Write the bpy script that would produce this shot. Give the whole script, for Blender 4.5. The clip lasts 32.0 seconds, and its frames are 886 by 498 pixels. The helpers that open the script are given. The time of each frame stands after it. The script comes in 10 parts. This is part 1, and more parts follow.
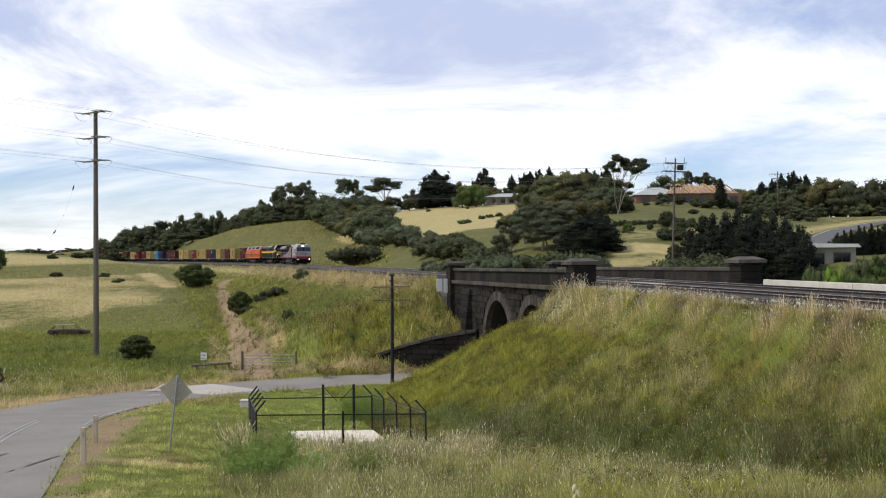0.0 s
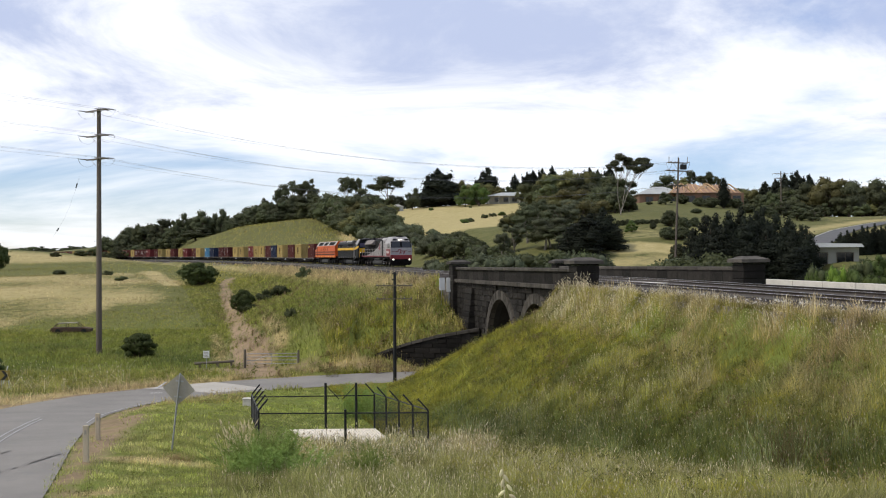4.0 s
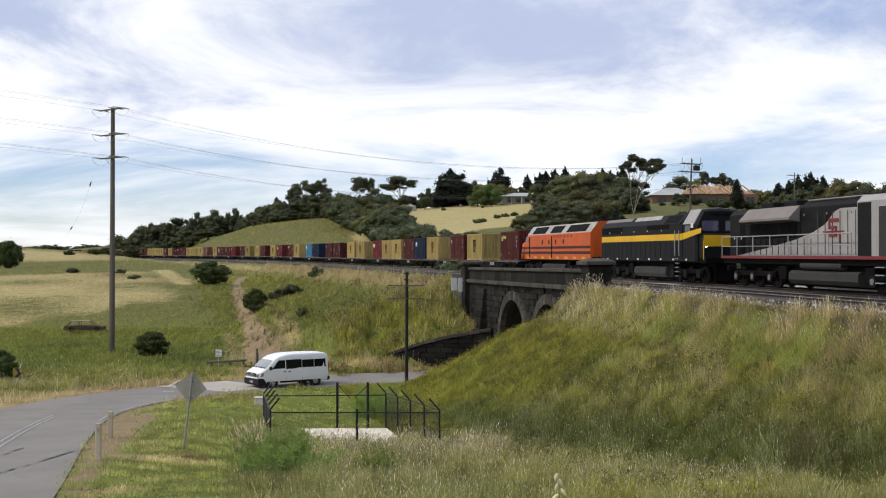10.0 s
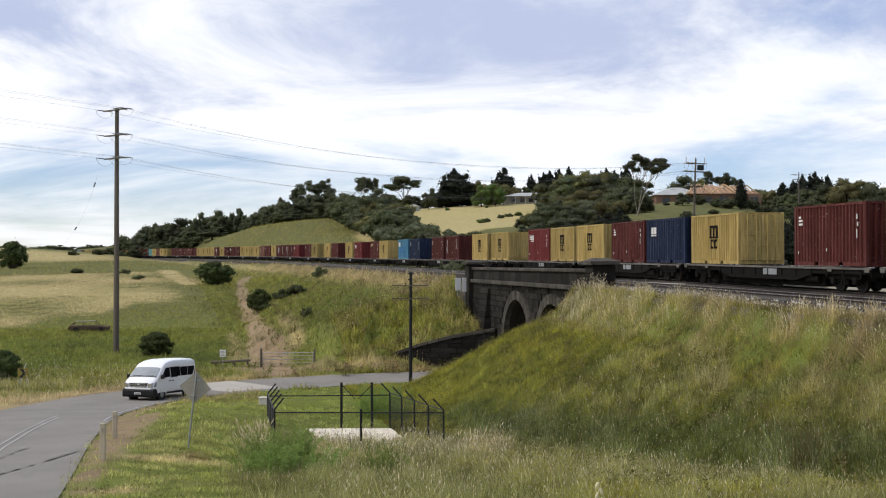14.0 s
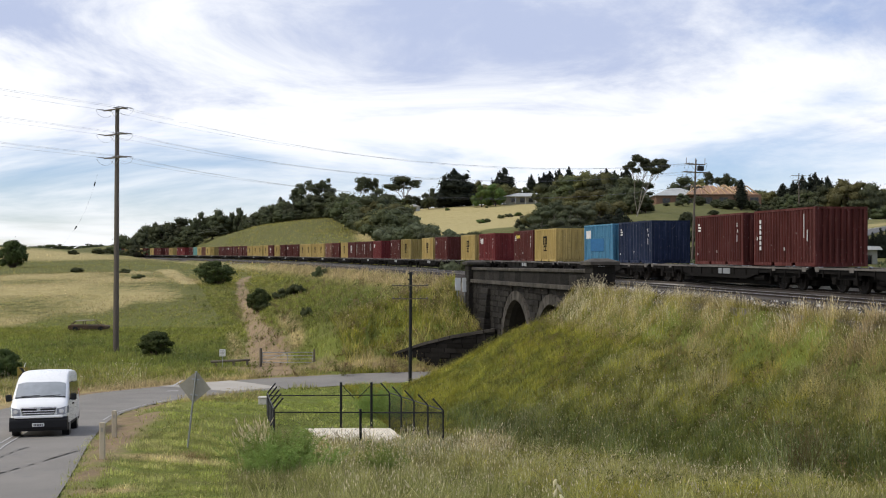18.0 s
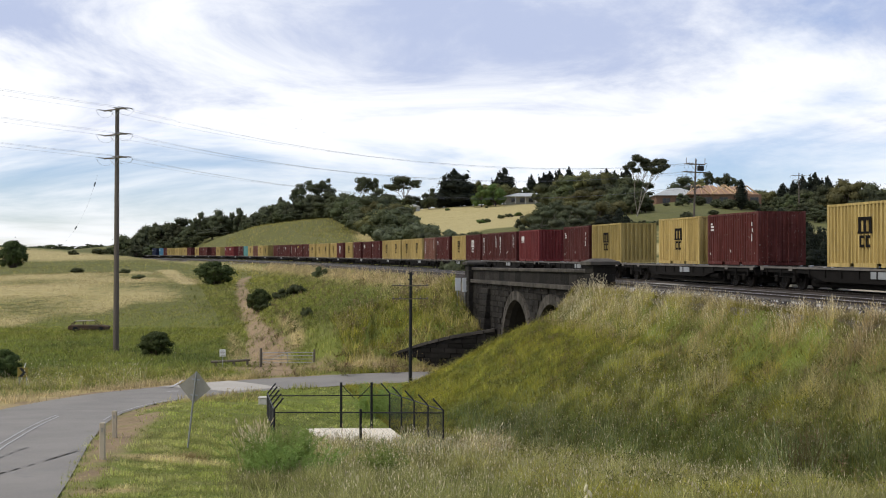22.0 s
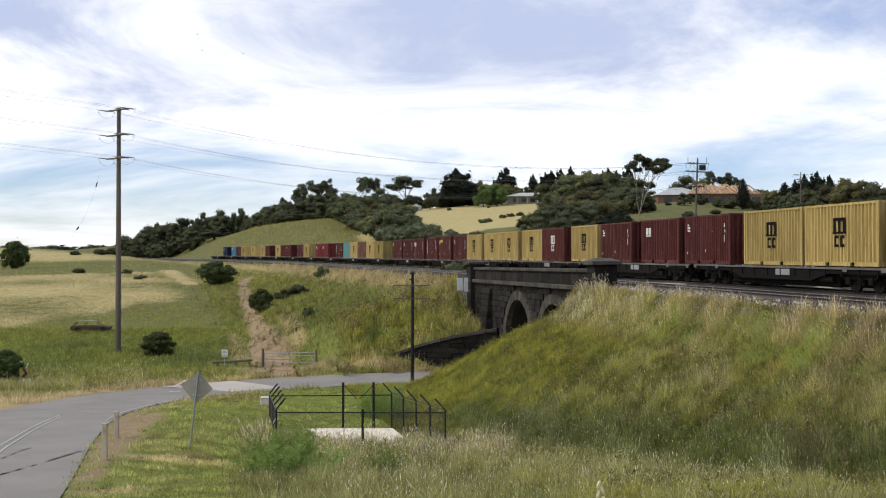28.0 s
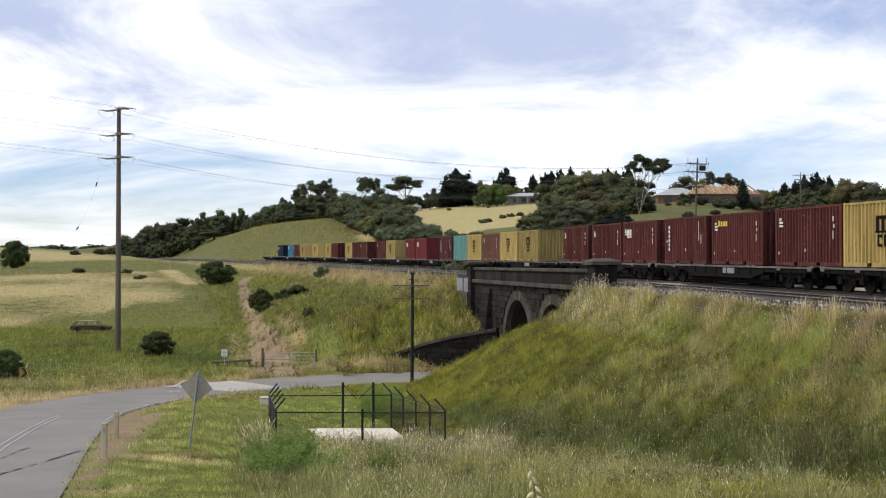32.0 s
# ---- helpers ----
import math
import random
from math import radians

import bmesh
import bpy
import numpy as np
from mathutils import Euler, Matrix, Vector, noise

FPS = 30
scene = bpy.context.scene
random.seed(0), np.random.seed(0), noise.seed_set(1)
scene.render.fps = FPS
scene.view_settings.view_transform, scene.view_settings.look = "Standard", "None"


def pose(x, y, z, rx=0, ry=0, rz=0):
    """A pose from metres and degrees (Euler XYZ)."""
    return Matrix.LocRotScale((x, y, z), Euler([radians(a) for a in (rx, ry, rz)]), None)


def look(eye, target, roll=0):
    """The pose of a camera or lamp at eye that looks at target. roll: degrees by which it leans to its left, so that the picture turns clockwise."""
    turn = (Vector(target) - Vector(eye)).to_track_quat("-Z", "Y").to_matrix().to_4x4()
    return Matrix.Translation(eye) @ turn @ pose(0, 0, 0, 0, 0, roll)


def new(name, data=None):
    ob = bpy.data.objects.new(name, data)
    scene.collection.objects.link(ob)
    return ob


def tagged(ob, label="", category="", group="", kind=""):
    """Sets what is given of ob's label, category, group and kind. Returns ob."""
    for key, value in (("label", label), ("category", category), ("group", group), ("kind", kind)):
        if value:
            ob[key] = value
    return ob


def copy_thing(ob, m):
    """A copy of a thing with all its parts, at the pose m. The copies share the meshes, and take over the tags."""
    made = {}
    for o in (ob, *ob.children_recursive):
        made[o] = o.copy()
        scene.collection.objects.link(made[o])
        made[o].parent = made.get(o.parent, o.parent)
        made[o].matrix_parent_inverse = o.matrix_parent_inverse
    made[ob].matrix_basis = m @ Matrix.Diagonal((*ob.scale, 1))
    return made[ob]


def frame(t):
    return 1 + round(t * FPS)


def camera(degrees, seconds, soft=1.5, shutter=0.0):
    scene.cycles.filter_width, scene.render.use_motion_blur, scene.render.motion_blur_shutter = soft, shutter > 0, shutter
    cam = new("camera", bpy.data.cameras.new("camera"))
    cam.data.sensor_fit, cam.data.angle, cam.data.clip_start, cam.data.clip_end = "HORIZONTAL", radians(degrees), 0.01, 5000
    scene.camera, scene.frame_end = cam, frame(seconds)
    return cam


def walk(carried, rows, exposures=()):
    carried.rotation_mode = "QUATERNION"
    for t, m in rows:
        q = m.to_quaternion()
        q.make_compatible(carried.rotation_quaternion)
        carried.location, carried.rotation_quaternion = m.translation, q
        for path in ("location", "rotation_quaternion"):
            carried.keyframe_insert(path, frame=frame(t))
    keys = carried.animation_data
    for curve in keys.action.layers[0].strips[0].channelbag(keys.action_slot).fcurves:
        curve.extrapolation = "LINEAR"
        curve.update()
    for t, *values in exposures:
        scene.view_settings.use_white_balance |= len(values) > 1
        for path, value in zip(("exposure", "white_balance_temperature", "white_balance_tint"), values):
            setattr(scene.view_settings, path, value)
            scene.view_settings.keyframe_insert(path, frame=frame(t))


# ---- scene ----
# World: y runs away from the eye, x to the right, z = 0 at the rail tops.
EYE = (0.0, 0.0, 1.62)
cam = camera(42.43, 32.0, soft=1.1)


def aim(yaw, pitch, roll):
    a, b = radians(yaw), radians(pitch + 0.227)
    return look(EYE, (EYE[0] + math.sin(a), EYE[1] + math.cos(a), EYE[2] + math.tan(b)), roll)


walk(cam, [(t, aim(a, b, c)) for t, a, b, c in (
    (0.0, 0.95, 0.045, -0.55), (1.0, 0.935, 0.04, -0.48), (2.0, 0.89, 0.03, -0.42), (3.0, 0.862, -0.008, -0.41),
    (3.5, 0.84, -0.012, -0.41), (5.5, 0.725, -0.013, -0.41), (6.5, 0.697, -0.016, -0.42), (7.5, 0.64, -0.014, -0.40),
    (8.0, 0.61, -0.013, -0.36), (8.5, 0.565, -0.01, -0.28), (9.0, 0.51, -0.01, -0.21), (9.5, 0.39, -0.015, -0.16),
    (10.0, 0.195, -0.006, -0.13), (10.5, 0.078, 0.005, -0.12), (11.0, 0.012, 0.005, -0.11), (11.5, -0.012, 0.007, -0.10),
    (12.5, -0.018, 0.008, -0.11), (13.5, 0.0, 0.0, -0.16), (14.5, -0.004, -0.008, -0.2), (16.5, 0.001, -0.002, -0.16),
    (18.0, 0.002, -0.002, -0.05), (19.0, 0.0, 0.001, 0.0), (20.0, 0.0, 0.001, -0.03), (21.0, 0.0, 0.003, -0.1),
    (22.5, -0.002, 0.0, -0.06), (24.0, -0.004, 0.002, 0.0), (24.6, -0.01, 0.0, -0.01), (25.0, -0.05, -0.004, -0.04),
    (25.5, -0.076, -0.004, -0.07), (27.5, -0.09, -0.008, -0.2), (29.0, -0.085, -0.001, -0.1), (30.5, -0.086, -0.006, -0.18),
    (32.0, -0.083, -0.003, -0.12))], exposures=((0.0, 0.0), (6.0, 0.0), (8.0, -0.03), (10.0, -0.08), (25.0, -0.08), (28.0, -0.02), (32.0, 0.0)))

# ---- sky and sun ----
SUN_EL, SUN_AZ = 50.0, -105.0      # degrees; azimuth from +y towards +x
world = bpy.data.worlds.new("world")
scene.world = world
world.use_nodes = True


def build_sky():
    nt = world.node_tree
    N, L = nt.nodes, nt.links
    bg = N["Background"]
    sky = N.new("ShaderNodeTexSky")
    sky.sky_type, sky.sun_disc = "NISHITA", False
    sky.sun_elevation, sky.sun_rotation = radians(SUN_EL), radians(SUN_AZ)
    sky.air_density, sky.dust_density = 1.0, 0.0
    skyk = N.new("ShaderNodeVectorMath")
    skyk.operation = "SCALE"
    L.new(sky.outputs[0], skyk.inputs[0])
    skyk.inputs["Scale"].default_value = 0.105
    tint = N.new("ShaderNodeVectorMath")
    tint.operation = "MULTIPLY"
    L.new(skyk.outputs[0], tint.inputs[0])
    tint.inputs[1].default_value = (0.85, 0.93, 1.24)
    geo = N.new("ShaderNodeTexCoord")
    sep = N.new("ShaderNodeSeparateXYZ")
    L.new(geo.outputs["Generated"], sep.inputs[0])
    # clouds lie on a flat sheet overhead: direction / (height + small)
    add = N.new("ShaderNodeMath")
    add.operation = "MAXIMUM"
    add.inputs[1].default_value = 0.0
    L.new(sep.outputs[2], add.inputs[0])
    add2 = N.new("ShaderNodeMath")
    add2.inputs[1].default_value = 0.16
    L.new(add.outputs[0], add2.inputs[0])
    div = N.new("ShaderNodeVectorMath")
    div.operation = "DIVIDE"
    comb = N.new("ShaderNodeCombineXYZ")
    for i in range(3):
        L.new(add2.outputs[0], comb.inputs[i])
    L.new(geo.outputs["Generated"], div.inputs[0])
    L.new(comb.outputs[0], div.inputs[1])
    flat = N.new("ShaderNodeMapping")
    L.new(div.outputs[0], flat.inputs[0])
    flat.inputs["Location"].default_value = (4.4, 0.6, 0.0)
    flat.inputs["Scale"].default_value = (1.0, 1.0, 0.0)

    def cloud(scale, detail, rough, lo, hi, dist, lift, level, top, lean):
        n = N.new("ShaderNodeTexNoise")
        L.new(flat.outputs[0], n.inputs["Vector"])
        n.inputs["Scale"].default_value, n.inputs["Detail"].default_value = scale, detail
        n.inputs["Roughness"].default_value, n.inputs["Distortion"].default_value = rough, dist
        r = N.new("ShaderNodeMapRange")
        r.interpolation_type = "SMOOTHSTEP"
        r.inputs[1].default_value, r.inputs[2].default_value = lo, hi
        # cloud thickens with height above the skyline
        k = N.new("ShaderNodeMath")
        k.operation = "MULTIPLY_ADD"
        L.new(add.outputs[0], k.inputs[0])
        k.inputs[1].default_value, k.inputs[2].default_value = lift, -lift * level
        k2 = N.new("ShaderNodeMath")
        k2.operation = "MINIMUM"
        k2.inputs[1].default_value = top
        L.new(k.outputs[0], k2.inputs[0])
        side = N.new("ShaderNodeMath")
        side.operation = "MULTIPLY_ADD"
        L.new(sep.outputs[0], side.inputs[0])
        side.inputs[1].default_value = lean
        L.new(k2.outputs[0], side.inputs[2])
        k3 = N.new("ShaderNodeMath")
        L.new(side.outputs[0], k3.inputs[0])
        L.new(n.outputs[0], k3.inputs[1])
        L.new(k3.outputs[0], r.inputs[0])
        return r.outputs[0]

    cover = cloud(0.75, 8, 0.58, 0.28, 0.57, 0.4, 2.2, 0.075, 0.16, -0.15)
    dark = cloud(1.05, 8, 0.62, 0.43, 0.72, 0.7, 2.4, 0.125, 0.15, 0.12)
    tone = N.new("ShaderNodeMix")
    tone.data_type = "RGBA"
    L.new(dark, tone.inputs["Factor"])
    tone.inputs[6].default_value = (1.12, 1.14, 1.18, 1)
    tone.inputs[7].default_value = (0.55, 0.63, 0.86, 1)
    mix = N.new("ShaderNodeMix")
    mix.data_type = "RGBA"
    L.new(cover, mix.inputs["Factor"])
    L.new(tint.outputs[0], mix.inputs[6])
    L.new(tone.outputs[2], mix.inputs[7])
    L.new(mix.outputs[2], bg.inputs[0])
    bg.inputs[1].default_value = 1.0


build_sky()
sun = new("sun", bpy.data.lights.new("sun", "SUN"))
sun.data.energy, sun.data.angle, sun.data.color = 2.45, radians(6), (1.0, 0.94, 0.82)
_e, _a = radians(SUN_EL), radians(SUN_AZ)
sun.matrix_world = look((0, 0, 60), (-math.sin(_a) * math.cos(_e), -math.cos(_a) * math.cos(_e), 60 - math.sin(_e)))
scene.view_settings.exposure = 0.0


# ---- materials ----
def nodes_of(name):
    m = bpy.data.materials.new(name)
    m.use_nodes = True
    return m, m.node_tree.nodes, m.node_tree.links, m.node_tree.nodes["Principled BSDF"]


def noise_node(N, L, vec, scale, detail=4, rough=0.55):
    n = N.new("ShaderNodeTexNoise")
    n.inputs["Scale"].default_value, n.inputs["Detail"].default_value, n.inputs["Roughness"].default_value = scale, detail, rough
    L.new(vec, n.inputs["Vector"])
    return n.outputs[0]


def mixc(N, L, fac, a, b, mode="MIX"):
    m = N.new("ShaderNodeMix")
    m.data_type, m.blend_type = "RGBA", mode
    for k, v in ((0, fac), (6, a), (7, b)):
        if isinstance(v, (tuple, list)):
            m.inputs[k].default_value = (*v[:3], 1)
        elif isinstance(v, (int, float)):
            m.inputs[k].default_value = v
        else:
            L.new(v, m.inputs[k])
    return m.outputs[2]


def ramp(N, L, src, lo, hi, a=0.0, b=1.0):
    r = N.new("ShaderNodeMapRange")
    r.inputs[1].default_value, r.inputs[2].default_value = lo, hi
    r.inputs[3].default_value, r.inputs[4].default_value = a, b
    L.new(src, r.inputs[0])
    return r.outputs[0]


def surf(name, c1, c2=None, big=1.5, fine=25.0, rough=0.7, bump=0.15, metal=0.0, grime=None, vary=0.0, island=False, streak=1.0, spec=0.18):
    """A worn surface: two tones at a large scale, grain at a fine one, dirt in patches, and a shift per object."""
    m, N, L, B = nodes_of(name)
    tc = N.new("ShaderNodeTexCoord")
    mp = N.new("ShaderNodeMapping")
    mp.inputs["Scale"].default_value = (1, 1, streak)
    L.new(tc.outputs["Object"], mp.inputs[0])
    c2 = c2 or tuple(v * 0.78 for v in c1)
    f1 = ramp(N, L, noise_node(N, L, mp.outputs[0], big, 5, 0.6), 0.35, 0.68)
    col = mixc(N, L, f1, c1, c2)
    f2 = noise_node(N, L, mp.outputs[0], fine, 3, 0.6)
    col = mixc(N, L, ramp(N, L, f2, 0.3, 0.75, 0.0, 0.3), col, tuple(v * 0.6 for v in c1))
    if grime:
        g = ramp(N, L, noise_node(N, L, mp.outputs[0], big * 2.3, 7, 0.7), 0.55, 0.75, 0.0, 0.75)
        col = mixc(N, L, g, col, grime)
    if vary:
        info = N.new("ShaderNodeObjectInfo") if not island else N.new("ShaderNodeNewGeometry")
        out = info.outputs["Random"] if not island else info.outputs["Random Per Island"]
        h = N.new("ShaderNodeHueSaturation")
        L.new(col, h.inputs["Color"])
        L.new(ramp(N, L, out, 0, 1, 1 - vary, 1 + vary), h.inputs["Value"])
        col = h.outputs[0]
    L.new(col, B.inputs["Base Color"])
    B.inputs["Metallic"].default_value = metal
    B.inputs["Specular IOR Level"].default_value = spec
    L.new(ramp(N, L, f2, 0.2, 0.8, max(rough - 0.12, 0.02), min(rough + 0.1, 1)), B.inputs["Roughness"])
    if bump:
        b = N.new("ShaderNodeBump")
        b.inputs["Strength"].default_value, b.inputs["Distance"].default_value = bump, 0.03
        L.new(f2, b.inputs["Height"])
        L.new(b.outputs[0], B.inputs["Normal"])
    return m


def through_leaf(m, N, L, B, col, amount):
    """Some daylight passes through a thin leaf."""
    t = N.new("ShaderNodeBsdfTranslucent")
    L.new(col, t.inputs["Color"])
    mx = N.new("ShaderNodeMixShader")
    mx.inputs[0].default_value = amount
    L.new(B.outputs[0], mx.inputs[1])
    L.new(t.outputs[0], mx.inputs[2])
    L.new(mx.outputs[0], N["Material Output"].inputs["Surface"])


def leafy(name, c1, c2, rough=0.75, big=0.35):
    """Leaves and blades: colour shifts from piece to piece and in broad patches; a little light passes through."""
    m, N, L, B = nodes_of(name)
    g = N.new("ShaderNodeNewGeometry")
    col = mixc(N, L, ramp(N, L, g.outputs["Random Per Island"], 0, 1), c1, c2)
    n = noise_node(N, L, g.outputs["Position"], big, 3)
    col = mixc(N, L, ramp(N, L, n, 0.35, 0.7, 0.0, 0.5), col, tuple(0.65 * v for v in c1))
    info = N.new("ShaderNodeObjectInfo")
    h = N.new("ShaderNodeHueSaturation")
    L.new(col, h.inputs["Color"])
    L.new(ramp(N, L, info.outputs["Random"], 0, 1, 0.75, 1.3), h.inputs["Value"])
    L.new(ramp(N, L, info.outputs["Random"], 0, 1, 0.485, 0.515), h.inputs["Hue"])
    L.new(h.outputs[0], B.inputs["Base Color"])
    B.inputs["Roughness"].default_value = rough
    B.inputs["Specular IOR Level"].default_value = 0.2
    through_leaf(m, N, L, B, h.outputs[0], 0.3)
    return m


def ground_mat():
    m, N, L, B = nodes_of("meadow")
    g = N.new("ShaderNodeNewGeometry")
    pos = g.outputs["Position"]
    big, mid, fine = noise_node(N, L, pos, 0.045, 5), noise_node(N, L, pos, 0.5, 6, 0.65), noise_node(N, L, pos, 6.0, 6, 0.7)

    def attr(nm):
        a = N.new("ShaderNodeAttribute")
        a.attribute_name = nm
        return a.outputs["Fac"]

    green = mixc(N, L, ramp(N, L, big, 0.35, 0.65), (0.145, 0.185, 0.032), (0.225, 0.24, 0.052))
    green = mixc(N, L, ramp(N, L, mid, 0.4, 0.7, 0, 0.55), green, (0.09, 0.115, 0.018))
    straw = mixc(N, L, ramp(N, L, mid, 0.35, 0.65), (0.46, 0.36, 0.17), (0.33, 0.26, 0.10))
    dirt = mixc(N, L, ramp(N, L, mid, 0.35, 0.65), (0.36, 0.255, 0.155), (0.24, 0.17, 0.105))
    stone = mixc(N, L, ramp(N, L, fine, 0.35, 0.65), (0.26, 0.23, 0.20), (0.13, 0.115, 0.10))
    # ragged edges: noise shifts each zone's border
    def zone(nm, amount=0.9):
        a = N.new("ShaderNodeMath")
        a.operation = "MULTIPLY_ADD"
        L.new(mid, a.inputs[0])
        a.inputs[1].default_value = amount
        L.new(attr(nm), a.inputs[2])
        return ramp(N, L, a.outputs[0], 0.5 + amount * 0.32, 0.5 + amount * 0.68)
    wide = noise_node(N, L, pos, 0.13, 5, 0.6)
    green = mixc(N, L, ramp(N, L, wide, 0.45, 0.65, 0, 0.55), green, (0.20, 0.185, 0.06))
    green = mixc(N, L, attr("lush"), green, (0.05, 0.075, 0.02))
    green = mixc(N, L, attr("hill"), green, mixc(N, L, ramp(N, L, mid, 0.35, 0.65), (0.098, 0.101, 0.034), (0.158, 0.150, 0.056)))
    straw = mixc(N, L, attr("hill"), straw, mixc(N, L, ramp(N, L, mid, 0.35, 0.65), (0.50, 0.41, 0.20), (0.38, 0.315, 0.135)))
    col = mixc(N, L, zone("dry"), green, straw)
    col = mixc(N, L, zone("dirt", 1.0), col, dirt)
    col = mixc(N, L, zone("stone", 0.25), col, stone)
    col = mixc(N, L, ramp(N, L, fine, 0.35, 0.75, 0.0, 0.45), col, (0.05, 0.055, 0.02))
    L.new(col, B.inputs["Base Color"])
    B.inputs["Roughness"].default_value = 0.95
    B.inputs["Specular IOR Level"].default_value = 0.1
    b = N.new("ShaderNodeBump")
    b.inputs["Strength"].default_value, b.inputs["Distance"].default_value = 0.6, 0.12
    L.new(fine, b.inputs["Height"])
    L.new(b.outputs[0], B.inputs["Normal"])
    return m


MEADOW = ground_mat()


def blades_mat(name, green, green2, straw, sat=1.0):
    m, N, L, B = nodes_of(name)
    g = N.new("ShaderNodeNewGeometry")
    a = N.new("ShaderNodeAttribute")
    a.attribute_name = "dry"
    patch = noise_node(N, L, g.outputs["Position"], 0.16, 5, 0.65)
    weed = noise_node(N, L, g.outputs["Position"], 0.9, 4, 0.6)
    col = mixc(N, L, ramp(N, L, g.outputs["Random Per Island"], 0, 1), green, green2)
    col = mixc(N, L, ramp(N, L, patch, 0.46, 0.62, 0, 0.5), col, (0.16, 0.172, 0.028))
    col = mixc(N, L, ramp(N, L, patch, 0.44, 0.34, 0, 0.4), col, (0.33, 0.28, 0.075))
    col = mixc(N, L, ramp(N, L, weed, 0.55, 0.72, 0, 0.55), col, (0.128, 0.142, 0.024))
    col = mixc(N, L, ramp(N, L, weed, 0.36, 0.26, 0, 0.35), col, (0.30, 0.22, 0.09))
    for nm, c in (("lush", (0.062, 0.104, 0.027)), ("rust", (0.42, 0.29, 0.17))):
        t = N.new("ShaderNodeAttribute")
        t.attribute_name = nm
        col = mixc(N, L, t.outputs["Fac"], col, c)
    col = mixc(N, L, a.outputs["Fac"], col, straw)
    h = N.new("ShaderNodeHueSaturation")
    L.new(col, h.inputs["Color"])
    sh = N.new("ShaderNodeMath")
    sh.operation = "FRACT"
    sc = N.new("ShaderNodeMath")
    sc.operation = "MULTIPLY"
    L.new(g.outputs["Random Per Island"], sc.inputs[0])
    sc.inputs[1].default_value = 37.0
    L.new(sc.outputs[0], sh.inputs[0])
    tn = N.new("ShaderNodeAttribute")
    tn.attribute_name = "tone"
    mv = N.new("ShaderNodeMath")
    mv.operation = "MULTIPLY"
    L.new(ramp(N, L, sh.outputs[0], 0, 1, 0.6, 1.35), mv.inputs[0])
    L.new(tn.outputs["Fac"], mv.inputs[1])
    L.new(mv.outputs[0], h.inputs["Value"])
    h.inputs["Saturation"].default_value = sat
    L.new(h.outputs[0], B.inputs["Base Color"])
    B.inputs["Roughness"].default_value = 0.8
    B.inputs["Specular IOR Level"].default_value = 0.15
    through_leaf(m, N, L, B, h.outputs[0], 0.25)
    return m


LAWN = blades_mat("lawn_grass", (0.24, 0.32, 0.045), (0.40, 0.44, 0.085), (0.62, 0.52, 0.28))
BLADES = blades_mat("tall_grass", (0.244, 0.238, 0.018), (0.394, 0.35, 0.040), (0.47, 0.37, 0.21))
FIELD = blades_mat("field_grass", (0.165, 0.205, 0.026), (0.315, 0.315, 0.056), (0.50, 0.40, 0.23))
ROUGH = blades_mat("rough_grass", (0.20, 0.21, 0.04), (0.33, 0.315, 0.085), (0.54, 0.45, 0.27), 0.92)
ASPHALT = surf("asphalt", (0.25, 0.230, 0.203), (0.20, 0.184, 0.163), 0.35, 60, 0.85, 0.3, grime=(0.17, 0.163, 0.156))
ASPHALT_PALE = surf("worn_seal", (0.46, 0.42, 0.36), (0.38, 0.345, 0.295), 0.5, 60, 0.85, 0.3)
PAINT_LINE = surf("road_paint", (0.56, 0.55, 0.53), (0.36, 0.35, 0.335), 3, 60, 0.7, 0.1)
CREAM_SLAB = surf("cream_concrete", (0.80, 0.72, 0.58), (0.68, 0.60, 0.48), 1.2, 30, 0.85, 0.3, grime=(0.42, 0.36, 0.28))
CONCRETE = surf("concrete", (0.62, 0.585, 0.525), (0.50, 0.47, 0.42), 1.2, 30, 0.85, 0.3, grime=(0.25, 0.23, 0.2))
BLUESTONE = surf("bluestone", (0.027, 0.024, 0.021), (0.014, 0.0125, 0.011), 1.3, 14, 0.92, 0.7, grime=(0.048, 0.044, 0.038), vary=0.45, spec=0.12)
DRESSED = surf("dressed_stone", (0.088, 0.078, 0.066), (0.042, 0.037, 0.032), 1.5, 18, 0.9, 0.5, grime=(0.035, 0.033, 0.03), vary=0.28)
MORTAR = surf("mortar", (0.038, 0.035, 0.032), (0.023, 0.021, 0.019), 2, 20, 0.95, 0.4)
BALLAST = surf("ballast", (0.048, 0.039, 0.033), (0.022, 0.018, 0.016), 0.6, 9, 0.95, 1.0, vary=0.4, island=True)
PALE_STONE = surf("pale_fleck_stone", (0.56, 0.53, 0.49), (0.40, 0.375, 0.34), 2, 20, 0.9, 0.3)
RAIL = surf("rail_steel", (0.10, 0.08, 0.066), (0.06, 0.048, 0.04), 2, 30, 0.45, 0.1, metal=0.7)
RAIL_TOP = surf("polished_steel", (0.62, 0.60, 0.57), (0.5, 0.48, 0.46), 2, 30, 0.28, 0.0, metal=1.0)
SLEEPER = surf("sleeper_concrete", (0.17, 0.155, 0.135), (0.10, 0.09, 0.08), 2, 30, 0.85, 0.2, vary=0.2)
OLD_WOOD = surf("weathered_wood", (0.16, 0.135, 0.105), (0.09, 0.075, 0.06), 1.2, 22, 0.85, 0.4, streak=0.15)
POLE_WOOD = surf("pole_timber", (0.155, 0.128, 0.105), (0.09, 0.075, 0.062), 1.0, 22, 0.85, 0.4, streak=0.1)
BLACK_STEEL = surf("black_steel", (0.022, 0.023, 0.025), None, 3, 40, 0.45, 0.05)
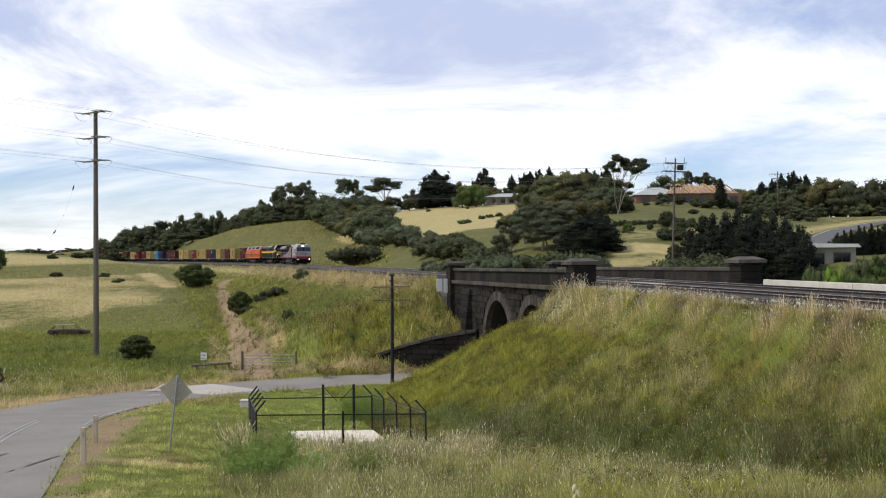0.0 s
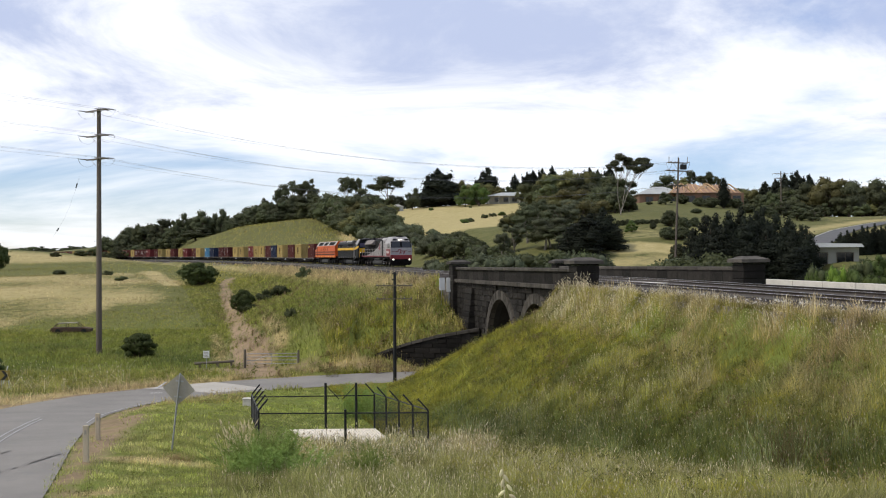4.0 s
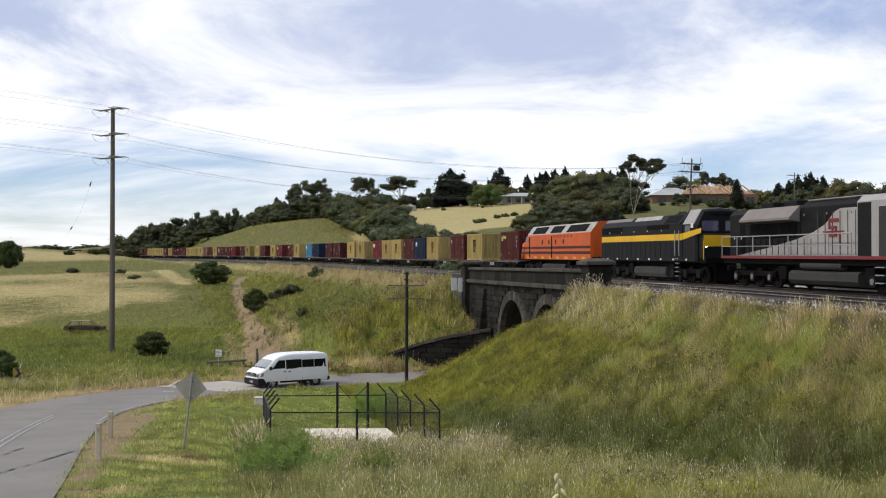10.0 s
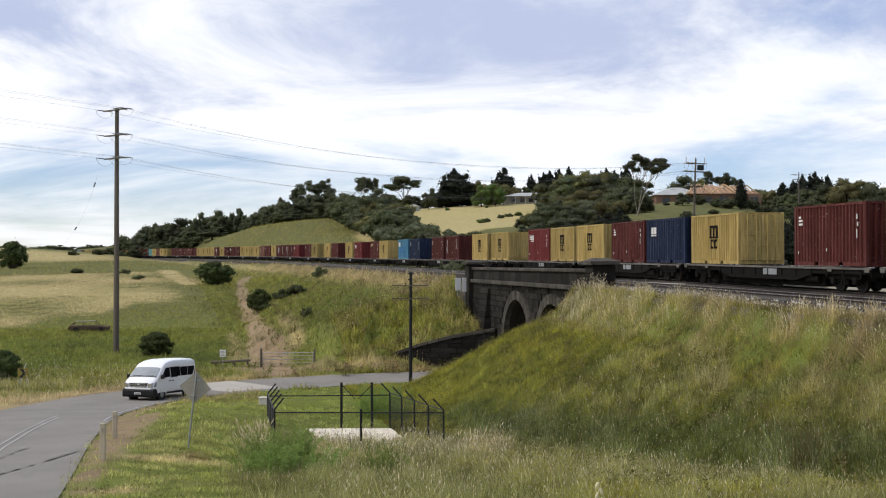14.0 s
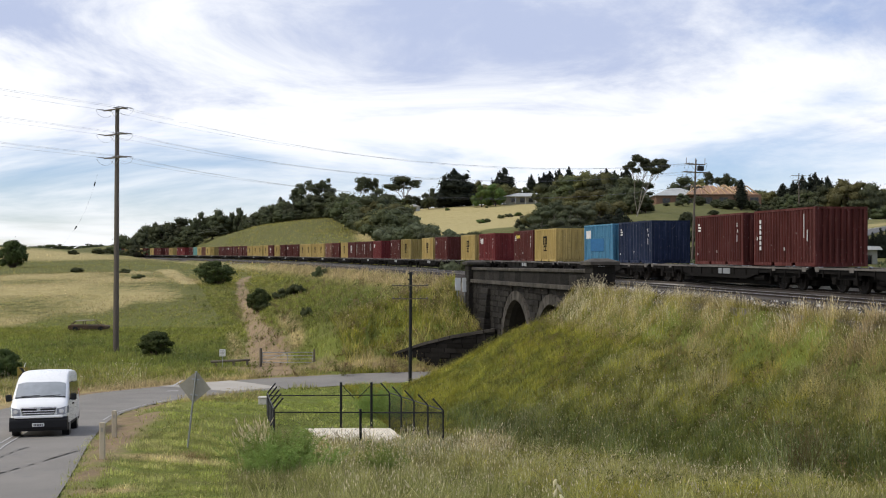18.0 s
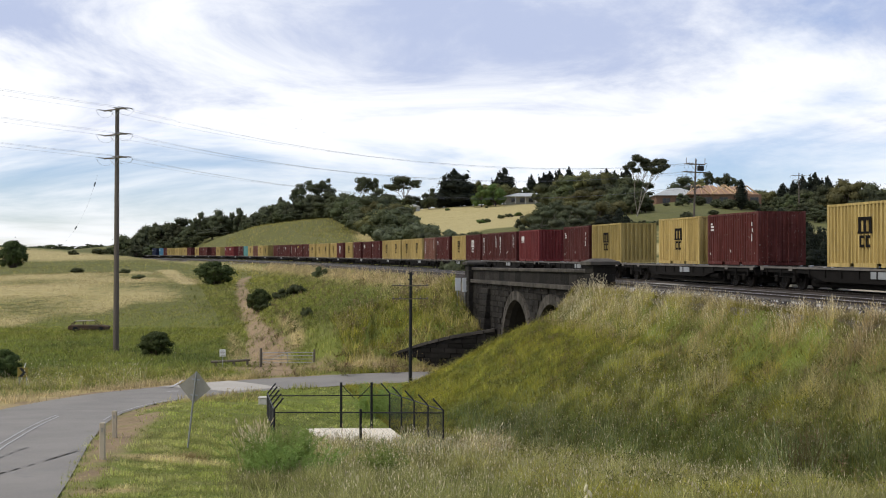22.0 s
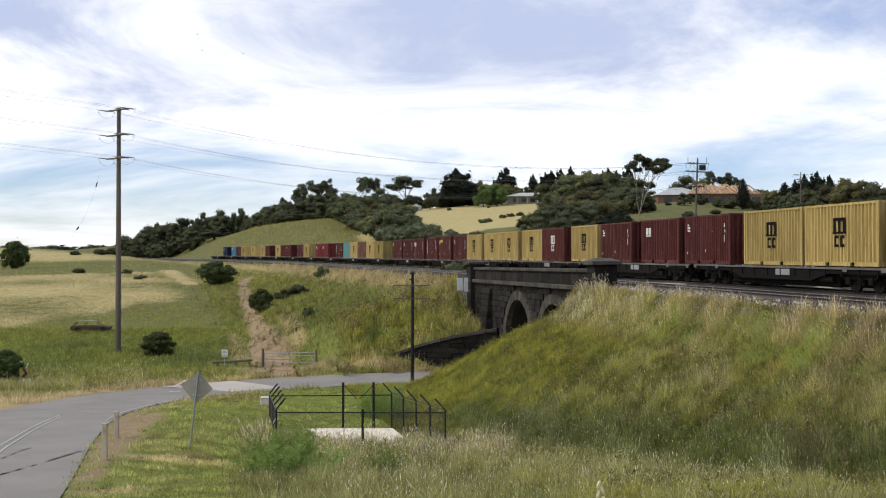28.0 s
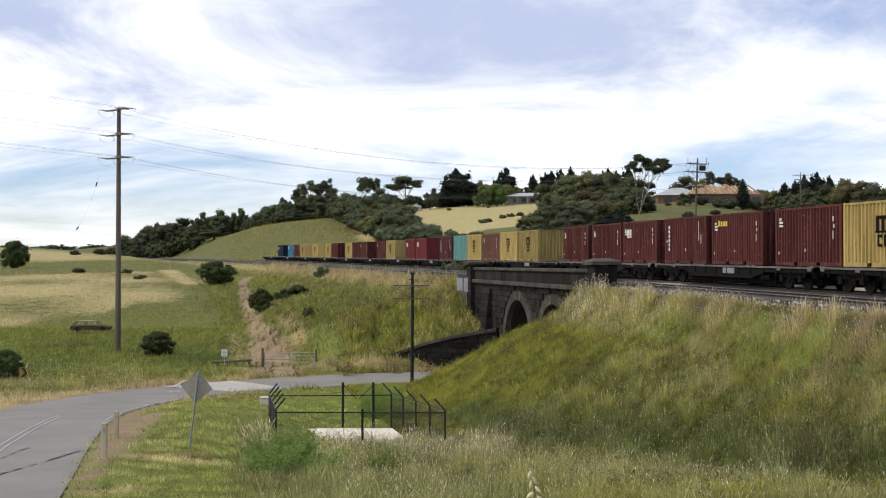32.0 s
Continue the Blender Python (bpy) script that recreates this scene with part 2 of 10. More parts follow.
GALV = surf("galvanised_steel", (0.42, 0.43, 0.44), (0.33, 0.34, 0.35), 3, 40, 0.45, 0.05, metal=0.7)
WHITE_PAINT = surf("white_paint", (0.78, 0.78, 0.77), (0.68, 0.68, 0.67), 1.5, 30, 0.45, 0.03)
RUBBER = surf("rubber", (0.02, 0.02, 0.021), None, 4, 40, 0.8, 0.1)


# ---- mesh helpers ----
def link(name, bm, mat, parent=None, label="", smooth=False):
    me = bpy.data.meshes.new(name)
    bm.to_mesh(me)
    bm.free()
    for mm in (mat if isinstance(mat, (list, tuple)) else [mat]):
        me.materials.append(mm)
    if smooth:
        me.polygons.foreach_set("use_smooth", [True] * len(me.polygons))
    ob = new(name, me)
    if parent is not None:
        ob.parent = parent
    if label:
        ob["label"] = label
    return ob


def part(name, bm, mat, parent, label="", smooth=False):
    return link(name, bm, mat, parent, label, smooth)


def share(name, me, parent, m, label=""):
    ob = new(name, me)
    ob.parent = parent
    ob.matrix_basis = m
    if label:
        ob["label"] = label
    return ob


def box(bm, x0, x1, y0, y1, z0, z1, bevel=0.0, m=None):
    vs = [bm.verts.new(p) for p in ((x0, y0, z0), (x1, y0, z0), (x1, y1, z0), (x0, y1, z0), (x0, y0, z1), (x1, y0, z1), (x1, y1, z1), (x0, y1, z1))]
    if m is not None:
        for v in vs:
            v.co = m @ v.co
    fs = [bm.faces.new([vs[i] for i in q]) for q in ((3, 2, 1, 0), (4, 5, 6, 7), (0, 1, 5, 4), (1, 2, 6, 5), (2, 3, 7, 6), (3, 0, 4, 7))]
    if bevel:
        es = list({e for fc in fs for e in fc.edges})
        bmesh.ops.bevel(bm, geom=es, offset=bevel, segments=1, affect="EDGES")
    return vs


def tube(bm, a, b, r0, r1=None, n=8, caps=True):
    a, b = Vector(a), Vector(b)
    r1 = r0 if r1 is None else r1
    d = (b - a).normalized()
    u = d.orthogonal().normalized()
    w = d.cross(u)
    ra = [bm.verts.new(a + (u * math.cos(k * math.tau / n) + w * math.sin(k * math.tau / n)) * r0) for k in range(n)]
    rb = [bm.verts.new(b + (u * math.cos(k * math.tau / n) + w * math.sin(k * math.tau / n)) * r1) for k in range(n)]
    for k in range(n):
        bm.faces.new((ra[k], ra[(k + 1) % n], rb[(k + 1) % n], rb[k]))
    if caps:
        bm.faces.new(ra[::-1])
        bm.faces.new(rb)


def prism(bm, outline, y0, y1, axis="y"):
    """Extrude a closed outline of (a, b) points: along y as (x, z), along x as (y, z), along z as (x, y)."""
    def p(a, b, c):
        return {"y": (a, c, b), "x": (c, a, b), "z": (a, b, c)}[axis]
    lo = [bm.verts.new(p(a, b, y0)) for a, b in outline]
    hi = [bm.verts.new(p(a, b, y1)) for a, b in outline]
    n = len(outline)
    for k in range(n):
        bm.faces.new((lo[k], lo[(k + 1) % n], hi[(k + 1) % n], hi[k]))
    bm.faces.new(lo[::-1])
    bm.faces.new(hi)
    bmesh.ops.recalc_face_normals(bm, faces=bm.faces[:])


def raw_mesh(name, verts, faces, mat, attrs=None, smooth=False):
    me = bpy.data.meshes.new(name)
    verts, faces = np.asarray(verts, np.float32), np.asarray(faces, np.int32)
    k = faces.shape[1]
    me.vertices.add(len(verts))
    me.vertices.foreach_set("co", verts.ravel())
    me.loops.add(faces.size)
    me.loops.foreach_set("vertex_index", faces.ravel())
    me.polygons.add(len(faces))
    me.polygons.foreach_set("loop_start", np.arange(0, faces.size, k, dtype=np.int32))
    me.polygons.foreach_set("loop_total", np.full(len(faces), k, np.int32))
    if smooth:
        me.polygons.foreach_set("use_smooth", np.ones(len(faces), bool))
    me.update(calc_edges=True)
    for nm, val in (attrs or {}).items():
        a = me.attributes.new(nm, "FLOAT", "POINT")
        a.data.foreach_set("value", np.asarray(val, np.float32))
    me.materials.append(mat)
    return me


# ---- the line of the railway ----
# s: metres along the line (0 beside the bridge, growing away from the eye); d: metres to the right of the train's near side.
SS = np.arange(-620.0, 1000.0, 1.0)
_ang = 0.18253 + 0.0008032 * np.clip(SS, -60, 620) - 1.74e-7 * np.clip(SS, -60, 620) ** 2
LX, LY = np.cumsum(-np.sin(_ang)), np.cumsum(np.cos(_ang))
_i0 = int(np.argmin(abs(SS)))
LX, LY = LX - LX[_i0] + 11.35, LY - LY[_i0] + 75.0


def rail_z(s):
    """The line dips a little beyond the bridge."""
    return -0.16 * np.exp(-((np.asarray(s, float) - 95) / 85) ** 2) + 0.10 * np.clip((np.asarray(s, float) - 220) / 200, 0, 1)


def on_line(s, d=0.0, z=0.0):
    a, x, y = np.interp(s, SS, _ang), np.interp(s, SS, LX), np.interp(s, SS, LY)
    return Vector((x + d * math.cos(a), y + d * math.sin(a), z + float(rail_z(s))))


def heading(s):
    return float(np.interp(s, SS, _ang))


def line_pose(s, d=0.0, z=0.0):
    """Local x runs across the line (to the right), local y back along the line, away from the eye."""
    return Matrix.Translation(on_line(s, d, z)) @ Matrix.Rotation(heading(s), 4, "Z")


def smooth01(v):
    v = np.clip(v, 0, 1)
    return v * v * (3 - 2 * v)


# ---- the road ----
_road_pts = [(-6, -60, -1.2), (-7, -25, -1.5), (-7.4, 5, -2.2), (-11.1, 22, -3.45), (-14.6, 36, -4.4), (-17.2, 47, -5.15), (-18.6, 57, -5.95),
             (-18.0, 66, -6.65), (-14.6, 74.5, -7.15), (-9, 79.6, -7.3), (-2, 82.6, -7.3), (5, 82.6, -7.3), (16, 83, -7.3), (45, 92, -7.0), (110, 130, -5.0)]


def spline(pts, step=1.0):
    pts = [Vector(p) for p in pts]
    out = []
    for i in range(len(pts) - 1):
        p0, p1, p2, p3 = pts[max(i - 1, 0)], pts[i], pts[i + 1], pts[min(i + 2, len(pts) - 1)]
        n = max(int((p2 - p1).length / step), 1)
        for k in range(n):
            t = k / n
            out.append(0.5 * ((2 * p1) + (p2 - p0) * t + (2 * p0 - 5 * p1 + 4 * p2 - p3) * t * t + (3 * p1 - p0 - 3 * p2 + p3) * t ** 3))
    out.append(pts[-1])
    return out


ROAD = np.array([tuple(p) for p in spline(_road_pts, 1.0)])
ROAD[:, 2] -= 0.19 * np.clip((ROAD[:, 1] - 35) / 10, 0, 1) * np.clip((68 - ROAD[:, 1]) / 12, 0, 1)
ROAD_HALF = 3.35


def road_near(x, y):
    """Distance to the road's middle and the road's height there."""
    x, y = np.asarray(x, float), np.asarray(y, float)
    best, hz = np.full(x.shape, 1e9), np.zeros(x.shape)
    for px, py, pz in ROAD:
        dd = np.hypot(x - px, y - py)
        k = dd < best
        best[k], hz[k] = dd[k], pz
    return best, hz


def table(v, xs, ys):
    return np.interp(v, xs, ys)


def natural(x, y, d, s):
    """The lie of the land without railway and road."""
    near = table(y, [-80, 0, 8, 14, 20, 28, 36, 44, 52, 66, 78, 90, 140, 165, 190, 300, 450, 700, 1000, 1600, 4000],
                 [0.6, 0.0, -0.75, -1.75, -2.9, -4.05, -5.0, -5.95, -6.4, -6.95, -7.35, -7.3, -7.2, -5.9, -3.9, -2.2, 0.4, 3, 5, 9, 14])
    left = table(y, [-80, 0, 24, 34, 44, 55, 66, 76], [-1.0, -1.7, -3.55, -4.25, -4.9, -5.8, -6.65, -7.2])
    w = smooth01((-4.0 - x) / 6.0) * (y < 78)
    low = near * (1 - w) + np.maximum(near, left) * w
    # a rise in the far field that hides the line's far end
    low = low + 5.0 * np.exp(-(((x + 215) / 70) ** 2 + ((y - 470) / 60) ** 2))
    low = low + 0.25 * np.sin(x * 0.11 + 1) * np.sin(y * 0.07) * smooth01((y - 95) / 60)
    b = x / np.maximum(y, 30)
    dd = np.clip(d - 6, 0, 400)
    k = table(y, [90, 130, 170, 200, 270, 400, 700], [0.1, 0.3, 0.75, 0.95, 1.0, 1.28, 1.1]) * table(b, [-0.36, -0.26, -0.2, 0.2, 0.33, 0.5], [0.25, 0.6, 1.0, 1.0, 0.62, 0.6])
    rise = (5.2 * smooth01(dd / 19) + 0.085 * np.minimum(dd, 125)) * k
    high = table(y, [-80, 0, 60, 100, 140], [-2.5, -3.0, -2.0, -1.0, -0.4]) + rise
    deep = table(y, [-80, 0, 60, 100, 125, 150], [-2.5, -3.0, -3.4, -2.9, -2.0, -0.2]) + rise * smooth01((y - 112) / 40)
    w2 = np.where(y > 150, 1.0, smooth01((d - 34) / 5))
    right = deep * (1 - w2) + high * w2 + 2.0 * np.exp(-(((x - 60) / 26) ** 2 + ((y - 258) / 34) ** 2))
    right = right + 3.0 * np.exp(-(((x + 6) / 42) ** 2 + ((y - 405) / 62) ** 2))
    right = right + 2.6 * np.exp(-(((x + 58) / 30) ** 2 + ((y - 390) / 42) ** 2))
    # far beyond, the hill falls back to the plain
    right = right * (1 - smooth01((y - 900) / 800)) + 10 * smooth01((y - 900) / 800)
    mixr = smooth01((d - 0.0) / 4.0)
    return low * (1 - mixr) + right * mixr


def lie(x, y, raw=False):
    """Height of the ground at (x, y)."""
    x, y = np.atleast_1d(np.asarray(x, float)), np.atleast_1d(np.asarray(y, float))
    xp, a, s0 = np.interp(y, LY, LX), np.interp(y, LY, _ang), np.interp(y, LY, SS)
    d, s = (x - xp) * np.cos(a), s0 + (x - xp) * np.sin(a)
    nat = natural(x, y, d, s)
    rz = rail_z(s)
    lat = np.maximum(np.abs(d + 0.45) - 5.0, 0)
    gap = np.clip(np.minimum(s + 10.2, 23.2 - s), 0, None)
    away = np.hypot(gap, lat)
    fill = rz - np.where(s < 6, table(away, [0, 0.45, 1.2, 2.16, 3.65, 5.0, 6.2, 8.0, 30], [0.42, 1.2, 2.05, 2.6, 3.3, 4.1, 4.95, 5.95, 17.0]), 0.5 + table(away, [0, 1.4, 13, 40], [0, 1.0, 4.4, 18.0]))
    # behind the wing wall the bank starts from the wall's top
    back = y - (86.75 - (x - 4.0) * 0.251)
    held = (back > 0) & (x > -6.2) & (x < 7.5) & (y < 110)
    top = table(x, [-5.6, -5.15, -3.67, -1.48, 0.69, 4.0], [-7.4, -7.2, -6.25, -5.4, -4.85, -4.3])
    fill = np.where(held, np.minimum(fill, top + 0.45 * np.maximum(back, 0)), fill)
    fill = np.where((gap > 0.0) & (lat < 0.4), -30, fill)
    cut = rz - 0.42 + lat / 1.6
    z = np.minimum(np.maximum(nat, fill), np.where(gap > 0, 1e3, cut))
    rd, rh = road_near(x, y)
    out = np.maximum(rd - ROAD_HALF - 0.9, 0)
    z = np.where((rd < 40) & ~held, np.clip(z, rh - 0.01 - out / 1.6, rh - 0.01 + out / 1.6), z)
    if raw:
        return z, d, s, lat, rd
    return z


def lie1(x, y):
    return float(lie(x, y)[0])


def seg_dist(x, y, pts):
    best = np.full(np.shape(x), 1e9)
    for (ax, ay), (bx, by) in zip(pts[:-1], pts[1:]):
        vx, vy = bx - ax, by - ay
        t = np.clip(((x - ax) * vx + (y - ay) * vy) / (vx * vx + vy * vy), 0, 1)
        best = np.minimum(best, np.hypot(x - ax - t * vx, y - ay - t * vy))
    return best


HILL_ROAD = [(22, 130), (34, 131), (45.5, 137), (51.2, 149), (56.6, 160), (63.4, 171.5), (70.1, 181), (78, 190), (98, 206), (130, 220), (200, 240), (320, 262)]
DIRT_TRACK = [(-12.6, 85), (-14.1, 92), (-15.9, 102), (-20, 122.5), (-24.8, 146), (-28.8, 166), (-33.3, 189), (-36.5, 206), (-39.4, 228)]


def zones(x, y, d, s, lat, rd):
    """How dry, bare or stony the ground is (0 to 1)."""
    yy = y + 13 * np.sin(x * 0.085 + 0.5) + 8 * np.sin(x * 0.21 + 1) + 6 * np.sin(x * 0.5 + y * 0.2)
    dry = (0.62 + 0.22 * np.sin(x * 0.16 + y * 0.05) * np.sin(y * 0.11 - x * 0.04)) * smooth01((yy - 142) / 34) * smooth01((-33 - 0.28 * np.maximum(y - 178, 0) - x) / 14) * smooth01((270 + (x + 93) * 1.6 - yy) / 46) * (d < -10)
    dry = np.maximum(dry, 1.1 * np.exp(-(seg_dist(x, y, [(-44, 199), (-56, 240), (-71, 291)]) / 2.2) ** 2))
    ruts = seg_dist(x, y, DIRT_TRACK[:5])
    dry = np.maximum(dry, 0.95 * np.exp(-((ruts - 2.6) / 0.8) ** 2) * smooth01((y - 92) / 5) * smooth01((132 - y) / 15))
    crest = np.where(s < 6, np.exp(-((lat - 0.5) / 1.3) ** 2), np.exp(-((lat - 1.6) / 2.2) ** 2)) * (d < 0)
    dry = np.maximum(dry, np.where(s < 6, 0.24, np.where(s < 26, 0.25, 0.62)) * crest)
    b = x / np.maximum(y, 30)
    hillfield = smooth01((b + 0.09) / 0.03) * smooth01((0.13 - b) / 0.03) * smooth01((y - 185) / 25) * smooth01((d - 14) / 8) * smooth01((430 - y) / 40)
    dry = np.maximum(dry, 1.15 * hillfield)
    dry = np.maximum(dry, (0.16 + 0.22 * smooth01((b - 0.33) / 0.03)) * smooth01((d - 30) / 30) * smooth01((b - 0.12) / 0.05))
    dry = np.maximum(dry, 0.6 * np.exp(-((seg_dist(x, y, HILL_ROAD) - 6) / 5) ** 2))
    dry = np.maximum(dry, np.maximum(0.95 * np.exp(-(((y - 142 - 1.5 * np.sin(x * 0.3)) / 3.6) ** 2)), 0.42 * smooth01((y - 146) / 4) * smooth01((169 - y) / 5)) * smooth01((b - 0.15) / 0.02) * smooth01((0.27 - b) / 0.03))
    dry = np.maximum(dry, (0.28 + 0.5 * np.sin(x * 0.035 + y * 0.016) * np.sin(y * 0.031 + 1)) * smooth01((y - 240) / 50) * smooth01((-30 - x) / 20) * (d < -8))
    knoll = smooth01((d - 6) / 8) * smooth01((y - 165) / 20) * smooth01((-0.02 - b) / 0.04)
    dry = np.maximum(dry, knoll * (0.18 + 0.1 * np.sin(x * 0.21) * np.sin(y * 0.13)))
    verge = np.exp(-((rd - ROAD_HALF - 1.8) / 1.9) ** 2)
    dry = np.maximum(dry, 1.0 * verge * smooth01((-12 - x) / 8) * smooth01((y - 45) / 10) + 0.3 * verge)
    dry = np.maximum(dry, 0.2 * smooth01((lat) / 2) * (d < 0) * (s < -4))
    dirt = np.exp(-(seg_dist(x, y, DIRT_TRACK) / (1.25 + 1.15 * smooth01((128 - y) / 30))) ** 2) * 0.95
    dirt = np.maximum(dirt, 0.55 * np.exp(-(((x + 3.5) / 9) ** 4 + ((y - 86.4 + 0.12 * x) / 0.7) ** 2)))
    dirt = np.maximum(dirt, 0.72 * np.exp(-((rd - ROAD_HALF - 0.45) / 0.75) ** 2) * smooth01((-6 - x) / 3))
    dry = np.maximum(dry, 0.75 * np.exp(-(((x + 3.5) / 9) ** 4 + ((y - 86.6 + 0.12 * x) / 1.2) ** 2)))
    dirt = np.maximum(dirt, 0.8 * np.exp(-(((x + 13.5) / 6) ** 2 + ((y - 89.2) / 2.4) ** 2)))
    dirt = np.maximum(dirt, 0.78 * np.exp(-(seg_dist(x, y, [(-9.7, 32.2), (-11.3, 41), (-13.0, 51)]) / 0.85) ** 2))
    dry = np.maximum(dry, 0.95 * np.exp(-(((x + 8.0) / 2.3) ** 2 + ((y - 33.0) / 1.0) ** 2)))
    dry = np.maximum(dry, 0.9 * np.exp(-(((x + 7.3) / 0.9) ** 2 + ((y - 25.4) / 1.3) ** 2)))
    stone = smooth01((5.1 - np.abs(d + 0.45)) / 0.5)
    return dry, dirt, stone


LUSH_LINE = [(0.9, 56), (2.5, 50), (4.0, 45), (6.0, 39.5), (7.5, 34.5), (9.3, 29.5), (10.8, 26)]


def tints(x, y):
    """Lush dark growth along the foot of the near bank; reddish sorrel and straw near its crest."""
    lush = 0.58 * np.exp(-(seg_dist(x, y, LUSH_LINE) / 1.55) ** 2)
    for px, py, r, k in ((-20.5, 97, 4.5, 0.6), (-26, 104, 5.0, 0.5), (-33, 92, 5.0, 0.4), (-22, 112, 4.0, 0.5), (-36, 112, 6.0, 0.4), (-9, 104, 5.0, 0.35), (-10, 118, 5.0, 0.35), (10.4, 31.0, 1.1, 0.5), (11.6, 33.2, 0.9, 0.45), (9.6, 35.5, 1.0, 0.5), (8.6, 41.5, 1.0, 0.4), (6.6, 49.5, 1.1, 0.4), (10.6, 39.5, 0.8, 0.4), (7.0, 44.5, 0.9, 0.4)):
        lush = np.maximum(lush, k * np.exp(-(((x - px) ** 2 + ((y - py) / 1.8) ** 2) / r ** 2)))
    b = x / np.maximum(y, 30)
    lush = np.maximum(lush, 0.42 * np.exp(-((y - 196) / 8) ** 2) * smooth01((b - 0.15) / 0.02) * smooth01((0.29 - b) / 0.02))
    rust = np.zeros(np.shape(x))
    for px, py, r, k in ((10.3, 45.6, 1.7, 0.9), (9.2, 44.6, 1.1, 0.7), (9.3, 38.6, 0.9, 0.4), (11.9, 37.5, 1.3, 0.75), (12.3, 34.0, 1.6, 0.9), (11.3, 31, 1.0, 0.6), (8.9, 52, 1.1, 0.4), (11.0, 41.5, 1.1, 0.6), (14.9, 51.0, 1.6, 0.6), (16.1, 43.5, 1.8, 0.75), (14.2, 46.5, 1.3, 0.5), (13.4, 39.5, 1.6, 0.7), (11.0, 46.5, 1.2, 0.5), (14.6, 36.5, 1.6, 0.7)):
        rust = np.maximum(rust, k * np.exp(-(((x - px) ** 2 + ((y - py) / 1.6) ** 2) / r ** 2)))
    verge = [(-19.0, 40), (-21.6, 48), (-22.9, 57), (-22.2, 67.5), (-18.2, 77), (-11.5, 83.6)]
    rust = np.maximum(rust, 0.85 * np.exp(-(seg_dist(x, y, verge) / 1.7) ** 2))
    return lush, rust


def build_ground():
    ys = np.concatenate([np.linspace(-640, -60, 30), np.linspace(-56, 8, 17), np.arange(9, 135, 0.6), np.arange(135, 260, 1.6), np.arange(260, 480, 4), np.geomspace(484, 4800, 40)])
    half = np.concatenate([np.arange(0.35, 32, 0.7), np.arange(32, 80, 1.6), np.arange(80, 260, 6), np.geomspace(270, 4200, 26)])
    xs = np.concatenate([-half[::-1], half])
    X, Y = np.meshgrid(xs, ys)
    x, y = X.ravel(), Y.ravel()
    z, d, s, lat, rd = lie(x, y, True)
    dry, dirt, stone = zones(x, y, d, s, lat, rd)
    n, k = len(ys), len(xs)
    i = (np.arange(n - 1)[:, None] * k + np.arange(k - 1)[None, :]).ravel()
    me = raw_mesh("ground", np.stack([x, y, z], 1), np.stack([i, i + 1, i + k + 1, i + k], 1), MEADOW, {"dry": dry, "dirt": dirt, "stone": stone, "lush": tints(x, y)[0], "hill": np.maximum(smooth01((d - 3) / 5) * smooth01((y - 60) / 60), 0.85 * smooth01((y - 105) / 60))}, smooth=True)
    tagged(new("ground", me), "green and straw-coloured grassy land with embankments", "ground", kind="structure")


build_ground()


def strip(name, pts, half, mat, lift, cuts=2):
    """A sheet along a line on the ground."""
    pts = np.asarray(pts)
    t = np.gradient(pts[:, :2], axis=0)
    t /= np.linalg.norm(t, axis=1)[:, None]
    nrm = np.stack([t[:, 1], -t[:, 0]], 1)
    m = cuts + 1
    off = np.linspace(-half, half, m)
    v = np.concatenate([np.stack([pts[:, 0] + nrm[:, 0] * o, pts[:, 1] + nrm[:, 1] * o, pts[:, 2] + lift + 0.03 * (1 - (o / max(half, 0.01)) ** 2) * (half > 1)], 1)[:, None, :] for o in off], 1).reshape(-1, 3)
    i = (np.arange(len(pts) - 1)[:, None] * m + np.arange(m - 1)[None, :]).ravel()
    return new(name, raw_mesh(name, v, np.stack([i + m, i + m + 1, i + 1, i], 1), mat, smooth=True))


tagged(strip("road", ROAD, ROAD_HALF, ASPHALT, 0.018, 6), "grey asphalt road curving towards the bridge", "road", kind="structure")


# ---- railway ----
def sweep(name, profile, s0, s1, step, mat, parent, label=""):
    """A profile of (d, z) points drawn along the line."""
    ss = np.arange(s0, s1 + 0.01, step)
    v = [tuple(on_line(s, d, z)) for s in ss for d, z in profile]
    m = len(profile)
    fc = [(i * m + k, i * m + k + 1, (i + 1) * m + k + 1, (i + 1) * m + k) for i in range(len(ss) - 1) for k in range(m - 1)]
    ob = new(name, raw_mesh(name, v, fc, mat))
    ob.parent = parent
    if label:
        ob["label"] = label
    return ob


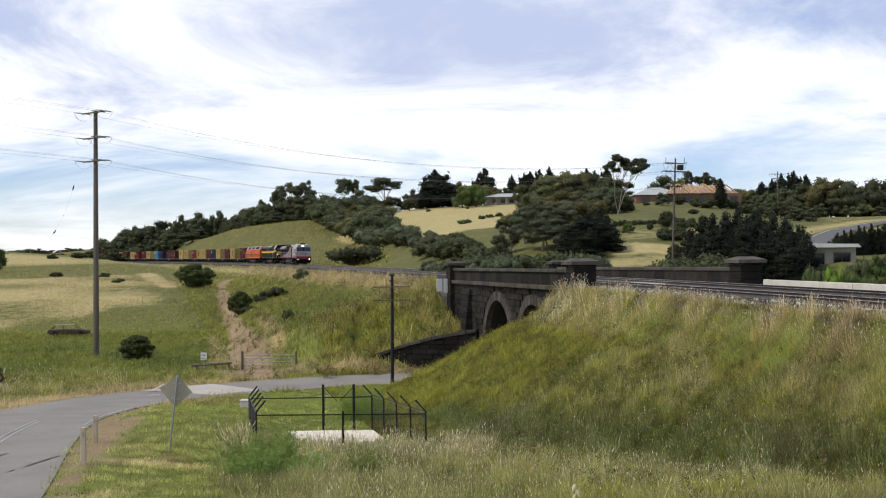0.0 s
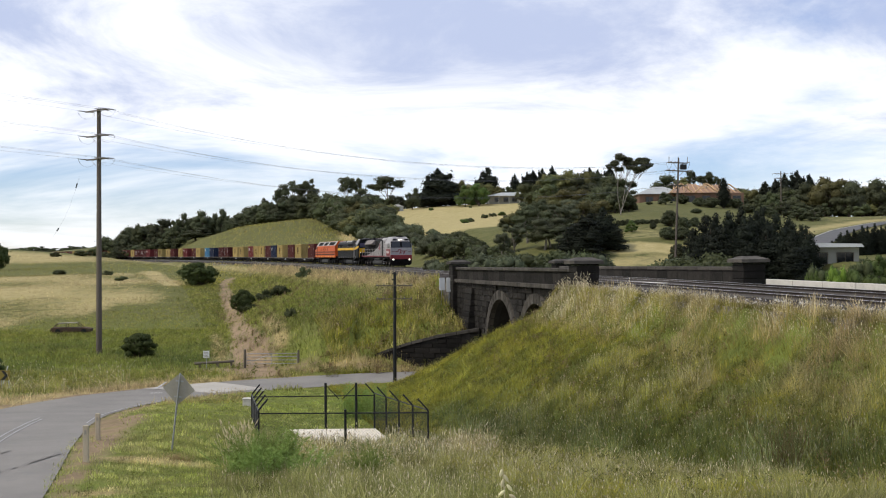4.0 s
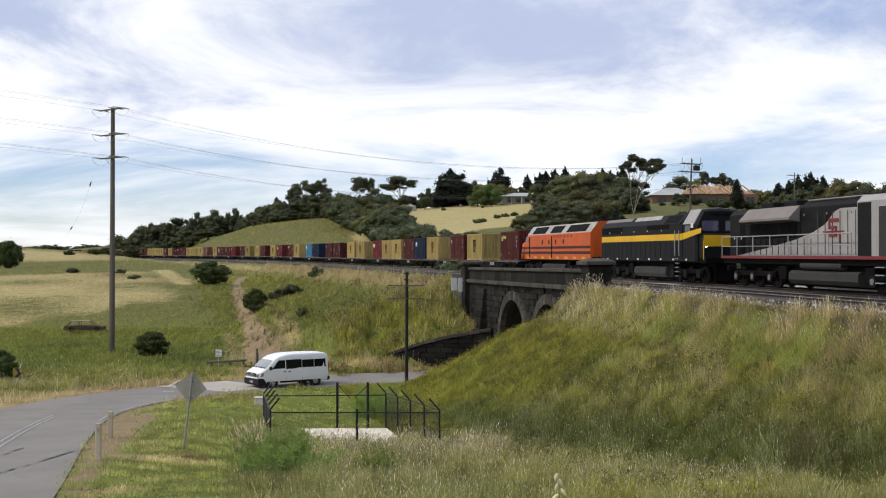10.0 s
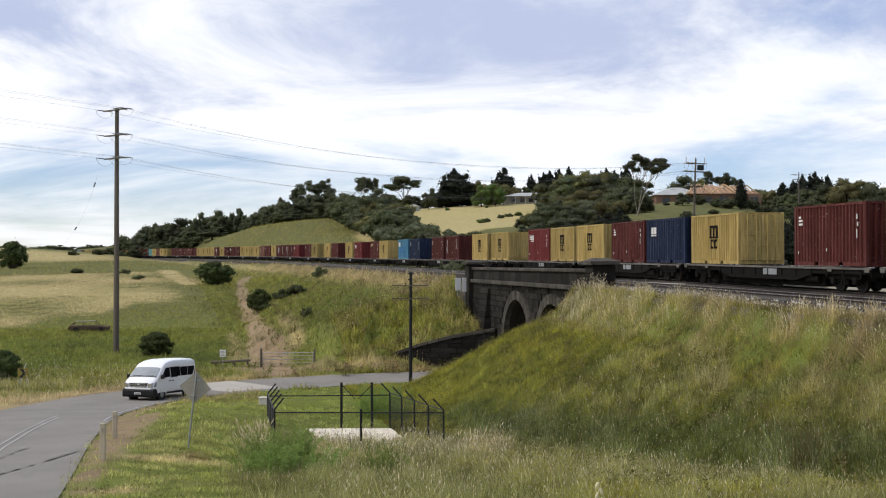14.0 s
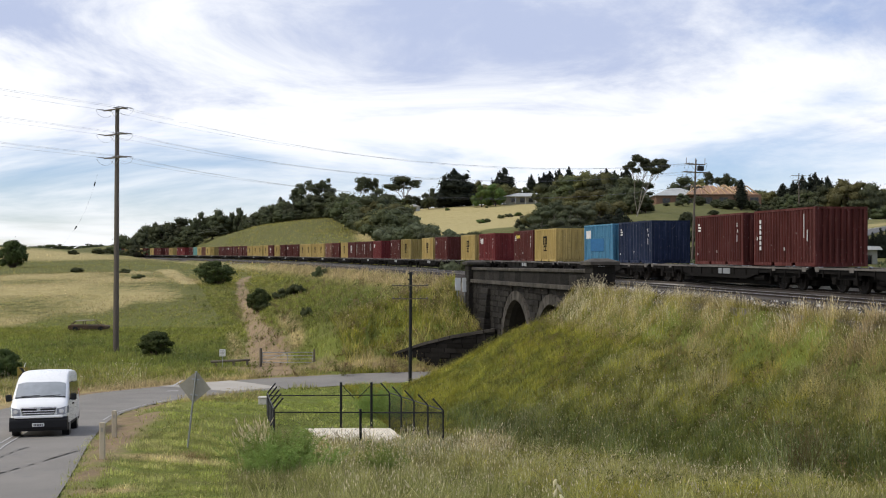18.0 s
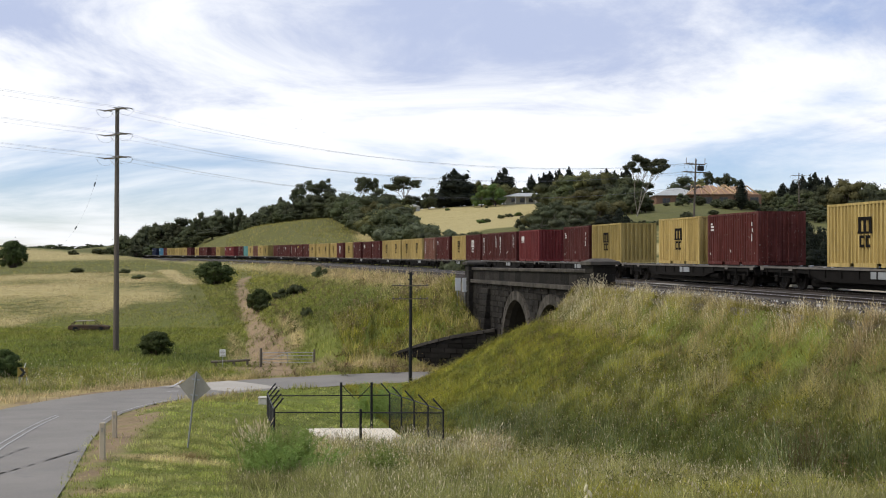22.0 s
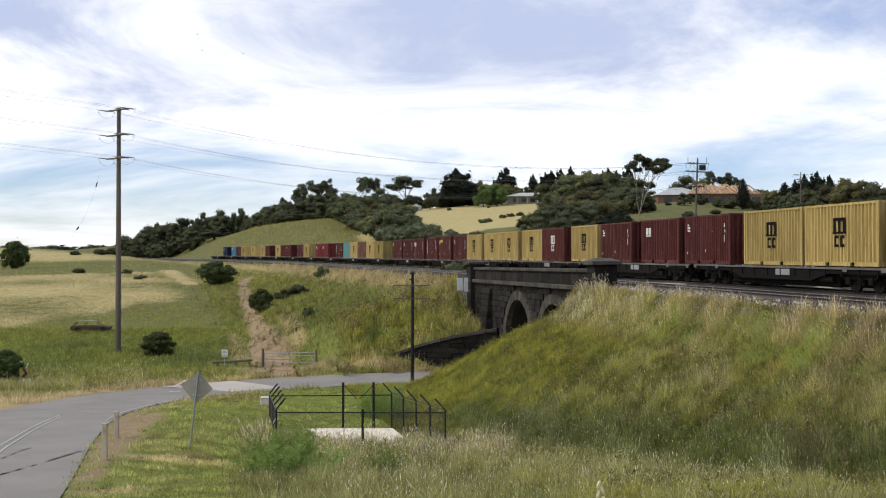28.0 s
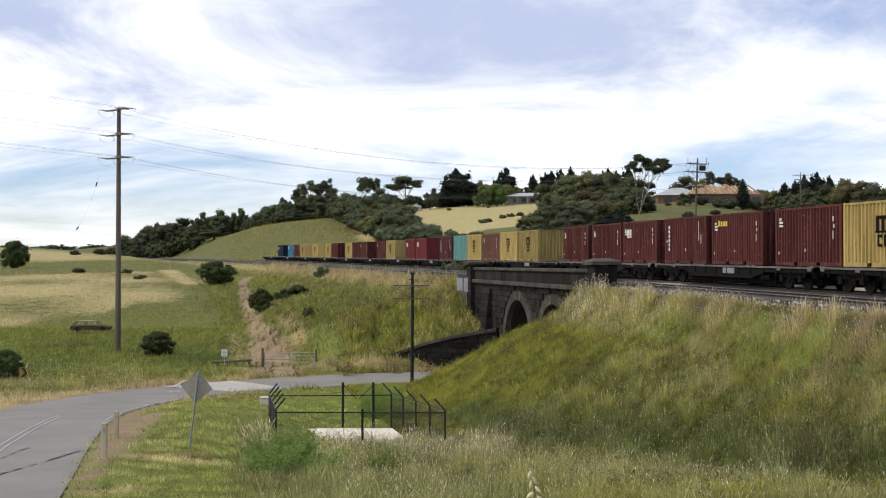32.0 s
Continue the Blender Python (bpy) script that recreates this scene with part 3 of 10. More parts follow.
def build_tracks():
    bed = tagged(new("ballast_bed"), "brown-grey stone ballast under two railway tracks", "ballast", kind="structure")
    sweep("bed", [(-5.0, -0.55), (-4.45, -0.2), (-1.3, -0.2), (-0.75, -0.24), (-0.2, -0.2), (2.95, -0.2), (3.6, -0.5)], -600, 900, 4, BALLAST, bed)
    # loose stones on the shoulder that faces the eye
    rng = np.random.RandomState(4)
    n = 5200
    s, d = rng.uniform(-48, 45, n), rng.uniform(-5.3, -1.0, n)
    top = np.where(d < -4.45, -0.2 - (-4.45 - d) * 0.62, -0.2)
    base = np.array([tuple(on_line(a, b, c)) for a, b, c in zip(s, d, top)])
    r = rng.uniform(0.03, 0.075, n)
    tet = np.array([(1, 0, -0.5), (-0.6, 0.8, -0.5), (-0.6, -0.8, -0.5), (0.1, 0.1, 0.9)])
    v = (base[:, None, :] + r[:, None, None] * (tet[None] + rng.uniform(-0.35, 0.35, (n, 4, 3)))).reshape(-1, 3)
    i = np.arange(n)[:, None] * 4
    fc = np.concatenate([i + np.array(q)[None] for q in ((0, 1, 3), (1, 2, 3), (2, 0, 3))])
    st = new("ballast_stones", raw_mesh("ballast_stones", v, fc, BALLAST))
    st.parent = bed
    st["kind"] = "stuff"
    # scattered pale stones along the shoulder
    m = 700
    s, d = rng.uniform(-48, 20, m), rng.uniform(-5.0, -4.2, m)
    base = np.array([tuple(on_line(a, b, -0.2 - max(-4.45 - b, 0) * 0.62 + 0.03)) for a, b in zip(s, d)])
    r = rng.uniform(0.03, 0.07, m)
    v = (base[:, None, :] + r[:, None, None] * (tet[None] + rng.uniform(-0.35, 0.35, (m, 4, 3)))).reshape(-1, 3)
    i = np.arange(m)[:, None] * 4
    st = new("pale_stones", raw_mesh("pale_stones", v, np.concatenate([i + np.array(q)[None] for q in ((0, 1, 3), (1, 2, 3), (2, 0, 3))]), PALE_STONE))
    st.parent = bed
    st["kind"] = "stuff"
    bm = bmesh.new()
    box(bm, -1.3, 1.3, -0.12, 0.12, -0.32, -0.155, 0.015)
    sl = bpy.data.meshes.new("sleeper")
    bm.to_mesh(sl)
    bm.free()
    sl.materials.append(SLEEPER)
    for c, lab in ((-2.75, "empty railway track with worn rails on pale sleepers"), (1.25, "railway track that carries the freight train")):
        tr = tagged(new("railway_track"), lab, "railway track", kind="structure")
        for g in (-0.757, 0.757):
            e = c + g
            sweep("rail", [(e - 0.07, -0.155), (e - 0.02, -0.13), (e - 0.012, -0.04), (e - 0.036, -0.03), (e - 0.036, 0.0), (e + 0.036, 0.0), (e + 0.036, -0.03), (e + 0.012, -0.04), (e + 0.02, -0.13), (e + 0.07, -0.155)],
                  -600, 900, 3, RAIL, tr, "rusty steel rail")
            sweep("rail_head", [(e - 0.034, -0.02), (e - 0.03, 0.004), (e + 0.03, 0.004), (e + 0.034, -0.02)], -80, 400, 3, RAIL_TOP, tr, "polished bright rail head")
        lo, hi = (-48, 34) if c < 0 else (-40, 20)
        for k in range(int((hi - lo) / 0.7)):
            share("sleeper", sl, tr, line_pose(lo + 0.7 * k, c))
    # the sleepers further off, joined
    b = bmesh.new()
    for c, lo, hi in ((-2.75, 34, 330), (1.25, 20, 330)):
        for k in range(int((hi - lo) / 0.7)):
            box(b, -1.3, 1.3, -0.12, 0.12, -0.32, -0.155, 0, line_pose(lo + 0.7 * k, c))
    o = link("sleeper_row", b, SLEEPER, bed)
    o["kind"] = "stuff"


build_tracks()

# ---- stone bridge ----
BR = Matrix.Translation((0, 0, 0.27)) @ line_pose(5.5) @ Matrix.Rotation(-0.0085, 4, "X")        # local x = offset across the line, local y = s - 5.5


def build_bridge():
    br = tagged(new("stone_bridge"), "dark bluestone railway bridge with two arches, parapets and capped end pillars", "bridge", kind="structure")
    br.matrix_basis = BR
    X0, X1, TOP = -5.0, 4.5, -0.87
    R, SPRING = 3.95, -5.8
    arches = (1.25, -7.75)          # local y of the two arch middles
    ylo, yhi = -16.2, 16.2

    def soffit(y):
        for c in arches:
            if abs(y - c) < R:
                return SPRING + math.sqrt(R * R - (y - c) ** 2)
        return None
    # walls with the arches cut out, and the vaults between them
    for name, xa, xb in (("spandrel_wall", X0 + 0.06, X0 + 0.7), ("spandrel_wall", X1 - 0.7, X1)):
        bm = bmesh.new()
        ys = sorted(set([ylo, yhi] + [c + R * math.cos(k * math.pi / 28) for c in arches for k in range(29)]))
        for a, b in zip(ys[:-1], ys[1:]):
            if b - a < 1e-4:
                continue
            mid = soffit((a + b) / 2)
            za = -8.2 if mid is None else (soffit(a) or SPRING)
            zb = -8.2 if mid is None else (soffit(b) or SPRING)
            q = [bm.verts.new((x, y, z)) for x in (xa, xb) for y, z in ((a, za), (b, zb), (b, TOP), (a, TOP))]
            for f4 in ((0, 3, 2, 1), (4, 5, 6, 7), (0, 1, 5, 4), (3, 7, 6, 2)):
                bm.faces.new([q[i] for i in f4])
        for y in (ylo, yhi):
            q = [bm.verts.new(p) for p in ((xa, y, -8.2), (xb, y, -8.2), (xb, y, TOP), (xa, y, TOP))]
            bm.faces.new(q)
        part(name, bm, MORTAR, br)
    for c in arches:
        bm = bmesh.new()
        rows = []
        for k in range(29):
            an = k * math.pi / 28
            rows.append([bm.verts.new((x, c + R * math.cos(an), SPRING + R * math.sin(an))) for x in (X0 + 0.65, X1 - 0.65)])
        rows = [[bm.verts.new((x, c + R, -8.2)) for x in (X0 + 0.65, X1 - 0.65)]] + rows + [[bm.verts.new((x, c - R, -8.2)) for x in (X0 + 0.65, X1 - 0.65)]]
        for a, b in zip(rows[:-1], rows[1:]):
            bm.faces.new((a[0], a[1], b[1], b[0]))
        part("vault", bm, BLUESTONE, br)
        # ring stones, dressed and paler
        for k in range(19):
            a0, a1 = math.pi * k / 19 + 0.008, math.pi * (k + 1) / 19 - 0.008
            bm = bmesh.new()
            ro = R + 0.62
            prism(bm, [(c + r * math.cos(a), SPRING + r * math.sin(a)) for r, a in ((R - 0.02, a0), (ro, a0), (ro, a1), (R - 0.02, a1))], X0 - 0.1, X0 + 0.3, "x")
            part("voussoir", bm, DRESSED, br)
        for z in (-6.7, -7.25):
            for sgn in (-1, 1):
                bm = bmesh.new()
                ya, yb = sorted((c + sgn * (R - 0.02), c + sgn * (R + 0.62)))
                box(bm, X0 - 0.1, X0 + 0.3, ya, yb, z, z + 0.48, 0.02)
                part("jamb_stone", bm, DRESSED, br)
    # coursed rough blocks on the near face
    rng = random.Random(7)
    blk = []
    for L_ in (0.7, 0.95, 1.2):
        bm = bmesh.new()
        box(bm, -0.14, 0.1, 0.012, L_ - 0.012, 0.012, 0.408, 0.03)
        for v in bm.verts:
            if v.co.x < -0.1:
                v.co.x += rng.uniform(-0.03, 0.035)
        me = bpy.data.meshes.new("stone_block")
        bm.to_mesh(me)
        bm.free()
        me.materials.append(BLUESTONE)
        blk.append((L_, me))
    z, row = -7.6, 0
    while z < TOP - 0.3:
        y = ylo + (0.0 if row % 2 else -0.35)
        while y < yhi - 0.4:
            L_, me = rng.choice(blk)
            if y + L_ > yhi:
                L_, me = blk[0]
            ok = True
            for c in arches:
                for yy in (y, y + L_ / 2, y + L_):
                    for zz in (z, z + 0.4):
                        r = math.hypot(yy - c, max(zz - SPRING, 0))
                        if r < R + 0.58 and (zz > SPRING or abs(yy - c) < R + 0.58):
                            ok = False
            if ok:
                share("stone_block", me, br, Matrix.Translation((X0 + 0.1, y, z)))
            y += L_
        z += 0.42
        row += 1
    # string course, parapet panels, coping: stone by stone
    for sx, face in ((-1, X0), (1, X1)):
        for k in range(20):
            lo_ = ylo if sx < 0 else ylo - 0.7
            y = lo_ + k * (yhi - lo_) / 20
            w = (yhi - lo_) / 20 - 0.015
            a, b = (face - 0.28, face + 0.3) if sx < 0 else (face - 0.3, face + 0.28)
            bm = bmesh.new()
            box(bm, a, b, y, y + w, -0.88, -0.60, 0.03)
            part("string_stone", bm, DRESSED, br)
            a, b = (face - 0.02, face + 0.4) if sx < 0 else (face - 0.4, face + 0.02)
            bm = bmesh.new()
            box(bm, a, b, y, y + w, -0.60, 0.16, 0.015)
            part("parapet_stone", bm, BLUESTONE, br)
            a, b = (face - 0.16, face + 0.5) if sx < 0 else (face - 0.5, face + 0.16)
            bm = bmesh.new()
            box(bm, a, b, y, y + w, 0.16, 0.38, 0.035)
            part("coping_stone", bm, DRESSED, br)
    # end pillars with low pyramid caps
    for px, py in ((X0 + 0.25, 16.3), (X0 + 0.25, -16.4), (X1 + 0.1, 17.6), (X1 + 0.1, -17.5)):
        bm = bmesh.new()
        z = -6.6
        while z < 0.62 - 0.01:
            j = rng.uniform(-0.02, 0.02)
            box(bm, px - 0.66 + j, px + 0.66 + j, py - 0.7, py + 0.7, z, min(z + 0.42, 0.62) - 0.012, 0.03)
            z += 0.42
        part("pillar", bm, BLUESTONE, br, "square bluestone end pillar")
        bm = bmesh.new()
        o, i = 0.84, 0.36
        lo = [bm.verts.new((px + a * o, py + b * (o + 0.1), 0.62)) for a, b in ((-1, -1), (1, -1), (1, 1), (-1, 1))]
        me_ = [bm.verts.new((v.co.x, v.co.y, 0.80)) for v in lo]
        hi = [bm.verts.new((px + a * i, py + b * i, 0.98)) for a, b in ((-1, -1), (1, -1), (1, 1), (-1, 1))]
        for A, B_ in ((lo, me_), (me_, hi)):
            for k in range(4):
                bm.faces.new((A[k], A[(k + 1) % 4], B_[(k + 1) % 4], B_[k]))
        bm.faces.new(hi)
        bm.faces.new(lo[::-1])
        part("pillar_cap", bm, DRESSED, br, "pale bevelled cap stone")
    # battered buttress beside the far arch
    for k in range(13):
        zz = -7.2 + 0.46 * k
        proj = 0.95 - 0.055 * k
        bm = bmesh.new()
        box(bm, X0 - proj, X0 + 0.1, 9.2, 11.6, zz, zz + 0.445, 0.035)
        part("buttress_stone", bm, BLUESTONE, br)
    # deck between the walls
    bm = bmesh.new()
    box(bm, X0 + 0.4, X1 - 0.4, ylo, yhi, -1.15, -0.5)
    part("deck", bm, CONCRETE, br)
    # wing wall of the far abutment
    ww = tagged(new("wing_wall"), "dark stone wing wall with a sloping pale coping", "retaining wall", kind="structure")
    a, b = Vector((4.0, 86.6, 0)), Vector((-5.4, 88.95, 0))
    L_ = (b - a).length
    ww.matrix_basis = Matrix.Translation(a) @ Matrix.Rotation(math.atan2(b.y - a.y, b.x - a.x), 4, "Z")
    za, zb = -4.17, -7.25

    def crown(v):
        return float(np.interp(v / L_, [0, 0.36, 0.6, 0.84, 1.0], [-4.17, -4.78, -5.37, -6.2, -7.25]))
    bm = bmesh.new()
    prism(bm, [(0, -8.3), (L_, -8.3)] + [(L_ * k / 12, crown(L_ * k / 12) - 0.1) for k in range(12, -1, -1)], -0.55, 0.2, "y")
    part("wall_core", bm, MORTAR, ww)
    z, row = -7.9, 0
    while z < za:
        y = -0.4 if row % 2 else 0.0
        while y < L_:
            w = rng.choice((0.7, 0.9, 1.15))
            lim = crown(min(y + w, L_))
            if z + 0.36 < lim + 0.1 and y > -0.5:
                bm = bmesh.new()
                box(bm, max(y, 0) + 0.012, min(y + w, L_) - 0.012, 0.14, 0.34 + rng.uniform(-0.03, 0.03), z, z + 0.36, 0.03)
                part("stone_block", bm, BLUESTONE, ww)
            y += w
        z += 0.38
        row += 1
    n = 11
    for k in range(n):
        t0, t1 = k / n, (k + 1) / n - 0.004
        bm = bmesh.new()
        prism(bm, [(L_ * t0, crown(L_ * t0) - 0.1), (L_ * t1, crown(L_ * t1) - 0.1), (L_ * t1, crown(L_ * t1) + 0.12), (L_ * t0, crown(L_ * t0) + 0.12)], -0.6, 0.42, "y")
        part("coping_stone", bm, DRESSED, ww)


build_bridge()


# ---- trees and shrubs ----
BARK_GUM = surf("gum_bark", (0.30, 0.265, 0.22), (0.17, 0.145, 0.12), 1.2, 12, 0.85, 0.3, streak=0.3)
BARK = surf("bark", (0.12, 0.095, 0.075), (0.07, 0.055, 0.045), 1.5, 14, 0.9, 0.5, streak=0.3)
LEAF_GUM = leafy("gum_leaves", (0.062, 0.072, 0.036), (0.112, 0.120, 0.064))
LEAF_BUSH = leafy("scrub_leaves", (0.066, 0.079, 0.034), (0.120, 0.132, 0.060))
LEAF_OLIVE = leafy("olive_leaves", (0.125, 0.122, 0.045), (0.195, 0.182, 0.075))
LEAF_GREY = leafy("grey_scrub_leaves", (0.088, 0.100, 0.054), (0.15, 0.165, 0.098))
LEAF_PINE = leafy("conifer_leaves", (0.015, 0.019, 0.012), (0.030, 0.036, 0.022))
LEAF_DARK = leafy("dark_bush_leaves", (0.06, 0.085, 0.026), (0.105, 0.132, 0.044))
LEAF_GREEN = leafy("garden_leaves", (0.08, 0.12, 0.03), (0.135, 0.18, 0.055))
LEAF_LIME = leafy("lime_leaves", (0.20, 0.30, 0.045), (0.30, 0.42, 0.08))


def cube_ball(n=3):
    """Quads of a ball with even pieces, for the dense inside of a crown."""
    v, f, key = [], [], {}

    def vid(p):
        k = tuple(round(c, 4) for c in p)
        if k not in key:
            key[k] = len(v)
            q = np.array(p, float)
            v.append(q / np.linalg.norm(q))
        return key[k]
    g = np.tan(np.linspace(-math.pi / 4, math.pi / 4, n + 1))
    for ax in range(3):
        for sg in (-1, 1):
            for i in range(n):
                for j in range(n):
                    q = []
                    for a, b in ((i, j), (i + 1, j), (i + 1, j + 1), (i, j + 1)):
                        p = [0, 0, 0]
                        p[ax], p[(ax + 1) % 3], p[(ax + 2) % 3] = sg, g[a], g[b]
                        q.append(vid(p))
                    f.append(q if sg > 0 else q[::-1])
    return np.array(v), np.array(f)


BALL_V, BALL_F = cube_ball()


def leaf_cloud(rng, blobs, n, size, hang=0.0, core=0.8):
    """Crown: uneven dense clumps inside blobs (x, y, z, rx, ry, rz), n leaf sprays over and round them."""
    bl = np.array(blobs)
    vs, fs, cnt = [], [], 0
    for q in bl:
        k = core * (1 + 0.16 * rng.normal(size=len(BALL_V)))[:, None]
        vs.append(q[:3] + BALL_V * k * q[3:])
        fs.append(BALL_F + cnt)
        cnt += len(BALL_V)
    w = (bl[:, 3] * bl[:, 4] + bl[:, 3] * bl[:, 5]) ** 0.9
    B = bl[rng.choice(len(bl), n, p=w / w.sum())]
    u = rng.normal(size=(n, 3))
    u /= np.linalg.norm(u, axis=1)[:, None]
    u[:, 2] = np.where(rng.rand(n) < 0.35, np.abs(u[:, 2]), u[:, 2])
    r = rng.uniform(0.78, 1.06, n) * (1 + 0.2 * np.abs(rng.normal(size=n)) * (rng.rand(n) < 0.3))
    c = B[:, :3] + u * r[:, None] * B[:, 3:]
    t1 = rng.normal(size=(n, 3))
    t1 -= u * (t1 * u).sum(1)[:, None] * 0.6
    t1[:, 2] -= hang * 2
    t1 /= np.linalg.norm(t1, axis=1)[:, None]
    nrm = u * 1.0 + rng.normal(size=(n, 3)) * 0.42
    t2 = np.cross(nrm, t1)
    t2 /= np.linalg.norm(t2, axis=1)[:, None] + 1e-6
    k = size * rng.uniform(0.6, 1.5, n)[:, None]
    a, b = t1 * k, t2 * k * 0.6
    vs.append(np.stack([c - a, c + b * 0.9 - a * 0.1, c + a, c - b], 1).reshape(-1, 3))
    fs.append(np.arange(n)[:, None] * 4 + np.arange(4)[None] + cnt)
    return np.concatenate(vs), np.concatenate(fs)


def limb(bm, pts, r0, r1, n=6):
    for k in range(len(pts) - 1):
        f0, f1 = k / (len(pts) - 1), (k + 1) / (len(pts) - 1)
        tube(bm, pts[k], pts[k + 1], r0 + (r1 - r0) * f0, r0 + (r1 - r0) * f1, n, False)


def tree_meshes(kind, seed, leaves, size):
    """Trunk mesh and crown of one plant, before it is scaled to its height and spread."""
    rng = np.random.RandomState(seed)
    bm = bmesh.new()
    blobs, hang, core = [], 0.15, 0.74
    if kind == "gum":              # tall bare pale trunk, forked limbs, separate flat-bottomed clumps
        H = 10.0
        fork = Vector((rng.uniform(-0.3, 0.3), rng.uniform(-0.3, 0.3), H * rng.uniform(0.26, 0.36)))
        limb(bm, [Vector((0, 0, -0.4)), Vector((0.12, 0, H * 0.15)), fork], 0.12, 0.09, 8)
        for k in range(7):
            a = k * 0.9 + rng.uniform(-0.3, 0.3)
            rr = rng.uniform(0.5, 3.1)
            tip = Vector((math.cos(a) * rr, math.sin(a) * rr, H * rng.uniform(0.7, 0.92) - 0.25 * rr))
            mid = fork.lerp(tip, 0.55) + Vector((math.cos(a) * -0.25, math.sin(a) * -0.25, 0.1))
            limb(bm, [fork, mid, tip], 0.06, 0.02)
            s = rng.uniform(0.75, 1.35)
            blobs.append((*tip, s, s * rng.uniform(0.8, 1.2), s * rng.uniform(0.5, 0.7)))
            for j in range(2):
                t2 = mid.lerp(tip, 0.7) + Vector((rng.uniform(-1.1, 1.1), rng.uniform(-1.1, 1.1), rng.uniform(-0.5, 0.6)))
                limb(bm, [mid, t2], 0.035, 0.015, 5)
                s = rng.uniform(0.4, 0.8)
                blobs.append((*t2, s, s, s * 0.62))
        hang, core = 0.4, 0.55
    elif kind == "tall_gum":       # slender leaning stems from one foot, an airy parasol of separate tufts
        H = 10.0
        foot = Vector((-1.3, 0, -0.3))
        fork = foot
        for n, (bx, bz, r) in enumerate(((-2.35, 7.9, 0.95), (-0.55, 9.15, 0.95), (0.75, 8.45, 1.05), (2.05, 8.55, 1.0), (2.75, 7.75, 0.8), (1.55, 7.1, 1.0), (-1.3, 7.3, 0.6), (0.25, 7.5, 0.55))):
            tip = Vector((bx, rng.uniform(-1.2, 1.2), bz))
            base = foot + Vector((rng.uniform(-0.15, 0.35), rng.uniform(-0.3, 0.3), 0))
            a = base.lerp(tip, 0.36) + Vector((-0.12, 0, 0.3))
            b = base.lerp(tip, 0.7) + Vector((-0.25 * (1 if bx > 0 else -1), 0, 0.25))
            if n in (0, 2, 3, 5):
                limb(bm, [base, a, b, tip], 0.05, 0.016, 6)
                fork = a.lerp(b, 0.6)
            else:
                limb(bm, [fork, fork.lerp(tip, 0.55) + Vector((0, 0, 0.2)), tip], 0.03, 0.012, 5)
            for j in range(6):
                o = Vector((rng.uniform(-0.75, 0.75), rng.uniform(-0.8, 0.8), rng.uniform(-0.35, 0.4))) * r
                limb(bm, [b, tip + o], 0.022, 0.01, 4)
                q = r * rng.uniform(0.5, 0.74)
                blobs.append((*(tip + o), q, q, q * 0.7))
        hang, core = 0.3, 0.72
    elif kind == "thicket_gum":    # several pale stems, soft grey-green crown in lumps from a third of the height
        H = 9.0
        for j in range(3):
            foot = Vector((rng.uniform(-0.8, 0.8), rng.uniform(-0.8, 0.8), -0.3))
            fork = foot + Vector((rng.uniform(-0.6, 0.6), rng.uniform(-0.6, 0.6), H * rng.uniform(0.3, 0.42)))
            limb(bm, [foot, foot.lerp(fork, 0.5) + Vector((0.12, 0, 0)), fork], 0.14, 0.10, 7)
            for k in range(6):
                a = k * 1.05 + rng.uniform(-0.4, 0.4)
                rr = rng.uniform(0.5, 2.3)
                tip = fork + Vector((math.cos(a) * rr, math.sin(a) * rr, H * rng.uniform(-0.04, 0.5) - 0.35 * rr))
                limb(bm, [fork, fork.lerp(tip, 0.6) + Vector((0, 0, -0.2)), tip], 0.06, 0.02, 5)
                s = rng.uniform(0.7, 1.25)
                blobs.append((*tip, s, s, s * 0.75))
        hang, core = 0.5, 0.7
    elif kind == "broad":          # low-branching, dense, broad and uneven
        H = 8.0
        limb(bm, [Vector((0, 0, -0.4)), Vector((0.1, 0.05, H * 0.25))], 0.3, 0.2, 7)
        for k in range(19):
            a = k * 2.4 + rng.uniform(-0.4, 0.4)
            rr = 3.3 * math.sqrt((k + 0.5) / 19)
            z = H * (0.09 + rng.uniform(0.08, 1) * 0.72 * math.sqrt(max(1 - (rr / 3.9) ** 2, 0)))
            tip = Vector((math.cos(a) * rr, math.sin(a) * rr, z))
            limb(bm, [Vector((0.1, 0.05, H * 0.22)), tip * 0.6 + Vector((0, 0, 0.5)), tip], 0.12, 0.04, 5)
            s = rng.uniform(0.85, 1.55)
            blobs.append((*tip, s, s, s * rng.uniform(0.65, 0.85)))
    elif kind == "shrub":          # to the ground, several domes
        H = 3.0
        for k in range(18):
            a = k * 2.4 + rng.uniform(-0.5, 0.5)
            rr = 1.4 * math.sqrt((k + 0.3) / 18)
            tip = Vector((math.cos(a) * rr, math.sin(a) * rr, 0.35 + rng.uniform(0.1, 1) * 1.6 * math.sqrt(1 - (rr / 1.55) ** 2)))
            limb(bm, [Vector((0, 0, -0.2)), tip * 0.5, tip], 0.07, 0.02, 5)
            s = rng.uniform(0.32, 0.62)
            blobs.append((*tip, s, s, s * 1.05))
        hang = -0.35
    elif kind == "dome":           # one close rounded crown down to the ground
        H = 2.7
        blobs.append((0, 0, 1.1, 1.1, 1.1, 1.1))
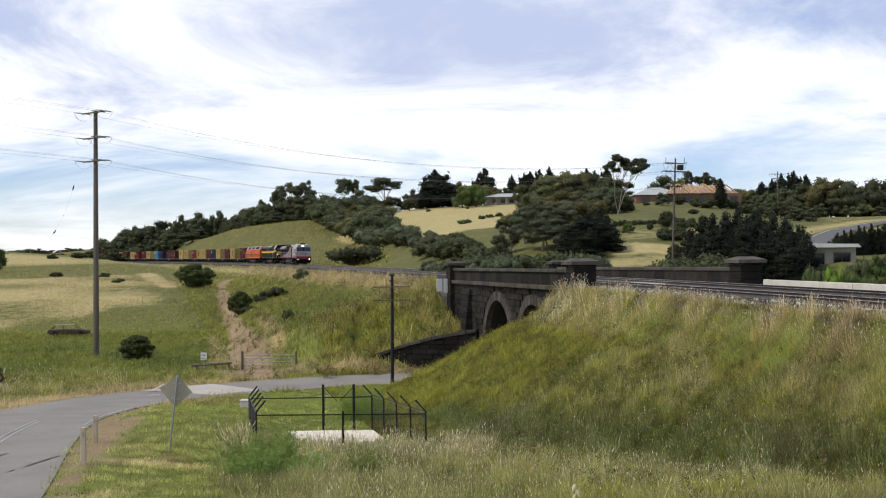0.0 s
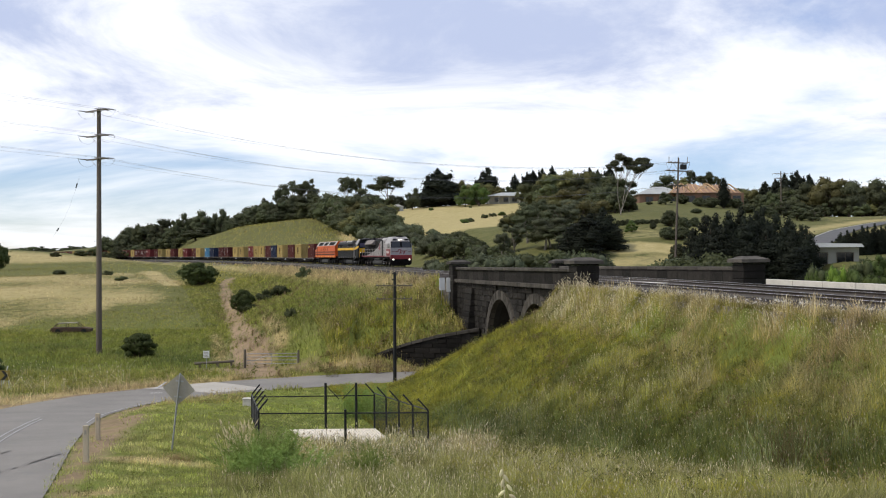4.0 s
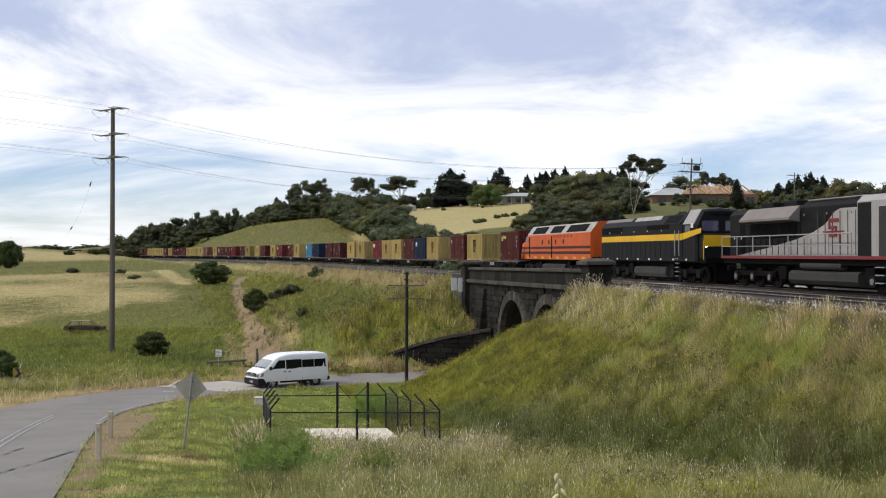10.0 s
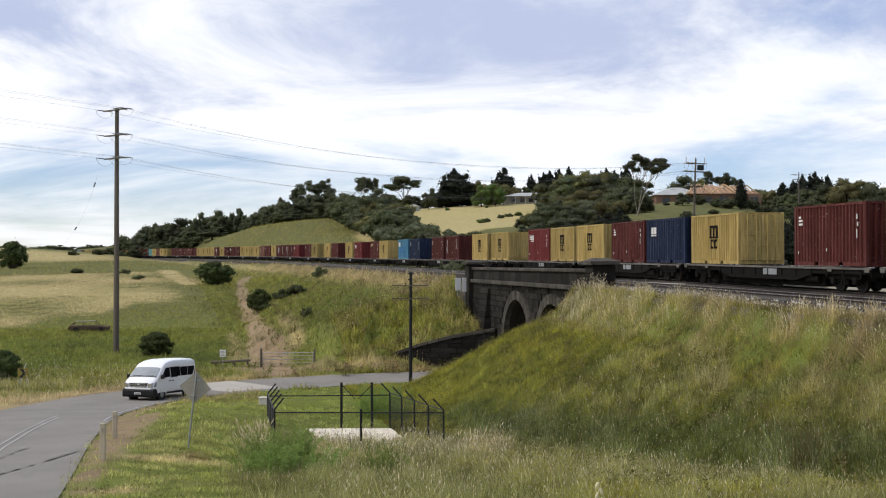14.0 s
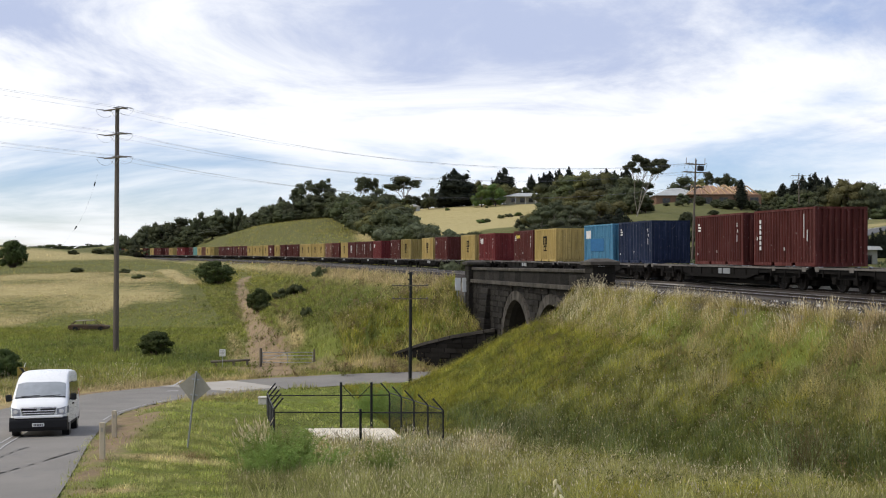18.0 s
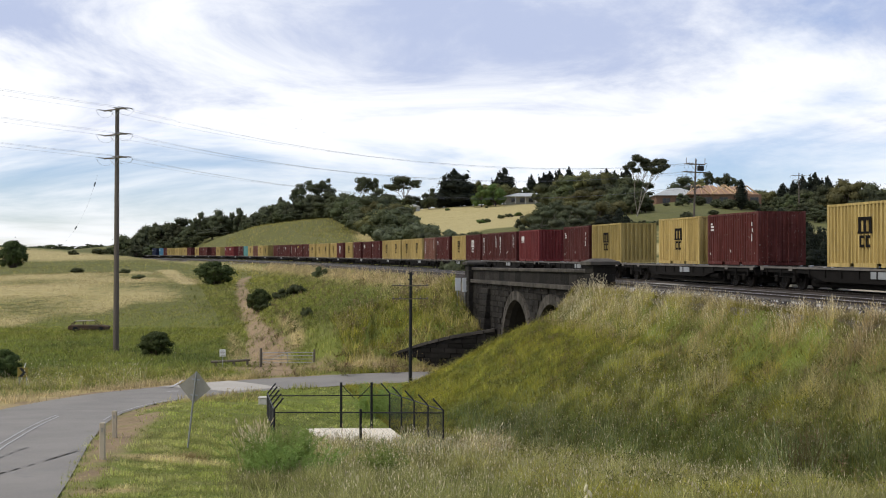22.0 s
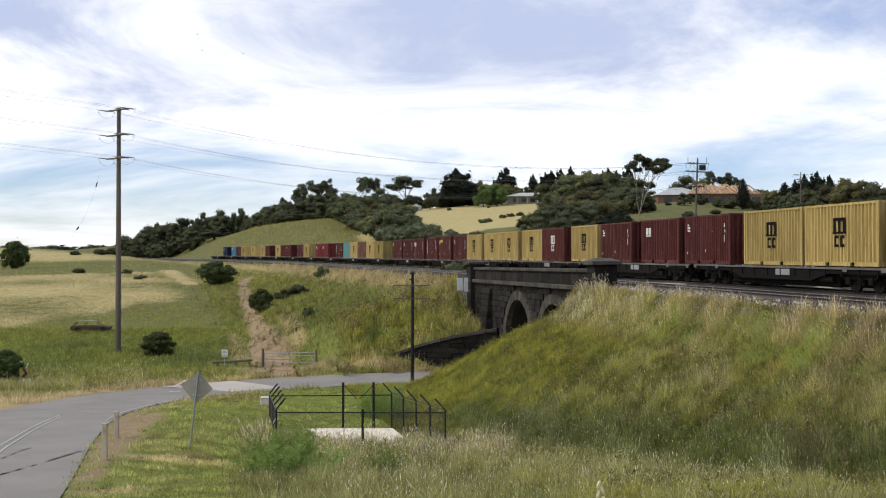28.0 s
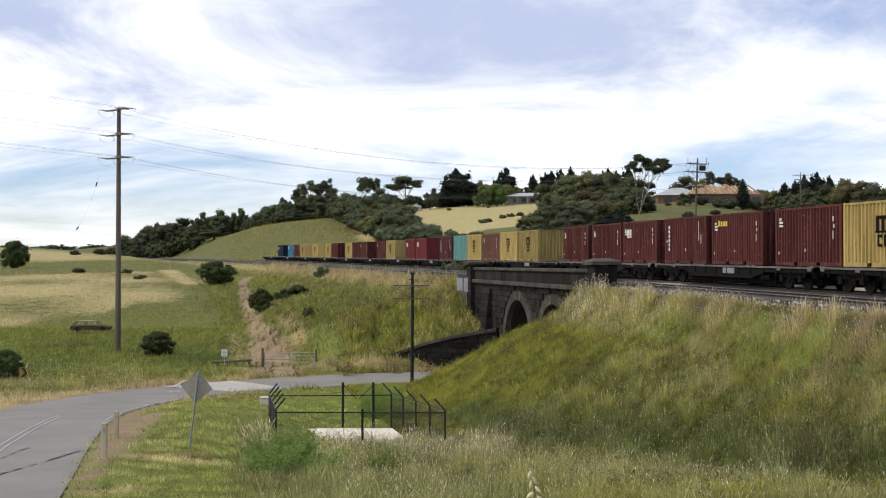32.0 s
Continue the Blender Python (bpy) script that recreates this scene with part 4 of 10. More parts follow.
        for k in range(44):
            a, e = k * 2.4, rng.uniform(-0.6, 1.45)
            q = 1.1 * math.cos(e)
            tip = Vector((math.cos(a) * q, math.sin(a) * q, 1.1 + 1.15 * math.sin(e)))
            limb(bm, [Vector((0, 0, -0.2)), tip * 0.5, tip], 0.05, 0.02, 5)
            r = rng.uniform(0.16, 0.34)
            blobs.append((*tip, r, r, r))
        hang = -0.35
    elif kind == "spires":         # several upright pointed leaders, dense to the ground
        H = 10.0
        for j in range(5):
            a = j * 1.26 + rng.uniform(-0.3, 0.3)
            off = 0.0 if j == 0 else rng.uniform(0.9, 1.7)
            fx, fy, top = math.cos(a) * off, math.sin(a) * off, H * (1.0 if j == 0 else rng.uniform(0.68, 0.93))
            limb(bm, [Vector((fx, fy, -0.3)), Vector((fx, fy, top * 0.9))], 0.14, 0.03, 6)
            for k in range(10):
                t = (k + 0.5) / 10
                w = 1.6 * (1 - t ** 5) ** 0.8 * rng.uniform(0.8, 1.1) + 0.08
                o = w * rng.uniform(0.1, 0.5)
                q = rng.uniform(0, 6.28)
                blobs.append((fx + math.cos(q) * o, fy + math.sin(q) * o, top * (0.02 + 0.93 * t), w * 0.75, w * 0.75, top * 0.085))
        hang, core = -0.9, 0.62
    else:                          # ragged conifer or slim cypress
        H = 10.0
        slim = kind == "cypress"
        limb(bm, [Vector((0, 0, -0.4)), Vector((0, 0, H * 0.9))], 0.2, 0.04, 7)
        for k in range(14 if slim else 24):
            t = (k + 0.5) / (14 if slim else 24)
            if slim:
                w = 1.5 * math.sin(min(t * 3.0, 1.57)) * (1 - t) ** 0.7 + 0.1
            else:
                w = 3.3 * min(1.0, 0.6 + t * 2) * (1 - t ** 2.2) ** 0.9 * rng.uniform(0.65, 1.15) + 0.12
            for j in range(1 if slim else 2):
                a = rng.uniform(0, 6.28)
                o, q = (w * 0.08, 0.9) if slim else (w * rng.uniform(0.2, 0.6), 0.48)
                blobs.append((math.cos(a) * o, math.sin(a) * o, H * (0.04 + 0.91 * t), w * q + 0.08, w * q + 0.08, max(H * 0.06, w * 0.36)))
        for k in range(0 if slim else 7):
            a = k * 1.6 + rng.uniform(-0.6, 0.6)
            z, o = H * rng.uniform(0.5, 0.84), rng.uniform(0.7, 1.7)
            blobs.append((math.cos(a) * o, math.sin(a) * o, z, 0.5, 0.5, rng.uniform(0.8, 1.3)))
        hang, core = -0.8, 0.66
    me_t = bpy.data.meshes.new("trunk")
    bm.to_mesh(me_t)
    bm.free()
    v, fc = leaf_cloud(rng, blobs, leaves, size, hang, core)
    return me_t, v, fc


PROTO = {}


def proto(kind, seed, leaves, size, bark, leaf):
    """A plant kind with its own height and spread (half width), for scaling."""
    key = (kind, seed, leaf.name)
    if key not in PROTO:
        t, v, fc = tree_meshes(kind, seed, leaves, size)
        t.materials.append(bark)
        PROTO[key] = (t, raw_mesh("crown", v, fc, leaf, smooth=True), float(np.percentile(v[:, 2], 99.7)), float(np.percentile(np.abs(v[:, 0]), 97)))
    return PROTO[key]


def plant(name, p, x, y, height, label, category, half=0.0, rot=0.0, group="", wide=1.0):
    """half: half width of the crown in metres; without it the plant keeps its own shape, times wide."""
    trunk, crown, H, R = p
    k = height / H
    w = half / R if half else k * wide
    ob = tagged(new(name), label, category, group)
    ob.matrix_basis = Matrix.Translation((x, y, lie1(x, y) - 0.05)) @ Matrix.Rotation(rot, 4, "Z") @ Matrix.Diagonal((w, w, k, 1))
    for nm, me in (("trunk", trunk), ("crown", crown)):
        c = new(nm, me)
        c.parent = ob
    return ob


GUMS = [proto("gum", 11 + k, 2600, 0.17, BARK_GUM, LEAF_GUM) for k in range(4)]
TALL_GUM = proto("tall_gum", 19, 6500, 0.11, BARK_GUM, LEAF_GUM)
THICKET = [proto("thicket_gum", 15 + k, 4200, 0.10, BARK_GUM, LEAF_GUM if k == 1 else LEAF_GREY) for k in range(3)]
BROADS = [proto("broad", 21 + k, 1300, 0.25, BARK, LEAF_GUM) for k in range(3)] + [proto("broad", 31 + k, 1300, 0.25, BARK, LEAF_BUSH) for k in range(3)]
OLIVES = [proto("broad", 121 + k, 2600, 0.17, BARK, LEAF_OLIVE if k % 2 else LEAF_GUM) for k in range(4)]
GARDEN_TREES = [proto("broad", 131 + k, 2400, 0.17, BARK, LEAF_GREEN) for k in range(2)]
FINE = [proto("shrub", 141 + k, 1500, 0.08, BARK, LEAF_BUSH if k % 2 else LEAF_GREEN) for k in range(3)]
SHRUBS = [proto("shrub", 41 + k, 1500, 0.10, BARK, LEAF_BUSH) for k in range(3)]
GREYS = [proto("shrub", 51 + k, 1300, 0.09, BARK, LEAF_GREY) for k in range(3)]
PINES = [proto("pine", 61 + k, 3000, 0.2, BARK, LEAF_PINE) for k in range(3)]
SPIRES = [proto("spires", 161 + k, 13000, 0.115, BARK, LEAF_PINE) for k in range(3)]
CYPRESS = [proto("cypress", 71, 2600, 0.13, BARK, LEAF_PINE)]
GARDEN_BRIGHT = [proto("shrub", 81, 1600, 0.07, BARK, LEAF_LIME)]
LAWN_ROUND = [proto("dome", 95 + k, 4200, 0.085, BARK, LEAF_GUM) for k in range(3)]
DENSE = [proto("dome", 91 + k, 4200, 0.07, BARK, LEAF_DARK) for k in range(2)]

# plants by sight from the verge: bearing, rise of the top, half width (thousandths of the depth), depth in metres
GUM_SPOTS = ((-141.1, 49.5, 5.4, 432), (-128.7, 57.8, 5, 430), (-116.4, 64.2, 7.9, 428), (-103.6, 65.6, 8.9, 426), (-69.5, 67.4, 6.4, 412), (-61.6, 66.3, 5, 414), (-34.9, 67.6, 12.9, 415), (233.1, 71.4, 4, 330), (245.1, 69.8, 6.4, 325), (253.1, 65.8, 4.5, 325))
BROAD_SPOTS = ((-277.3, 16.2, 5.9, 500), (-261.6, 21.6, 8.9, 495), (-248.8, 27.4, 7.9, 490), (-232.6, 31.8, 10.4, 485), (-221.3, 30.2, 5.9, 480), (-214.4, 36.6, 6.4, 470), (-205.1, 31.6, 6.9, 470), (-195.2, 38.5, 8.9, 465), (-179.5, 40.3, 5.9, 465), (-175, 38.3, 4.5, 462), (-202.1, 24.1, 10.9, 440), (-223.2, 20.8, 9.9, 445), (-164.2, 35.3, 8.9, 430), (-151.9, 42.1, 7.9, 425), (-139.6, 44, 6.9, 420), (-131.7, 48.9, 7.9, 415), (-111, 52.3, 10.9, 415), (-97.7, 53.7, 10.9, 410), (-82.9, 53.1, 9.9, 405), (-51.7, 57.8, 10.9, 372), (-12.2, 57.6, 5.9, 390))
OLIVE_SPOTS = ((44.3, 61.2, 11.9, 395), (28.4, 63.8, 6.9, 402), (60.6, 58.6, 5.9, 410), (103.8, 69, 8.9, 372), (122.7, 71.5, 14.8, 330), (135, 71.5, 11, 332), (147.5, 70.5, 10.9, 335), (212.2, 67.6, 11.9, 335), (224.7, 65, 9.9, 340), (354.5, 65.2, 16.8, 255), (342, 60.8, 12.9, 262), (387.1, 63, 14.9, 262), (402.1, 61.4, 12.9, 255), (372, 56.7, 11.9, 250), (287, 54.7, 9.9, 285), (276, 52.3, 6.9, 285), (125.1, 55.7, 14.9, 262), (110.2, 50.9, 11.9, 262), (137.6, 48.2, 12.9, 258), (152.5, 58.1, 8.9, 300))
PINE_SPOTS = ((10.6, 73.8, 12.9, 398), (2.7, 63, 6.9, 396), (17.5, 67.8, 7.4, 400), (54.2, 74.5, 8.9, 415), (47.2, 67.6, 5, 412), (77.5, 68.9, 4.5, 425), (87.9, 70.3, 5, 428), (93.4, 71.8, 4.5, 428), (101.8, 73.2, 5, 380), (110.7, 75.6, 5.4, 380), (143.5, 73.9, 5.9, 345), (150.5, 71.9, 4.5, 345), (160.9, 75.8, 5.4, 342), (298, 61.1, 6.9, 282), (315.5, 67.9, 7.4, 278), (326, 69.8, 6.9, 278), (337, 66.8, 6.4, 278), (307, 63, 6.9, 280))
BRIDGE_GUMS = ((75.5, 26.4, 8.9, 152), (90.4, 44.6, 11.9, 158), (105.3, 47.5, 11.9, 165), (117.7, 43.4, 11.9, 160), (128.6, 47.3, 11.9, 172), (102.8, 31.1, 12.9, 148), (122.7, 26.1, 12.9, 145), (68.1, 18, 6.9, 146))
BRIDGE_PINES = ((142.5, 33.4, 13.9, 142), (153.5, 38.2, 10.9, 144), (161.4, 27.3, 8.9, 143), (135.1, 23.5, 11.9, 140))
LAWN_TREES = ((213.7, 36.4, 6.9, 167), (225.2, 30.4, 5.9, 162), (211.2, 22, 5.9, 148), (223.7, 22, 7.4, 148), (235.1, 30.3, 4, 168), (245.6, 32.2, 3.5, 181), (198.8, 26.1, 2.5, 162), (195.8, 44.4, 2.5, 241), (224.7, 50.2, 5, 243), (239.6, 47.6, 4.5, 237), (249.6, 47.5, 7, 235), (263.6, 47.5, 6.5, 240), (272, 46.5, 5, 240), (234.6, 13, 7.4, 143), (221.2, 7.1, 6.9, 136), (243, 15, 7, 140), (230, 3.5, 5, 136), (237, 38, 4, 205), (282, 41.4, 6, 225), (168, 28.2, 2.2, 170.5), (172.3, 28.7, 2.2, 170.5), (176.6, 29.2, 2.2, 170.5), (180.9, 28.2, 2.2, 170.5), (185.2, 28.7, 2.2, 170.5), (189.5, 29.2, 2.2, 170.5), (193.8, 28.2, 2.2, 170.5), (198.1, 28.7, 2.2, 170.5), (202.4, 29.2, 2.2, 170.5))
DARK_SPIRES = ((246.1, 28.8, 7.9, 117), (254.6, 30.2, 6.9, 119), (267.1, 32.6, 7.9, 118), (278, 35.5, 7.4, 120), (289, 33.4, 6.9, 119), (295.5, 36.4, 6.9, 121), (306, 30.4, 7.4, 117), (316, 26.3, 6.9, 119), (323, 23.3, 6.4, 116), (330, 21.3, 5.9, 118), (262.1, 20.2, 8.9, 112), (282, 21.6, 8.9, 112), (302, 20.5, 8.9, 112), (322, 12.4, 7.9, 110), (242.1, 12.9, 6.9, 112))
HEDGE = ((351, 5.3, 4.5, 128), (357, 8.3, 4, 128), (365, 15.1, 4.5, 129), (370, 17.1, 4, 130), (376, 18, 4.5, 130), (383.1, 21, 4.5, 130), (388.1, 20.4, 3.5, 130), (394.6, 22.9, 4.5, 131), (400.1, 20.9, 4, 131), (406.1, 22.8, 4.5, 132), (412.1, 22.8, 4.5, 132), (345, 3.9, 3.5, 127))
GARDEN = ((359.5, -12.6, 8.4, 103), (382, -6.8, 11.9, 106), (397.1, -3.9, 12.9, 107), (414.6, -0.5, 12.9, 108), (374.5, -15.1, 9.9, 102), (344.5, -12.5, 9.9, 104), (392.1, -20.2, 14.9, 100), (407.1, -17.8, 12.9, 100), (339.5, -17.4, 6.9, 101))
# where the wood's lower edge comes down to the railway: bearing, depth
EDGE_B = (-200, -175, -150, -120, -95, -66, -51, -36, -6, 14, 48, 80)
EDGE_Y = (412, 418, 404, 398, 376, 272, 234, 222, 190, 168, 150, 142)


def build_plants():
    rng = random.Random(3)

    def spots(table_, protos, name, label, cat, group="", full=1.12):
        for b, r, w, dep in table_:
            x = b * dep / 1000.0
            h = EYE[2] + r * dep / 1000.0 - lie1(x, dep)
            if h > 0.5:
                plant(name, rng.choice(protos), x, dep, h, label, cat, w * full * dep / 1000.0, rng.uniform(0, 6.28), group)

    def row(n, b0, b1, y0, y1, protos, tops, name, label, cat, wide=(0.9, 1.3), group="", jit=4, edge=False):
        """n plants between two bearings; tops: the rise at even steps from b0 to b1, in thousandths; edge: depths count from the wood's edge."""
        for k in range(n):
            u = (k + rng.uniform(0.1, 0.9)) / n
            b = b0 + (b1 - b0) * u
            y = rng.uniform(y0, y1) + (float(np.interp(b, EDGE_B, EDGE_Y)) if edge else 0.0)
            x = b * y / 1000.0
            h = EYE[2] + (float(np.interp(u, np.linspace(0, 1, len(tops)), tops)) + rng.uniform(-jit, jit * 0.5)) * y / 1000.0 - lie1(x, y)
            if h > 0.6:
                plant(name, rng.choice(protos), x, y, h, label, cat, 0.0, rng.uniform(0, 6.28), group, rng.uniform(*wide))

    # the wood along the hill's end and its lower edge
    hillw = "dark green broad tree in the wood on the hill's end"
    row(22, -286, -176, 470, 500, BROADS, [12, 20, 25, 26, 30, 32, 32], "tree", hillw, "tree", (0.9, 1.2), "hill wood")
    row(16, -282, -190, 440, 462, BROADS, [6, 9, 12, 15, 17, 16], "tree", hillw, "tree", (1.0, 1.3), "hill wood", 3)
    spots(BROAD_SPOTS, BROADS, "tree", hillw, "tree", "hill wood")
    side = "olive-green broad tree on the hillside"
    row(20, -172, -92, 4, 12, BROADS, [31, 34, 37, 37, 36], "tree", side, "tree", (1.0, 1.3), "hillside trees", 4, True)
    row(32, -158, -60, 16, 50, BROADS, [40, 45, 48, 50, 51, 50], "tree", side, "tree", (1.0, 1.4), "hillside trees", 4, True)
    row(20, -95, -40, 4, 20, BROADS + OLIVES, [35, 36, 37, 36, 33], "tree", side, "tree", (1.0, 1.3), "hillside trees", 4, True)
    row(18, -84, -30, 30, 70, BROADS + OLIVES, [44, 45, 46, 44, 38], "tree", side, "tree", (1.0, 1.4), "hillside trees", 4, True)
    scrub = "grey-green scrubby tree above the railway"
    row(24, -62, 62, 2, 10, GREYS + SHRUBS, [20, 24, 21, 16, 12, 7], "scrub_tree", scrub, "tree", (1.0, 1.35), "hillside scrub", 4, True)
    row(22, -50, 70, 14, 32, GREYS + SHRUBS, [33, 27, 23, 19, 15, 12], "scrub_tree", scrub, "tree", (1.0, 1.35), "hillside scrub", 4, True)
    # the hilltop
    sky = "dark green tree on the skyline"
    row(18, -58, 44, 402, 430, BROADS, [52, 50, 50, 51, 54, 55], "tree", sky, "tree", (0.9, 1.3), "skyline trees", 3)
    row(14, 44, 130, 415, 440, BROADS, [56, 57, 58, 59], "tree", sky, "tree", (0.9, 1.3), "skyline trees", 3)
    row(12, 96, 176, 318, 350, BROADS, [66, 68, 68, 64], "tree", sky, "tree", (1.0, 1.4), "skyline trees", 4)
    row(9, 146, 178, 214, 250, BROADS, [55, 61, 58, 50], "tree", "dark green tree beside the tall gum", "tree", (0.8, 1.1), "hillside trees", 4)
    row(10, 192, 300, 350, 380, BROADS, [57, 59, 57, 52], "tree", sky, "tree", (0.9, 1.3), "skyline trees", 3)
    row(20, 268, 345, 262, 292, BROADS, [46, 50, 54, 57], "tree", "dark green tree beyond the houses", "tree", (0.9, 1.3), "trees beyond the houses", 4)
    row(16, 270, 346, 205, 240, BROADS, [34, 40, 43, 40], "tree", "dark green tree beyond the houses", "tree", (0.9, 1.3), "trees beyond the houses", 4)
    row(24, 335, 440, 258, 300, OLIVES, [52, 56, 55, 55, 57], "tree", "olive-green tree beyond the houses", "tree", (1.0, 1.4), "trees beyond the houses", 4)
    row(16, 300, 440, 240, 256, BROADS + OLIVES, [38, 40, 42, 40, 42], "tree", "olive-green tree beyond the houses", "tree", (1.0, 1.3), "trees beyond the houses", 4)
    spots(GUM_SPOTS, GUMS, "gum_tree", "tall pale-trunked gum tree with open clumped crown", "tree")
    spots(OLIVE_SPOTS, OLIVES, "tree", "round-crowned olive tree on the hill", "tree", "round hill trees")
    spots(PINE_SPOTS, PINES, "conifer", "dark pointed conifer on the skyline", "conifer", "skyline conifers", 1.3)
    spots(((34, 60, 8, 384), (46, 61, 9, 384)), GARDEN_TREES, "tree", "light green garden tree before the white house", "tree", "garden trees")
    x, h = 0.2613 * 235, EYE[2] + 0.0645 * 235 - lie1(0.2613 * 235, 235)
    plant("cypress", CYPRESS[0], x, 235, h, "slim dark pencil cypress beside the tiled house", "cypress", 1.3)
    x = 0.1774 * 200
    plant("gum_tree", TALL_GUM, x, 200, EYE[2] + 0.0871 * 200 - lie1(x, 200), "tall gum tree with slender pale stems and airy crown", "tree", 3.75)
    # wood right behind the bridge
    spots(BRIDGE_GUMS, THICKET, "gum_tree", "grey-green many-stemmed gum tree behind the bridge", "tree", "trees behind the bridge", 1.3)
    row(8, 66, 150, 168, 190, OLIVES, [32, 42, 47, 46], "tree", "dense olive-green tree behind the bridge", "tree", (1.0, 1.3), "trees behind the bridge", 4)
    spots(BRIDGE_PINES, SPIRES, "conifer", "dense dark conifer behind the bridge", "conifer", "dark conifers", 1.35)
    row(18, 0, 146, 112, 132, GREYS + SHRUBS, [-6, -3, 0, 1, 0, -2], "shrub", "grey-green shrub behind the bridge", "shrub", (1.0, 1.4), "shrubs behind the bridge", 4)
    spots(DARK_SPIRES, SPIRES, "conifer", "dense dark conifer beyond the railway", "conifer", "dark conifers", 2.5)
    row(5, 218, 244, 106, 118, GREYS + SHRUBS, [-4, 2, 0], "shrub", "dark scrubby bush beyond the railway", "bush", (1.0, 1.3), "bushes beyond the railway", 5)
    spots(LAWN_TREES, LAWN_ROUND, "shrub", "rounded dark green shrub on the terraced lawn", "shrub", "shrubs on the lawn")
    spots(((179.9, 28.2, 5, 159),), GARDEN_TREES, "tree", "small light green tree on the terraced lawn", "tree")
    spots(((210.2, 52.7, 6.5, 239),), OLIVES[:1], "tree", "small round dark tree before the tiled house", "tree")
    # round the pale house: front garden, dark hedge behind
    spots(GARDEN, FINE + GREYS, "shrub", "green garden shrub beside the pale house", "shrub", "garden shrubs")
    x = 0.3617 * 101
    plant("shrub", GARDEN_BRIGHT[0], x, 101, EYE[2] - 0.0128 * 101 - lie1(x, 101), "bright lime-green garden shrub beside the pale house", "shrub", 0.85)
    spots(HEDGE, SPIRES, "conifer", "dark hedge conifer above the pale house", "conifer", "hedge conifers", 1.5)
    row(14, -12, 72, 372, 388, FINE, [39, 41, 42, 41], "shrub", "low green shrub along the top of the dry paddock", "shrub", (1.0, 1.5), "paddock shrubs", 2)
    for b, dep, r in ((33, 285, 34), (38, 290, 35), (51, 310, 38), (58, 315, 39), (66, 318, 40)):
        x = b * dep / 1000
        plant("shrub", rng.choice(FINE), x, dep, max(0.5 * (EYE[2] + r * dep / 1000 - lie1(x, dep)), 1.0), "bright green shrub in the dry paddock", "shrub", 0.0, rng.uniform(0, 6.28), wide=1.3)
    row(16, -400, -270, 420, 900, SHRUBS, [4, 5, 4, 6, 5], "shrub", "small dark shrub scattered on the far pasture", "shrub", (1.2, 2.0), "pasture shrubs", 3)
    # distant plain
    row(44, -440, -262, 1000, 1400, BROADS, [8, 7, 7, 8, 8, 9], "far_tree", "hazy dark tree on the far plain", "tree", (1.6, 2.6), "far trees", 2)
    # single shrubs of the near fields: x, y, height, half width
    for x, y, h, w, pr, lab in ((-39.1, 195, 4.2, 3.1, DENSE[0], "dense round dark green bush in the field"), (-25.3, 100.5, 2.1, 1.3, DENSE[1], "dark green rounded bush near the power pole"),
                                (-22.7, 141, 2.9, 1.4, DENSE[0], "dark bush on the embankment side"), (-20.9, 148, 1.5, 1.1, SHRUBS[1], "sprawling dark bush on the embankment side"),
                                (-19.2, 149, 1.5, 1.3, SHRUBS[0], "sprawling dark bush on the embankment side"), (-22.0, 140, 1.1, 0.9, SHRUBS[2], "sprawling dark bush on the embankment side"), (-13.2, 110.5, 1.1, 0.6, SHRUBS[0], "small dark bush on the embankment side"),
                                (-31.4, 81.5, 2.2, 1.2, DENSE[0], "dark shrub beside the road bend"), (-32.8, 83, 1.8, 1.1, DENSE[1], "dark shrub beside the road bend"),
                                (-18.6, 172, 1.7, 1.2, SHRUBS[1], "low dark shrub beside the ballast"), (-113.0, 300, 7.2, 3.3, DENSE[1], "round dark tree standing alone in the field"),
                                (-12.6, 205, 3.9, 4.6, SHRUBS[2], "wide round dark bush beyond the railway"), (-60.0, 225, 1.0, 1.2, SHRUBS[2], "low dark shrub in the far field"),
                                (-84, 262, 1.2, 1.5, SHRUBS[0], "low dark shrub in the far field"), (-72, 258, 1.1, 1.3, SHRUBS[1], "low dark shrub in the far field")):
        plant("bush" if h < 6 else "tree", pr, x, y, h, lab, "bush" if h < 6 else "tree", w, rng.uniform(0, 6.28))


build_plants()


# ---- freight train ----
DECK_Z = 1.06


def gone(t):
    """How far the train has come, in metres; it eases a little on the way."""
    return 18.487 * t + 0.02226 * t ** 2 - 0.000745 * t ** 3 + 6.74e-6 * t ** 4


def train_rows(chain, d=1.25, z=0.0, step=2.0):
    return [(t, line_pose(chain - gone(t), d, z)) for t in np.arange(0, 32.01, step)]


COLOURS = {
    "yellow": ((0.455, 0.335, 0.122), (0.37, 0.268, 0.096), (0.21, 0.135, 0.06)),
    "olive": ((0.34, 0.255, 0.085), (0.28, 0.21, 0.075), (0.25, 0.17, 0.06)),
    "maroon": ((0.104, 0.027, 0.0225), (0.074, 0.0205, 0.0175), (0.052, 0.024, 0.019)),
    "red": ((0.17, 0.032, 0.031), (0.135, 0.026, 0.026), (0.14, 0.03, 0.025)),
    "tan": ((0.19, 0.085, 0.058), (0.15, 0.07, 0.05), (0.14, 0.07, 0.045)),
    "navy": ((0.018, 0.027, 0.060), (0.014, 0.021, 0.048), (0.05, 0.045, 0.05)),
    "blue": ((0.085, 0.235, 0.36), (0.07, 0.195, 0.31), (0.12, 0.20, 0.26)),
    "teal": ((0.14, 0.30, 0.285), (0.115, 0.26, 0.245), (0.15, 0.22, 0.2)),
}
